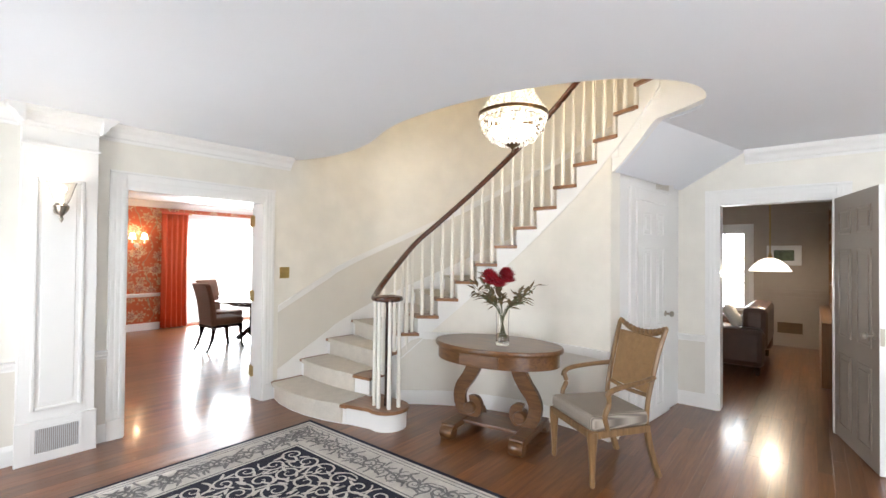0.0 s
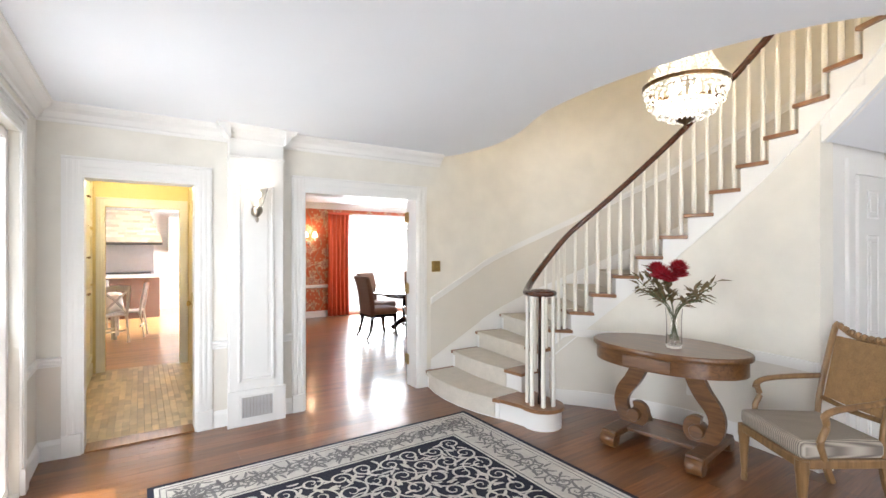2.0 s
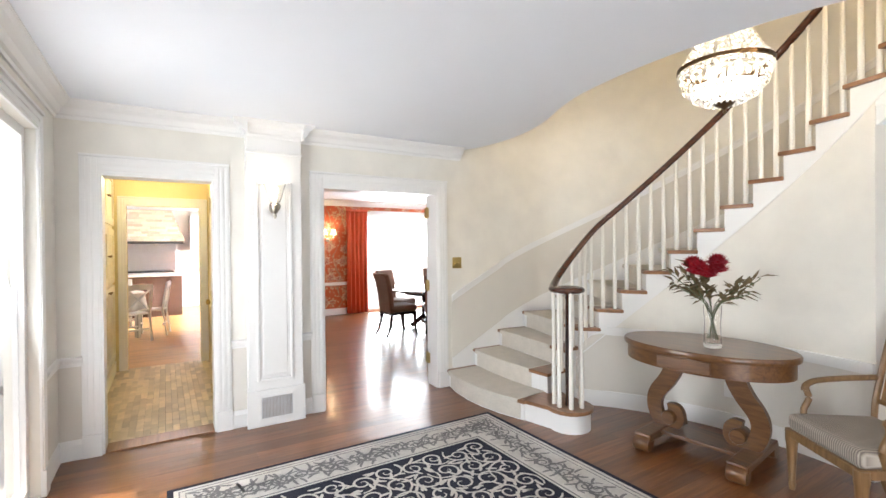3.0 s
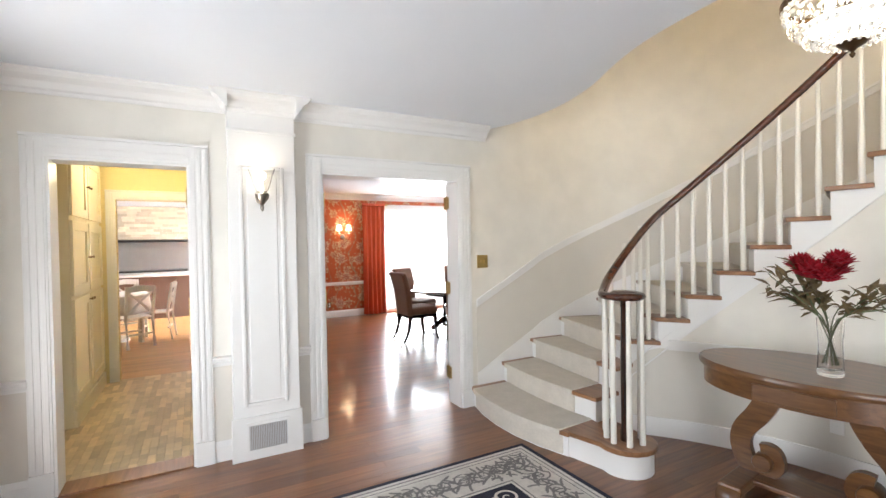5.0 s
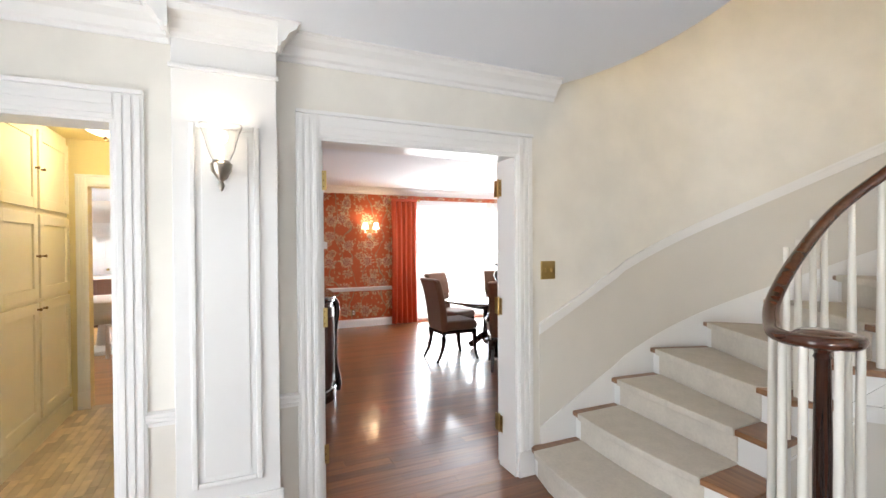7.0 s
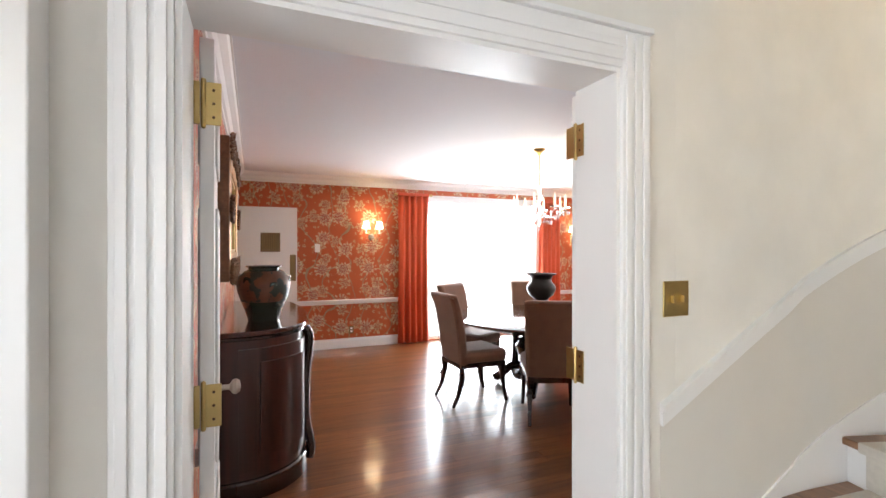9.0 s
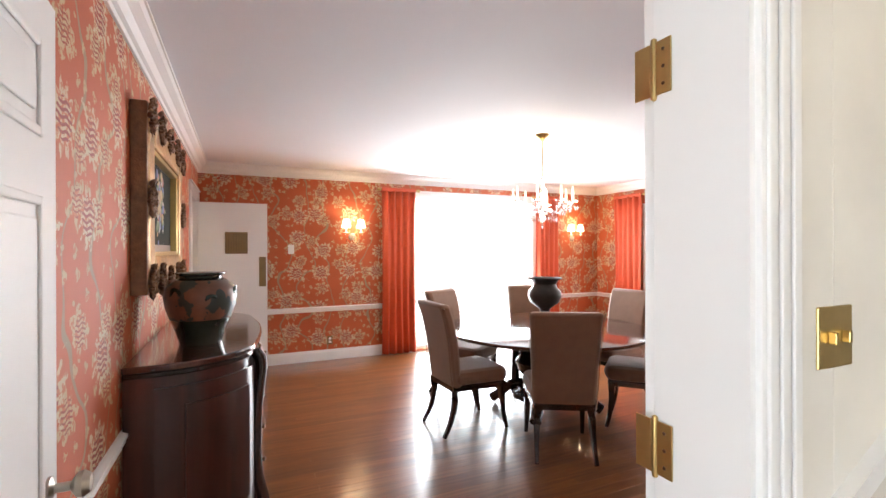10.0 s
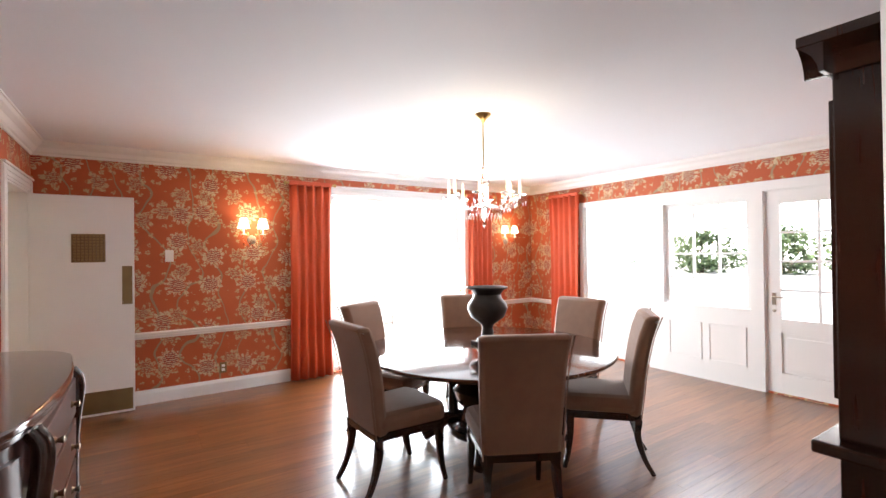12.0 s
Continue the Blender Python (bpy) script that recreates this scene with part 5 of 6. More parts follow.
def two_light(y):
    t = thing("wall_sconce", "two-light crystal wall sconce with small lit shades", "wall lamp", (FX, y, 1.64), 0, "sconces on the papered wall")
    part("backplate", B().lathe([(0, 0), (0.05, 0), (0.045, 0.012), (0.02, 0.02), (0, 0.02)], (0, 0, 0), 18, m=pose(0, 0, 0, 0, 90, 0)), M_PEWTER, t, smooth=True)
    for s in (-1, 1):
        part("arm", B().sweep(spline([(0.02, 0, 0), (0.07, s * 0.04, -0.04), (0.10, s * 0.10, -0.01), (0.10, s * 0.10, 0.06)], 5), 0.011, 0.011, 8), M_CRYSTAL, t, smooth=True)
        part("candle_sleeve", B().lathe([(0, 0.05), (0.03, 0.052), (0.03, 0.058), (0.009, 0.06), (0.009, 0.13), (0, 0.13)], (0.10, s * 0.10, 0), 12), M_TRIM, t, smooth=True)
        part("shade", B().lathe([(0.062, 0.12), (0.036, 0.23), (0.034, 0.23), (0.060, 0.12)], (0.10, s * 0.10, 0), 20), M_SHADE, t, "small lit fabric shade", smooth=True)
    dr = B()
    for j in range(7):
        octa(dr, (0.06, -0.09 + 0.03 * j, -0.05 - 0.03 * (j % 2)), 0.008, 0.026)
    part("prisms", dr, M_CRYSTAL, t)


two_light(3.05)
two_light(6.80)


# curtains and rods
def curtain(m, w, h, label, folds=5):
    t = new("curtain")
    t.matrix_world = m
    tagged(t, label, "curtain")
    b = B()
    n, k = folds * 12, 8
    vs, fs = [], []
    for j in range(k + 1):
        v = j / k
        for i in range(n + 1):
            u = i / n
            amp = 0.028 + 0.012 * math.sin(j * 0.9)
            vs.append((w * (u - 0.5) * (1 - 0.06 * math.sin(math.pi * v)), amp * math.sin(2 * math.pi * folds * u + 0.4 * math.sin(3 * v)) + 0.01 * math.sin(9 * u + 5 * v), h * v))
    for j in range(k):
        for i in range(n):
            o = j * (n + 1) + i
            fs.append((o, o + 1, o + n + 2, o + n + 1))
    b.add(vs, fs)
    pn = part("panel", b, M_CURTAIN, t, smooth=True)
    md = pn.modifiers.new("cloth", "SOLIDIFY")
    md.thickness = 0.004
    part("heading", B().box(-w / 2, -0.03, h - 0.015, w / 2, 0.03, h + 0.035), M_CURTAIN, t, "gathered heading", bevel=0.012)
    part("rod", B().lathe([(0, -w / 2 - 0.06), (0.02, -w / 2 - 0.055), (0.022, -w / 2 - 0.04), (0.012, -w / 2 - 0.02), (0.012, w / 2 + 0.02), (0.022, w / 2 + 0.04), (0.02, w / 2 + 0.055), (0, w / 2 + 0.06)], (0, 0, 0), 12, m=pose(0, 0, h + 0.01, 0, 90, 0)), M_BRASS, t, "brass curtain rod", smooth=True)
    return t


curtain(pose(FX + 0.10, 3.69, 0.015, 0, 0, 90), 0.50, 2.27, "coral silk curtain gathered beside the glazed opening", 5)
curtain(pose(FX + 0.10, 6.22, 0.015, 0, 0, 90), 0.46, 2.27, "coral silk curtain hanging between window and corner", 5)
curtain(pose(-9.25, RY - 0.09, 0.015, 0, 0, 180), 0.56, 2.27, "coral silk curtain beside the garden doors", 5)

# still-life painting
pf = thing("framed_painting", "dark flower still life in a carved gilt frame", "painting", (-7.02, LY, 1.71))
PW, PH = 0.66, 0.43
fb = B().box(-PW, 0, -PH, -PW + 0.16, 0.075, PH).box(PW - 0.16, 0, -PH, PW, 0.075, PH).box(-PW + 0.16, 0, PH - 0.16, PW - 0.16, 0.075, PH).box(-PW + 0.16, 0, -PH, PW - 0.16, 0.075, -PH + 0.16)
part("frame", fb, M_GOLD, pf, bevel=0.02)
sbk = B().box(-PW - 0.02, 0, -PH - 0.02, -PW, 0.07, PH + 0.02).box(PW, 0, -PH - 0.02, PW + 0.02, 0.07, PH + 0.02).box(-PW, 0, PH, PW, 0.07, PH + 0.02).box(-PW, 0, -PH - 0.02, PW, 0.07, -PH)
part("side_board", sbk, M_CARVED, pf, "deep brown wooden side of the frame", bevel=0.006)
inn = B().box(-PW + 0.15, 0.01, -PH + 0.15, -PW + 0.18, 0.06, PH - 0.15).box(PW - 0.18, 0.01, -PH + 0.15, PW - 0.15, 0.06, PH - 0.15).box(-PW + 0.18, 0.01, PH - 0.18, PW - 0.18, 0.06, PH - 0.15).box(-PW + 0.18, 0.01, -PH + 0.15, PW - 0.18, 0.06, -PH + 0.18)
part("slip", inn, M_BRASS, pf, "bright gilt inner slip", bevel=0.005)
rnd = random.Random(2)
for ex, ez in [(sx * PW * 0.93, sz * PH * 0.9) for sx in (-1, 1) for sz in (-1, 1)] + [(0, PH * 0.95), (0, -PH * 0.95), (-PW * 0.95, 0), (PW * 0.95, 0), (PW * 0.5, PH * 0.93), (-PW * 0.5, PH * 0.93), (PW * 0.5, -PH * 0.93), (-PW * 0.5, -PH * 0.93)]:
    orn = B()
    for j in range(16):
        a = j * 0.4 + rnd.uniform(-0.2, 0.2)
        rr = rnd.uniform(0.015, 0.08)
        q = Vector((ex + rr * math.cos(a), 0.078, ez + rr * math.sin(a)))
        leaf(orn, (ex, 0.07, ez), (math.cos(a), 0.25, math.sin(a)), 0.07 + rr * 0.4, 0.024)
        orn.sweep(spline([q, q + Vector((0.02 * math.cos(a + 1), 0.012, 0.02 * math.sin(a + 1))), q + Vector((0.035 * math.cos(a + 2), 0.004, 0.035 * math.sin(a + 2)))], 3), 0.022, 0.022, 6, taper=[1, 1.1, 1.1, 1, 0.8, 0.6, 0.4])
    part("ornament", orn, M_CARVED, pf, "carved leaf ornament")
M_CANVAS = material("painted_canvas_ground", (0.035, 0.036, 0.028), 0.75, var=0.5, scale=6)
M_CANVAS.node_tree.nodes["Principled BSDF"].inputs["Specular IOR Level"].default_value = 0.1
part("canvas", B().box(-PW + 0.17, 0.005, -PH + 0.17, PW - 0.17, 0.02, PH - 0.17), M_CANVAS, pf)
cols = [material("painted_bloom", c, 0.5, var=0.4, scale=40) for c in ((0.45, 0.40, 0.34), (0.30, 0.08, 0.06), (0.12, 0.15, 0.28), (0.14, 0.18, 0.07), (0.40, 0.26, 0.10))]
for mi, mt in enumerate(cols):
    fl = B()
    for j in range(22):
        x, z = rnd.gauss(0, 0.10), rnd.gauss(0.03, 0.085)
        r = rnd.uniform(0.012, 0.035)
        fl.lathe([(0, 0.0), (r, 0.0), (r * 0.8, 0.002), (0, 0.0025)], (0, 0, 0), 9, m=pose(max(-0.4, min(0.4, x)), 0.0195 + 0.0006 * mi, max(-0.2, min(0.2, z)), -90, 0, 0))
    tagged(part("painted_flowers", fl, mt, pf), kind="stuff")
part("painted_ledge", B().box(-PW + 0.18, 0.02, -PH + 0.18, PW - 0.18, 0.0215, -PH + 0.22), M_TAUPE, pf)

# bow-ended sideboard
sb = thing("sideboard", "dark mahogany bow-ended sideboard with drawers", "sideboard", (-6.98, LY + 0.01, 0))
SL, SD = 0.84, 0.52


def bow(g, n=10):
    """Plan with both ends rounded and the middle bowed slightly."""
    pts = [(-SL - g, 0.0)]
    for i in range(n + 1):
        a = radians(180 - 90 * i / n)
        pts.append((-SL + 0.36 + (0.36 + g) * math.cos(a), SD - 0.42 + (0.40 + g) * math.sin(a)))
    for i in range(1, 8):
        f = i / 8
        pts.append((-SL + 0.36 + (2 * SL - 0.72) * f, SD - 0.02 + g + 0.04 * math.sin(math.pi * f)))
    for i in range(n + 1):
        a = radians(90 - 90 * i / n)
        pts.append((SL - 0.36 + (0.36 + g) * math.cos(a), SD - 0.42 + (0.40 + g) * math.sin(a)))
    return pts + [(SL + g, 0.0)]


part("body", B().prism(bow(0.0), 0.10, 0.93), M_MAHOG, sb, smooth=True)
part("top", B().prism(bow(0.03), 0.955, 0.985), M_TABLE, sb, "polished dark top", smooth=True, bevel=0.008)
part("cornice", B().prism(bow(0.018), 0.93, 0.955), M_EBONY, sb, smooth=True, bevel=0.006)
part("plinth", B().prism(bow(0.03), 0.0, 0.12), M_EBONY, sb, smooth=True, bevel=0.012)
for s in (-1, 1):
    e = s * (SL - 0.36)
    pts = [(e + s * 0.375 * math.sin(a), SD - 0.42 + 0.415 * math.cos(a)) for a in [radians(8 + 8 * i) for i in range(11)]]
    inner_ = [(e + s * 0.355 * math.sin(a), SD - 0.42 + 0.395 * math.cos(a)) for a in [radians(8 + 8 * i) for i in range(11)]]
    dr = part("door", B().strip([(x, y, 0.17) for x, y in inner_], [(x, y, 0.17) for x, y in pts], [(x, y, 0.88) for x, y in pts], [(x, y, 0.88) for x, y in inner_]), M_MAHOG, sb, "curved end door", smooth=True)
    pp = pts[2:9]
    ip = [(x + (x - e) * 0.03, y + (y - SD + 0.42) * 0.03) for x, y in pp]
    part("panel", B().strip([(x, y, 0.25) for x, y in pp], [(x, y, 0.25) for x, y in ip], [(x, y, 0.80) for x, y in ip], [(x, y, 0.80) for x, y in pp]), M_MAHOG, dr, smooth=True)
    part("corner_scroll", B().sweep(spline([(s * 0.46, SD, 0.93), (s * 0.46, SD + 0.03, 0.85), (s * 0.46, SD + 0.005, 0.6), (s * 0.46, SD + 0.005, 0.3), (s * 0.46, SD + 0.04, 0.12), (s * 0.46, SD + 0.03, 0.03)], 5), 0.06, 0.05, 10, up=(1, 0, 0)), M_EBONY, sb, "carved scroll pilaster", smooth=True)
for i in range(4):
    z0 = 0.16 + i * 0.19
    d = part("drawer", B().box(-0.41, SD - 0.03, z0, 0.41, SD + 0.028, z0 + 0.17), M_MAHOG, sb, bevel=0.006)
    for x in (-0.24, 0.24):
        part("drawer_pull", B().lathe([(0, 0), (0.018, 0), (0.008, 0.01), (0.012, 0.022), (0.016, 0.028), (0, 0.034)], (0, 0, 0), 12, m=pose(x, SD + 0.028, z0 + 0.085, -90, 0, 0)), M_BRONZE, d, smooth=True)

M_JAR = material("dark_green_glaze", (0.028, 0.040, 0.030), 0.2, var=0.4, scale=10, coat=0.6)
M_RUST = material("rust_painted_band", (0.15, 0.062, 0.032), 0.4, var=0.6, scale=9, coat=0.1)
jn = M_RUST.node_tree
blot = jn.nodes.new("ShaderNodeTexNoise"); blot.inputs["Scale"].default_value = 13; blot.inputs["Detail"].default_value = 5
jn.links.new([x for x in jn.nodes if x.bl_idname == "ShaderNodeNewGeometry"][0].outputs["Position"], blot.inputs["Vector"])
jcol = mixc(jn, mth(jn, "GREATER_THAN", blot.outputs["Fac"], 0.53), (0.17, 0.068, 0.034), (0.025, 0.034, 0.028))
jn.links.new(jcol, [x for x in jn.nodes if x.bl_idname == "ShaderNodeHueSaturation"][0].inputs["Color"])
jar = thing("ceramic_jar", "dark glazed ceramic jar with rust painted band on the sideboard", "jar", (-6.58, 1.47, 0.985))
part("body", B().lathe([(0, 0), (0.10, 0), (0.105, 0.02), (0.12, 0.07), (0.145, 0.13)], (0, 0, 0), 36), M_JAR, jar, smooth=True)
part("shoulder", B().lathe([(0.145, 0.13), (0.165, 0.19), (0.172, 0.245), (0.16, 0.295), (0.12, 0.33)], (0, 0, 0), 36), M_RUST, jar, "rust band painted with dark branches", smooth=True)
part("neck", B().lathe([(0.12, 0.33), (0.098, 0.34), (0.10, 0.35), (0.118, 0.36), (0.118, 0.366), (0.095, 0.36), (0.085, 0.34), (0, 0.33)], (0, 0, 0), 32), M_JAR, jar, smooth=True)
for j in range(6):
    a0 = j * 1.05
    pts = [((0.170 - 0.25 * abs(f - 0.5) ** 2 * 0.3) * math.cos(a0 + 0.7 * f), (0.170 - 0.25 * abs(f - 0.5) ** 2 * 0.3) * math.sin(a0 + 0.7 * f), 0.20 + 0.09 * math.sin(3.1 * f) * (1 if j % 2 else 0.6)) for f in [i / 10 for i in range(11)]]
    part("painted_branch", B().sweep(pts, 0.012, 0.02, 6, taper=[0.4, 0.7, 1, 1.1, 1.2, 1.1, 1, 0.9, 0.7, 0.5, 0.3]), M_JAR, jar, smooth=True)

# service door standing open, with its vision panel and plates
M_OLDBRASS = material("dull_brass_plate", (0.22, 0.15, 0.07), 0.4, 0.8, var=0.15)
sd = thing("service_door", "white swing door with vision panel and brass plates standing open", "door", (-9.90, LY + 0.005, 0), 88)
part("leaf", B().box(0, -0.02, 0.008, 0.76, 0.02, 2.03), M_TRIM, sd, bevel=0.003)
part("vision_panel", B().box(0.29, -0.026, 1.42, 0.54, 0.026, 1.68), M_OLDBRASS, sd, "small glazed lattice panel", bevel=0.004)
lat = B()
for i in range(9):
    lat.box(0.30 + i * 0.028, -0.029, 1.43, 0.306 + i * 0.028, -0.026, 1.67).box(0.30, -0.0285, 1.43 + i * 0.027, 0.53, -0.026, 1.436 + i * 0.027)
part("lattice", lat, M_BRONZE, sd)
part("push_plate", B().box(0.665, -0.023, 1.02, 0.745, 0.023, 1.38), M_OLDBRASS, sd, bevel=0.002)
part("kick_plate", B().box(0.02, -0.023, 0.03, 0.745, 0.023, 0.23), M_OLDBRASS, sd, bevel=0.002)
jamb("door_jamb_service", "y", LY - 0.163, LY + 0.003, -9.90, -9.08, 2.05)
casing("door_casing_service", "y", LY, 1, -9.90, -9.08, 2.05, 0.10)
wall_plate("light_switch", "white light switch on the papered wall", pose(FX, 2.26, 1.47, 0, 0, 90), M_TRIM, 0.075, 0.12, "toggle")
wall_plate("wall_outlet", "brass outlet low on the papered wall", pose(FX, 2.75, 0.26, 0, 0, 90), M_OLDBRASS, 0.07, 0.115, "socket")

# china cabinet beside the entrance
cb = thing("china_cabinet", "tall dark china cabinet with a cornice beside the entrance", "cabinet", (WX - 0.014, 3.76, 0), 0)
part("lower_case", B().box(-0.54, 0.02, 0.06, 0, 1.4, 0.84), M_EBONY, cb, bevel=0.006)
part("waist_shelf", B().box(-0.60, -0.02, 0.84, 0, 1.44, 0.88), M_EBONY, cb, bevel=0.008)
part("upper_case", B().box(-0.545, 0.03, 0.88, 0, 1.39, 2.02), M_EBONY, cb, bevel=0.006)
cv = B().box(-0.55, 0.025, 2.0, 0, 1.395, 2.11)
COVE = ((0, 2.0), (0.012, 2.0), (0.016, 2.025), (0.03, 2.055), (0.055, 2.08), (0.068, 2.09), (0.068, 2.12), (0, 2.12))
moulding(cv, COVE, (-0.545, -0.035), (-0.545, 1.455), (-1, 0))
moulding(cv, COVE, (-0.61, 0.03), (0, 0.03), (0, -1))
part("cornice", cv, M_EBONY, cb, "coved cornice")
part("plinth", B().box(-0.56, 0.0, 0, 0, 1.42, 0.08), M_EBONY, cb, bevel=0.006)
for y0 in (0.06, 0.73):
    d = part("glazed_door", B().box(-0.563, y0, 1.0, -0.546, y0 + 0.05, 1.93).box(-0.563, y0 + 0.58, 1.0, -0.546, y0 + 0.63, 1.93).box(-0.563, y0 + 0.05, 1.0, -0.546, y0 + 0.58, 1.06).box(-0.563, y0 + 0.05, 1.87, -0.546, y0 + 0.58, 1.93), M_EBONY, cb, bevel=0.003)
    part("pane", B().box(-0.555, y0 + 0.05, 1.06, -0.551, y0 + 0.58, 1.87), M_GLASS, d)

# garden joinery: sliding glazing, French doors and a window unit
window_unit("window_4", "wide white-framed sliding glass door", pose(FX - 0.09, 3.97, 0.02, 0, 0, 90), 2.01, 2.18, 1, 1, 0.05, 0.05)
casing("window_casing_slider", "x", FX, 1, 3.97, 5.98, 2.2, 0.09, "white casing round the sliding glass door")


def garden_door(name, label, x, w, h, cols, rows):
    t = thing(name, label, "door", (x, RY + 0.03, 0))
    part("stile", B().box(0, -0.022, 0.02, 0.12, 0.022, h), M_TRIM, t, bevel=0.002)
    part("stile", B().box(w - 0.12, -0.022, 0.02, w, 0.022, h), M_TRIM, t, bevel=0.002)
    part("rail", B().box(0.12, -0.022, h - 0.13, w - 0.12, 0.022, h), M_TRIM, t)
    part("rail", B().box(0.12, -0.022, 0.62, w - 0.12, 0.022, 0.76), M_TRIM, t)
    part("rail", B().box(0.12, -0.022, 0.02, w - 0.12, 0.022, 0.22), M_TRIM, t)
    part("lower_panel", B().box(0.12, -0.008, 0.22, w - 0.12, 0.008, 0.62).box(0.16, -0.016, 0.26, w - 0.16, 0.016, 0.58), M_TRIM, t, bevel=0.004)
    iw, z0, ih = w - 0.24, 0.76, h - 0.13 - 0.76
    for i in range(1, cols):
        part("glazing_bar", B().box(0.12 + iw * i / cols - 0.011, -0.016, z0, 0.12 + iw * i / cols + 0.011, 0.016, h - 0.13), M_TRIM, t)
    for j in range(1, rows):
        part("glazing_bar", B().box(0.12, -0.0155, z0 + ih * j / rows - 0.011, w - 0.12, 0.0155, z0 + ih * j / rows + 0.011), M_TRIM, t)
    for i in range(cols):
        for j in range(rows):
            p = part("pane", B().box(0.12 + iw * i / cols, -0.002, z0 + ih * j / rows, 0.12 + iw * (i + 1) / cols, 0.002, z0 + ih * (j + 1) / rows), M_GLASS, t)
            p.visible_shadow = False
    part("lever_handle", B().box(0.045, -0.028, 0.90, 0.08, -0.022, 1.02).sweep([(0.062, -0.025, 0.98), (0.062, -0.06, 0.98), (0.09, -0.065, 0.98), (0.16, -0.062, 0.98)], 0.016, 0.016, 8), M_PEWTER, t, "satin nickel lever handle", smooth=True)
    part("keyhole_plate", B().lathe([(0, 0), (0.017, 0), (0.015, 0.005), (0, 0.006)], (0, 0, 0), 12, m=pose(0.062, -0.022, 0.84, 90, 0, 0)), M_PEWTER, t)


garden_door("garden_door", "white half-glazed garden door with a lever handle", -6.665, 0.87, 2.05, 2, 4)
garden_door("garden_door", "white half-glazed garden door beside the curtain", -8.93, 0.96, 2.09, 2, 4)
window_unit("window_5", "white multi-paned fixed window", pose(-7.75, RY + 0.05, 0.82), 0.95, 1.20, 3, 4, 0.05)
for lo_j, hi_j, top_j, nm in ((-8.95, -7.95, 2.10, "door_jamb_garden"), (-6.68, -5.78, 2.06, "door_jamb_garden_side")):
    jamb(nm, "y", RY - 0.004, RY + 0.204, lo_j, hi_j, top_j)
reveal = B().box(-7.75, RY - 0.004, 0.82, -7.742, RY + 0.204, 2.02).box(-6.808, RY - 0.004, 0.82, -6.80, RY + 0.204, 2.02).box(-7.742, RY - 0.004, 2.012, -6.808, RY + 0.204, 2.02).box(-7.742, RY - 0.03, 0.82, -6.808, RY + 0.204, 0.832)
structure("window_lining", reveal, M_TRIM, "white lining and sill of the garden window")
slide = B().box(FX - 0.204, 3.97, 0.02, FX + 0.004, 3.976, 2.2).box(FX - 0.204, 5.974, 0.02, FX + 0.004, 5.98, 2.2).box(FX - 0.204, 3.976, 2.194, FX + 0.004, 5.974, 2.2)
structure("window_lining_slider", slide, M_TRIM, "white lining of the sliding glass door")
# white panelling that frames the garden wall
pn = B().box(-7.95, RY - 0.02, 0, -7.75, RY - 0.002, 2.16).box(-7.75, RY - 0.02, 0, -6.80, RY - 0.002, 0.82).box(-7.75, RY - 0.02, 2.02, -6.80, RY - 0.002, 2.16).box(-6.80, RY - 0.02, 0, -6.68, RY - 0.002, 2.16).box(-6.68, RY - 0.02, 2.06, -5.78, RY - 0.002, 2.16).box(-5.78, RY - 0.02, 0, -5.66, RY - 0.002, 2.16).box(-9.02, RY - 0.02, 2.10, -7.95, RY - 0.002, 2.16).box(-9.02, RY - 0.02, 0, -8.95, RY - 0.002, 2.10)
structure("trim_garden_wall", pn, M_TRIM, "white panelling round the garden doors and window")
for x0, x1 in ((-7.70, -7.31), (-7.24, -6.85)):
    structure("trim_panel", B().box(x0, RY - 0.028, 0.22, x0 + 0.02, RY - 0.02, 0.64).box(x1 - 0.02, RY - 0.028, 0.22, x1, RY - 0.02, 0.64).box(x0 + 0.02, RY - 0.028, 0.22, x1 - 0.02, RY - 0.02, 0.24).box(x0 + 0.02, RY - 0.028, 0.62, x1 - 0.02, RY - 0.02, 0.64), M_TRIM, "white panel moulding")

# ---- pantry and kitchen ----
M_CAB = material("cream_cabinet_paint", (0.80, 0.745, 0.58), 0.4, var=0.03)
for i, (a, b_) in enumerate(((-6.30, -5.63), (-7.0, -6.31))):
    pc = thing("pantry_cabinet", "tall cream built-in pantry cabinet along the passage", "cabinet", (0, 0, 0), 0, "pantry cabinets")
    part("body", B().box(a, -0.80, 0.0, b_, -0.51, 2.43), M_CAB, pc)
    part("base_moulding", B().box(a, -0.51, 0.0, b_, -0.485, 0.14), M_CAB, pc, bevel=0.006)
    for z0, z1 in ((0.18, 1.06), (1.09, 1.72), (1.76, 2.36)):
        dr = part("door", B().box(a + 0.02, -0.51, z0, a + 0.09, -0.488, z1).box(b_ - 0.09, -0.51, z0, b_ - 0.02, -0.488, z1).box(a + 0.09, -0.51, z0, b_ - 0.09, -0.488, z0 + 0.08).box(a + 0.09, -0.51, z1 - 0.08, b_ - 0.09, -0.488, z1).box(a + 0.09, -0.512, z0 + 0.08, b_ - 0.09, -0.502, z1 - 0.08), M_CAB, pc, bevel=0.003)
        part("knob", B().lathe([(0, 0), (0.008, 0), (0.006, 0.012), (0.013, 0.02), (0.01, 0.028), (0, 0.03)], (0, 0, 0), 12, m=pose((a + 0.05) if i == 0 else (b_ - 0.05), -0.488, (z0 + z1) / 2 if z0 > 0.5 else z1 - 0.05, -90, 0, 0)), M_OLDBRASS, dr, smooth=True)
M_OPAL = glowing("lit_opal_glass", (1.0, 0.88, 0.62), 2.0)
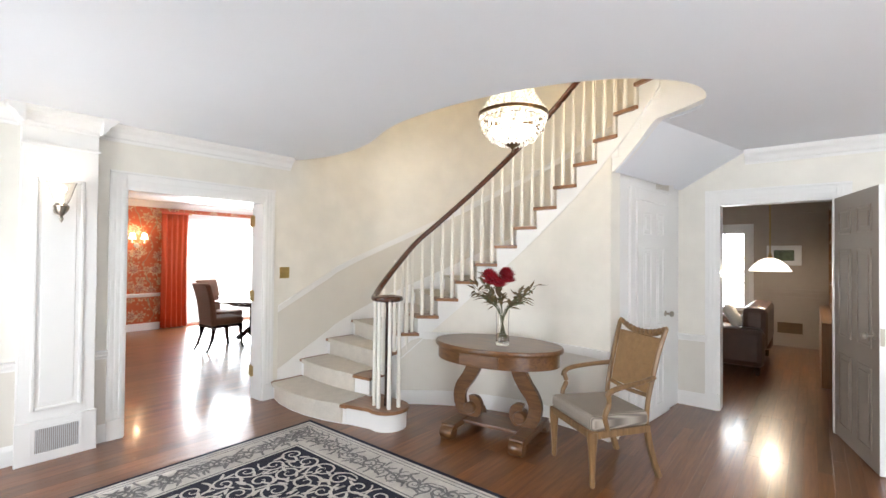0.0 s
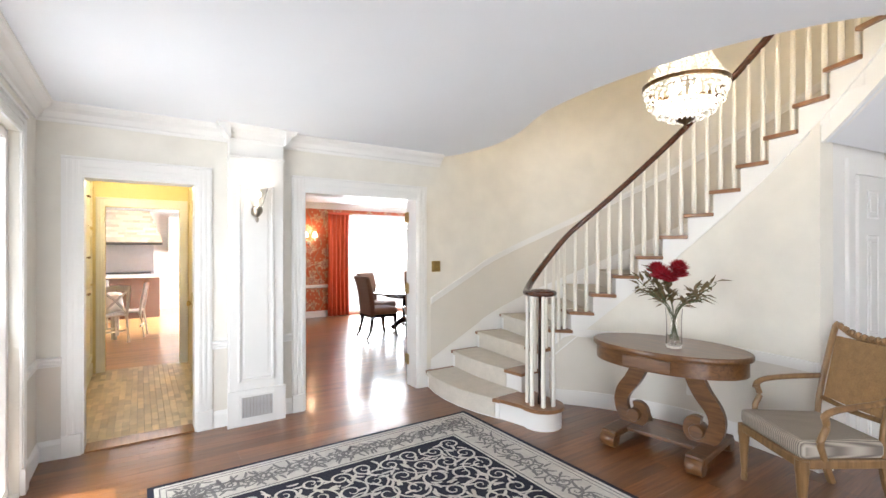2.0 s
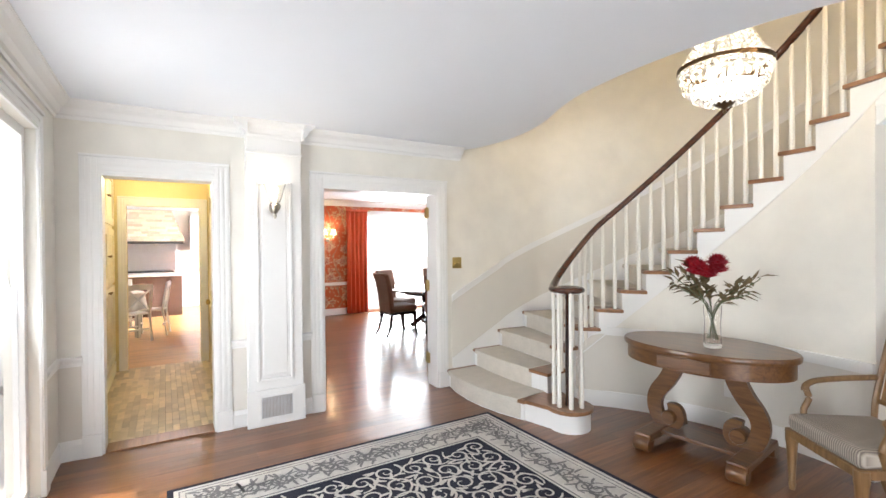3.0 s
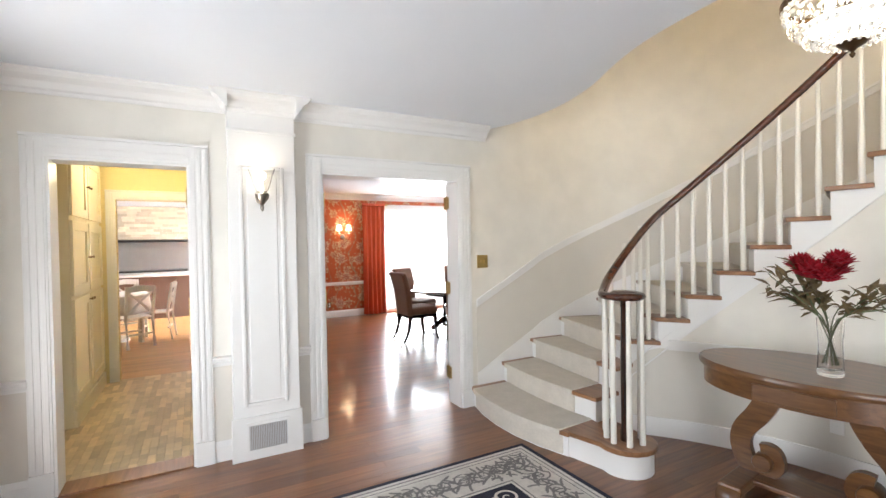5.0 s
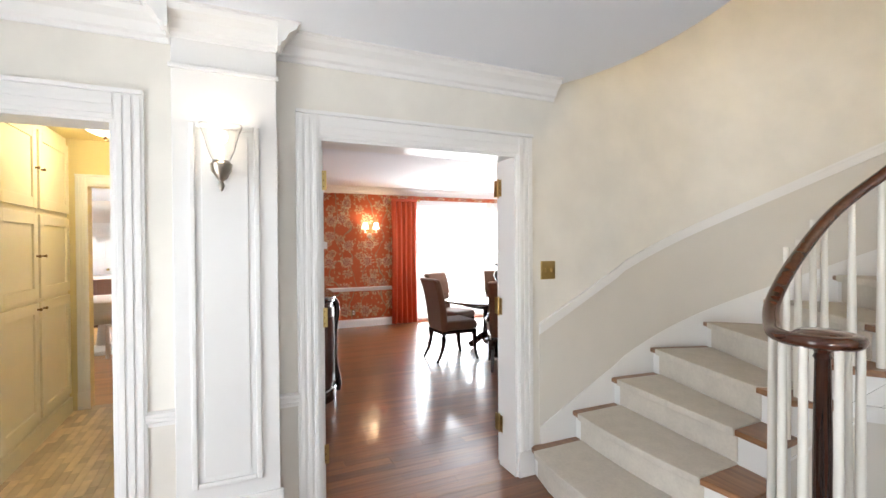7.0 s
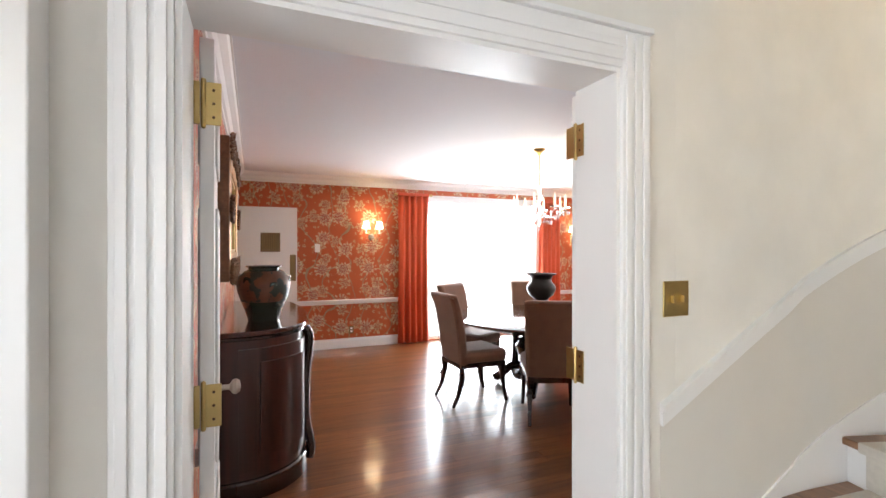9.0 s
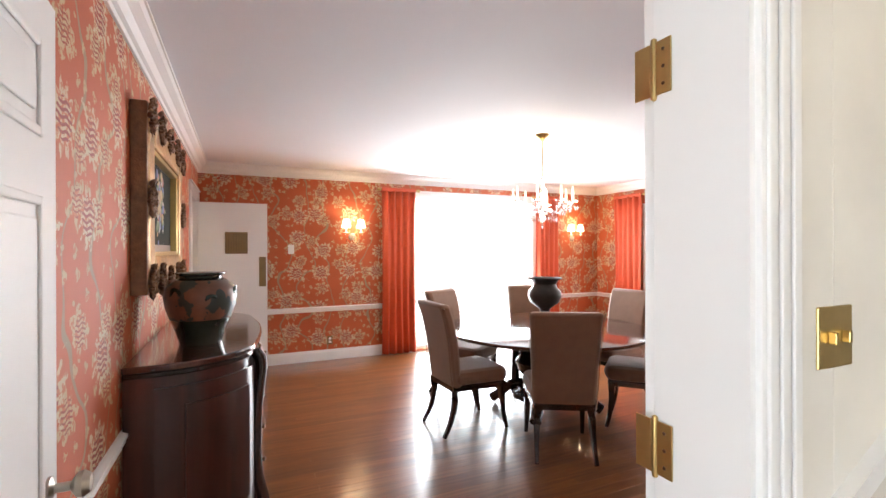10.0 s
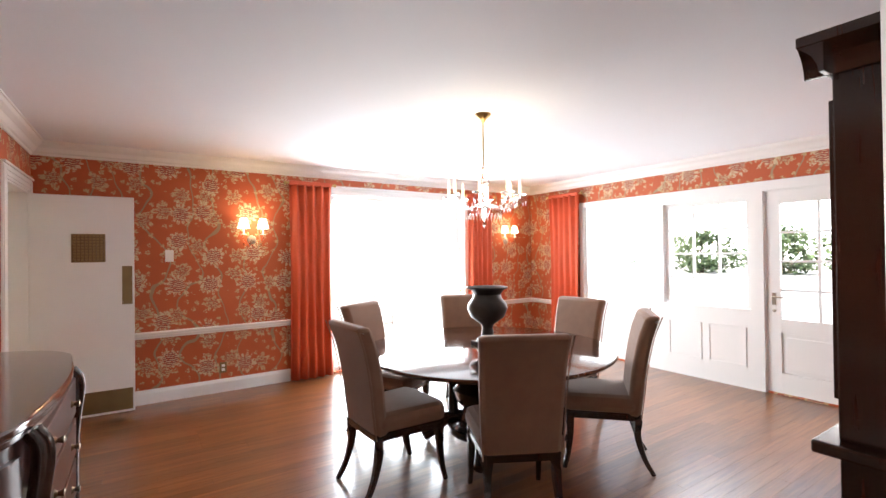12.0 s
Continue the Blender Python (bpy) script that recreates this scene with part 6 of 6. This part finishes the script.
cl_ = thing("ceiling_light", "flush opal bowl ceiling light in the passage", "ceiling lamp", (-6.3, -0.07, 2.44))
part("diffuser", B().lathe([(0, -0.10), (0.06, -0.095), (0.12, -0.07), (0.155, -0.03), (0.155, -0.02), (0.0, -0.02)], (0, 0, 0), 28), M_OPAL, cl_, smooth=True)
part("canopy", B().lathe([(0, -0.02), (0.13, -0.02), (0.12, 0), (0, 0)], (0, 0, 0), 24), M_BRONZE, cl_, smooth=True)
part("finial", B().lathe([(0, -0.14), (0.012, -0.13), (0.016, -0.115), (0.006, -0.105), (0.02, -0.096), (0, -0.095)], (0, 0, 0), 12), M_BRONZE, cl_, smooth=True)
M_TABLECLOTH = material("cream_linen", (0.72, 0.66, 0.58), 0.85, var=0.04, bump=0.2, bscale=200)
M_WHITECH = material("white_chair_paint", (0.80, 0.77, 0.72), 0.4, var=0.03)
KX, KY = -9.75, -0.85
kt = thing("kitchen_table", "round kitchen table on a turned pedestal", "table", (KX, KY, 0))
part("tabletop", B().lathe([(0, 0.71), (0.55, 0.71), (0.55, 0.74), (0, 0.74)], (0, 0, 0), 36), M_WHITECH, kt, smooth=True)
part("pedestal", B().lathe([(0, 0), (0.30, 0), (0.28, 0.05), (0.10, 0.10), (0.07, 0.4), (0.12, 0.68), (0.2, 0.71), (0, 0.71)], (0, 0, 0), 20), M_WHITECH, kt, smooth=True)
tcl = B()
n = 72
vs = [(0, 0, 0.748)]
for r, z, w_ in ((0.56, 0.748, 0), (0.575, 0.735, 0.0), (0.585, 0.60, 0.012), (0.60, 0.46, 0.03)):
    vs += [((r + w_ * math.cos(9 * 2 * math.pi * i / n)) * math.cos(2 * math.pi * i / n), (r + w_ * math.cos(9 * 2 * math.pi * i / n)) * math.sin(2 * math.pi * i / n), z) for i in range(n)]
fs = [(0, 1 + i, 1 + (i + 1) % n) for i in range(n)] + [(1 + k * n + i, 1 + (k + 1) * n + i, 1 + (k + 1) * n + (i + 1) % n, 1 + k * n + (i + 1) % n) for k in range(3) for i in range(n)]
cloth = part("tablecloth", B().add(vs, fs), M_TABLECLOTH, None, smooth=True)
cloth.location = (KX, KY, 0)
cloth.modifiers.new("cloth", "SOLIDIFY").thickness = 0.004
tagged(cloth, "cream linen tablecloth hanging from the kitchen table", "tablecloth")


def cross_chair(m):
    t = new("kitchen_chair")
    t.matrix_world = m
    tagged(t, "white painted cross-back kitchen chair", "chair", "kitchen chairs")
    part("seat", B().prism([(-0.19, 0), (0.19, 0), (0.22, 0.42), (-0.22, 0.42)], 0.43, 0.455), M_WHITECH, t, bevel=0.008)
    for s in (-1, 1):
        part("leg", B().box(s * 0.20 - 0.02, 0.37, 0, s * 0.20 + 0.02, 0.41, 0.43), M_WHITECH, t, bevel=0.004)
        part("back_leg", B().sweep([(s * 0.18, -0.05, 0), (s * 0.18, 0.01, 0.43), (s * 0.185, -0.06, 0.90)], 0.04, 0.035, 4, False), M_WHITECH, t, bevel=0.004)
        part("cross_slat", B().sweep(spline([(-s * 0.165, 0.0, 0.50), (0, -0.03, 0.68), (s * 0.165, -0.045, 0.83)], 4), 0.03, 0.014, 4, False, up=(0, 1, 0)), M_WHITECH, t)
    part("top_rail", B().sweep([(-0.20, -0.055, 0.87), (0, -0.075, 0.885), (0.20, -0.055, 0.87)], 0.022, 0.09, 4, False), M_WHITECH, t, bevel=0.005)
    part("stretcher", B().box(-0.17, 0.0, 0.18, 0.17, 0.02, 0.21), M_WHITECH, t)
    part("stretcher", B().box(-0.19, 0.38, 0.18, 0.19, 0.40, 0.21), M_WHITECH, t)
    return t


kc = cross_chair(pose(-8.98, -0.35, 0, 0, 0, 118))
copy_thing(kc, pose(-9.60, 0.02, 0, 0, 0, 172))
copy_thing(kc, pose(-10.65, -0.70, 0, 0, 0, -80))
M_ISLAND = material("brown_island_paint", (0.15, 0.085, 0.062), 0.5, var=0.08)
M_STONE = material("ledge_stone", (0.52, 0.43, 0.31), 0.8, var=0.2, scale=6, bump=0.6, bscale=30, random_amount=0.25)
M_STEEL = material("brushed_steel", (0.52, 0.51, 0.50), 0.35, 0.9, var=0.06)
M_COUNTER = material("pale_stone_counter", (0.80, 0.74, 0.70), 0.25, var=0.05)
isl = thing("kitchen_island", "brown panelled kitchen island with a pale stone top", "kitchen island", (-12.5, -0.75, 0))
part("body", B().box(-0.40, -1.1, 0.0, 0.40, 1.1, 0.88), M_ISLAND, isl)
for i in range(18):
    part("board", B().box(0.40, -1.09 + i * 0.121, 0.08, 0.408, -0.972 + i * 0.121, 0.87), M_ISLAND, isl)
part("countertop", B().box(-0.46, -1.16, 0.88, 0.50, 1.16, 0.92), M_COUNTER, isl, bevel=0.005)
rg = thing("range_cooker", "stainless steel range with a tall steel splashback", "cooker", (-14.0, -0.5, 0))
part("body", B().box(-0.34, -0.75, 0, 0.3, 0.75, 0.90), M_STEEL, rg, bevel=0.006)
part("splashback", B().box(-0.345, -0.78, 0.92, -0.32, 0.78, 1.62), M_STEEL, rg)
part("shelf", B().box(-0.32, -0.78, 1.42, -0.12, 0.78, 1.45), M_STEEL, rg)
part("hob", B().box(-0.30, -0.72, 0.90, 0.26, 0.72, 0.93), M_PATINA, rg)
for i in range(7):
    part("knob", B().lathe([(0, 0), (0.025, 0), (0.022, 0.03), (0, 0.032)], (0, 0, 0), 10, m=pose(0.3, -0.6 + i * 0.2, 0.82, 0, 90, 0)), M_PATINA, rg)
hood = thing("range_hood", "ledge-stone range hood over the cooker", "range hood", (-14.35, -0.5, 0))
rnd = random.Random(8)
stones = 0
for r in range(13):
    z0 = 1.68 + r * 0.062
    wd = 0.98 - 0.30 * (r / 13)
    dp = 0.62 - 0.34 * (r / 13)
    y = -wd
    while y < wd - 0.05:
        ln = min(rnd.uniform(0.14, 0.32), wd - y)
        part("stone", B().box(0, y, z0, dp + rnd.uniform(-0.012, 0.012), y + ln - 0.004, z0 + 0.058), M_STONE, hood)
        y += ln
part("soffit", B().box(0, -0.96, 1.62, 0.60, 0.96, 1.68), M_PATINA, hood)
kdoor = panel_door("kitchen_door", "white panelled door in the kitchen wall", 0.75, 2.0, M_TRIM, pose(-14.33, -2.45, 0, 0, 0, 90))
cb_ = thing("kitchen_cabinet", "white kitchen base cabinet with a pale counter", "cabinet", (-14.0, 1.0, 0))
part("body", B().box(-0.34, -0.70, 0, 0.26, 1.7, 0.88), M_TRIM, cb_)
part("countertop", B().box(-0.345, -0.70, 0.88, 0.30, 1.7, 0.92), M_COUNTER, cb_)
for i in range(4):
    part("door", B().box(0.26, -0.67 + i * 0.59, 0.12, 0.28, -0.11 + i * 0.59, 0.84), M_TRIM, cb_, bevel=0.004)
ub = thing("wall_cabinet", "white kitchen wall cabinet beside the hood", "cabinet", (-14.35, 0.6, 1.45))
part("body", B().box(0, 0, 0, 0.34, 1.9, 0.9), M_TRIM, ub)
for i in range(4):
    part("door", B().box(0.34, 0.01 + i * 0.475, 0.01, 0.36, 0.465 + i * 0.475, 0.89), M_TRIM, ub, bevel=0.004)
window_unit("window_6", "white kitchen window", pose(-12.2, 2.88, 0.9), 1.8, 1.3, 3, 2)

# ---- library ----
M_LEATHER = material("dark_brown_leather", (0.055, 0.022, 0.013), 0.35, var=0.25, scale=14, bump=0.25, bscale=90, coat=0.15)
M_CUSH = material("cream_cushion", (0.55, 0.50, 0.44), 0.9, var=0.08, bump=0.2)
sf = thing("sofa", "dark brown leather sofa with cream cushions", "sofa", (-0.95, 7.6, 0), 0)
part("base", B().box(-0.75, -0.45, 0.10, 0.40, 0.9, 0.36), M_LEATHER, sf, bevel=0.04)
part("backrest", B().box(0.22, -0.45, 0.30, 0.50, 0.9, 0.86), M_LEATHER, sf, bevel=0.07)
part("arm", B().box(-0.78, -0.62, 0.10, 0.48, -0.40, 0.60), M_LEATHER, sf, "rolled front arm", bevel=0.08)
part("arm", B().box(-0.78, 0.86, 0.10, 0.48, 1.08, 0.60), M_LEATHER, sf, bevel=0.08)
for y0 in (-0.39, 0.24):
    part("seat_cushion", B().box(-0.74, y0, 0.34, 0.22, y0 + 0.62, 0.48), M_LEATHER, sf, bevel=0.05)
for x_, y_ in ((-0.68, -0.55), (0.40, -0.55), (-0.68, 1.0), (0.40, 1.0)):
    part("foot", B().lathe([(0.025, 0), (0.035, 0.10)], (x_, y_, 0), 10), M_EBONY, sf)
cu = thing("cushion", "cream cushion leaning on the leather sofa", "cushion", (-0.86, 7.45, 0.70), 0)
part("cover", B().lathe([(0, -0.08), (0.18, -0.06), (0.25, 0), (0.18, 0.06), (0, 0.08)], (0, 0, 0), 4, m=pose(0, 0, 0, 0, 60, 0) @ pose(0, 0, 0, 0, 0, 45)), M_CUSH, cu, bevel=0.03, smooth=True)
M_PEND = glowing("lit_white_glass", (1.0, 0.93, 0.82), 1.3)
pl = thing("pendant_lamp", "brass pendant lamp with a white glass shade", "pendant lamp", (-0.46, 7.8, 0))
part("shade", B().lathe([(0.05, 1.50), (0.12, 1.47), (0.20, 1.40), (0.25, 1.32), (0.24, 1.32), (0.19, 1.385), (0.11, 1.455), (0.05, 1.48)], (0, 0, 0), 28), M_PEND, pl, "white glass shade", smooth=True)
part("stem", B().lathe([(0.0, 1.50), (0.03, 1.51), (0.02, 1.55), (0.008, 1.58), (0.008, 2.30), (0.04, 2.33), (0.02, 2.36), (0.006, 2.40), (0.006, 2.46), (0.06, 2.48), (0.06, 2.5)], (0, 0, 0), 14), M_BRASS, pl, smooth=True)
window_unit("window_7", "white-framed library window", pose(-1.6, 9.8, 0.55), 0.70, 1.45, 2, 3)
casing("window_casing_library", "y", 9.75, -1, -1.6, -0.90, 2.0, 0.09, "pale window casing")
pp = B()
for x0, x1, z0, z1 in ((-0.72, 0.40, 0.95, 2.3), (-0.72, 0.40, 0.2, 0.85), (-0.72, 0.40, 0.88, 0.92)):
    pp.box(x0, 9.73, z0, x0 + 0.04, 9.75, z1).box(x1 - 0.04, 9.73, z0, x1, 9.75, z1).box(x0 + 0.04, 9.73, z0, x1 - 0.04, 9.75, z0 + 0.03).box(x0 + 0.04, 9.73, z1 - 0.03, x1 - 0.04, 9.75, z1)
structure("trim_library", pp, M_PANEL, "taupe wall panel mouldings")
pic = thing("framed_picture", "small landscape picture in a white mat", "picture", (-0.38, 9.73, 1.55))
part("frame", B().box(-0.24, -0.02, -0.17, 0.24, 0, 0.17), M_TRIM, pic, bevel=0.004)
part("print", B().box(-0.14, -0.024, -0.09, 0.14, -0.021, 0.09), material("green_landscape_print", (0.10, 0.14, 0.08), 0.5, var=0.5, scale=20), pic)
M_SHELF = wood("oak_shelf", (0.22, 0.11, 0.05), (0.33, 0.18, 0.085), "z", 0.4, 0.1)
bk = thing("bookcase", "oak bookcase with open shelves over drawers, half full", "bookcase", (0.50, 6.9, 0))
part("side", B().box(-0.30, 0, 0, 0, 0.03, 2.3), M_SHELF, bk)
part("side", B().box(-0.30, 2.6, 0, 0, 2.63, 2.3), M_SHELF, bk)
part("divider", B().box(-0.30, 1.3, 0, 0, 1.33, 2.3), M_SHELF, bk)
part("back", B().box(-0.02, 0.03, 0, 0, 2.6, 2.3), M_SHELF, bk)
part("lower_case", B().box(-0.42, 0, 0, -0.30, 2.63, 0.75), M_SHELF, bk)
for z in (0.76, 1.1, 1.42, 1.74, 2.06, 2.27):
    part("shelf", B().box(-0.29, 0.03, z, -0.02, 2.6, z + 0.025), M_SHELF, bk)
rnd = random.Random(6)
bcols = [material("book_cover", c, 0.6) for c in ((0.30, 0.04, 0.03), (0.05, 0.07, 0.16), (0.55, 0.50, 0.42), (0.08, 0.12, 0.07), (0.6, 0.6, 0.6))]
for z in (0.785, 1.125, 1.445):
    y = 0.2
    while y < 2.3:
        if rnd.random() < 0.35:
            y += rnd.uniform(0.2, 0.5)
            continue
        w_, h_ = rnd.uniform(0.02, 0.045), rnd.uniform(0.2, 0.27)
        if not 1.25 < y < 1.36:
            bo = part("book", B().box(-0.26, y, z, -0.06, y + w_, z + h_), rnd.choice(bcols), None)
            bo.location = (0.50, 6.9, 0)
            tagged(bo, "upright book on the oak bookcase", "book", "books on the bookcase")
        y += w_ + 0.003
fv = thing("floor_vent", "dark wall vent low in the panelling", "vent", (-0.30, 9.715, 0.32))
part("frame", B().box(-0.17, 0, -0.09, 0.17, 0.01, 0.09), M_BRONZE, fv)

# ---- garden ----
M_LEAF = material("garden_foliage", (0.18, 0.25, 0.12), 0.8, var=0.4, scale=4, random_amount=0.35)
M_BARK = material("bark", (0.10, 0.075, 0.055), 0.9, var=0.3, scale=10, bump=0.6)
rnd = random.Random(21)


def tree(x, y, h, r):
    t = thing("garden_tree", "leafy green garden tree in sunlight", "tree", (x, y, -0.12), 0, "garden trees")
    part("trunk", B().sweep(spline([(0, 0, 0), (0.08, 0.03, h * 0.25), (-0.05, 0.05, h * 0.5), (0.05, 0, h * 0.8)], 4), 0.26, 0.26, 9, taper=[1.2, 1.1, 1, 0.95, 0.9, 0.85, 0.8, 0.7, 0.6, 0.5, 0.4, 0.3, 0.2]), M_BARK, t, smooth=True)
    for i in range(5):
        a = i * 1.3
        part("limb", B().sweep(spline([(0, 0, h * (0.35 + 0.07 * i)), (0.4 * r * math.cos(a), 0.4 * r * math.sin(a), h * (0.5 + 0.06 * i)), (0.75 * r * math.cos(a), 0.75 * r * math.sin(a), h * (0.58 + 0.06 * i))], 3), 0.09, 0.09, 6, taper=[1, 0.9, 0.8, 0.65, 0.5, 0.35, 0.2]), M_BARK, t)
    cr = B()
    for i in range(70):
        a, e = rnd.uniform(0, 6.28), rnd.uniform(-1.1, 1.5)
        q = Vector((r * rnd.uniform(0.3, 1) * math.cos(a) * math.cos(e), r * rnd.uniform(0.3, 1) * math.sin(a) * math.cos(e), h * 0.50 + h * 0.46 * math.sin(e)))
        for j in range(16):
            o = q + Vector((rnd.gauss(0, 0.28), rnd.gauss(0, 0.28), rnd.gauss(0, 0.22)))
            leaf(cr, o, (rnd.uniform(-1, 1), rnd.uniform(-1, 1), rnd.uniform(-1, 0.6)), 0.36, 0.13)
    tagged(part("crown", cr, M_LEAF, t), kind="stuff")


for x, y, h, r in ((-11.5, 33, 2.8, 2.4), (-16.5, 35, 3.0, 2.8), (-20.8, 34, 2.6, 2.4), (-25, 36, 3.2, 3.0), (-8.2, 36, 5.2, 2.6), (-30.5, 38, 3.2, 3.0)):
    tree(x, y, h, r)
hb = B()
for i in range(1500):
    p = (-44 + 50 * rnd.random(), 44 + rnd.uniform(-0.5, 0.5), rnd.uniform(-0.1, 0.7) + 0.3 * math.sin(i))
    leaf(hb, p, (rnd.uniform(-1, 1), rnd.uniform(-1, 1), rnd.uniform(-0.2, 1)), 0.35, 0.12)
tagged(part("hedge", hb, M_LEAF), "clipped green hedge at the garden edge", "hedge", "", "stuff")
M_PATIO = material("white_metal_paint", (0.62, 0.58, 0.54), 0.4, var=0.05)
pch = thing("patio_chair", "slender metal patio armchair outside the glass door", "patio chair", (-11.6, 5.25, -0.12), -75)
part("seat", B().box(-0.24, -0.22, 0.42, 0.24, 0.24, 0.45), M_PATIO, pch, bevel=0.01)
for s in (-1, 1):
    part("leg", B().sweep([(s * 0.23, -0.2, 0), (s * 0.22, -0.2, 0.42)], 0.025, 0.025, 6), M_PATIO, pch)
    part("leg", B().sweep([(s * 0.23, 0.24, 0), (s * 0.22, 0.22, 0.45), (s * 0.23, 0.30, 1.0)], 0.025, 0.025, 6), M_PATIO, pch)
    part("arm", B().sweep([(s * 0.22, 0.24, 0.66), (s * 0.26, -0.1, 0.66), (s * 0.24, -0.2, 0.43)], 0.03, 0.02, 6), M_PATIO, pch)
part("back_frame", B().sweep(spline([(-0.23, 0.30, 0.98), (0, 0.31, 1.04), (0.23, 0.30, 0.98)], 4), 0.025, 0.025, 6), M_PATIO, pch)
for i in range(5):
    part("back_slat", B().sweep([(-0.22, 0.255 + 0.01 * i, 0.55 + 0.09 * i), (0.22, 0.255 + 0.01 * i, 0.55 + 0.09 * i)], 0.014, 0.014, 6), M_PATIO, pch)

# ---- floor strips ----
def strips(x0, x1, y0, y1, w, seed):
    rnd = random.Random(seed)
    rows = []
    x = x0
    while x < x1 - 0.01:
        y = y0 - rnd.choice((0.0, 0.3, 0.6, 0.9))
        while y < y1 - 0.01:
            ln = rnd.choice((0.9, 1.2, 1.5, 1.8))
            a, b = max(y, y0), min(y + ln, y1)
            if b - a > 0.02:
                rows.append((x, a, min(w, x1 - x), b - a))
            y += ln
        x += w
    return rows


def lay_floor(name, label, rows, near, mat):
    rest, near_rows = B(), []
    for r in rows:
        if near(r) and len(near_rows) < 290:
            near_rows.append(r)
        else:
            x, y, w, l = r
            rest.box(x + 0.0005, y + 0.0005, -0.012, x + w - 0.0005, y + l - 0.0005, 0.0)
    ob = structure(name, rest, mat, label)
    cache = {}
    for x, y, w, l in near_rows:
        key = (round(w, 3), round(l, 3))
        if key not in cache:
            cache[key] = mesh_of("plank", B().box(0.0005, 0.0005, -0.012, w - 0.0005, l - 0.0005, 0.0), mat)
        o = new("plank", cache[key])
        o.parent = ob
        o.location = (x, y, 0)


lay_floor("floor_hall", "polished red-brown oak strip floor", strips(-4.372, 3.3, -0.62, 5.3, 0.083, 3), lambda r: -4.6 < r[0] < -0.6 and r[1] < 3.4, M_OAK)
lay_floor("floor_dining", "polished red-brown oak strip floor of the dining room", strips(FX, -4.372, LY, RY, 0.083, 5), lambda r: r[0] > -8.6 and r[1] < 5.6, M_OAK)
lay_floor("floor_library", "dark oak strip floor of the library", strips(-3.2, 0.95, 5.3, 9.75, 0.083, 7), lambda r: False, M_OAK)
M_OAK_LIGHT = wood("kitchen_oak", (0.46, 0.24, 0.08), (0.58, 0.33, 0.125), "y", 0.3, 0.2, 0.15)
lay_floor("floor_kitchen", "honey oak strip floor of the kitchen", strips(-14.35, -10.23, -3.2, 2.8, 0.083, 9) + strips(-10.23, -7.12, -3.2, 1.03, 0.083, 10), lambda r: False, M_OAK_LIGHT)


# mosaic-like vinyl of the passage: small mixed bricks
M_VINYL = material("mottled_brick_tile", (0.58, 0.47, 0.32), 0.45, var=0.2, scale=12, bump=0.15, random_amount=0.24)
rnd = random.Random(13)
tiles = B()
near_tiles = []
y = -0.66
row = 0
while y < 0.51:
    x = -7.12 - 0.05 * (row % 3)
    while x < -4.38:
        ln = rnd.choice((0.10, 0.15, 0.20))
        a, b_ = max(x, -7.11), min(x + ln, -4.375)
        lim = (-0.37, 0.37) if a > -4.56 else (-9, 9)
        if b_ - a > 0.02 and lim[0] < y and y + 0.05 < lim[1]:
            near_tiles.append((a, y, b_ - a))
        x += ln
    y += 0.052
    row += 1
for i, (a, y, l) in enumerate(near_tiles):
    tiles.box(a + 0.001, y + 0.001, -0.012, a + l - 0.001, y + 0.051, 0.003)
structure("floor_pantry", tiles, M_VINYL, "mottled tan brick-pattern floor of the passage")
structure("door_threshold", B().box(-4.55, -0.356, 0.0, -4.36, 0.356, 0.012), M_TREAD, "worn wooden threshold", False, 0.004)
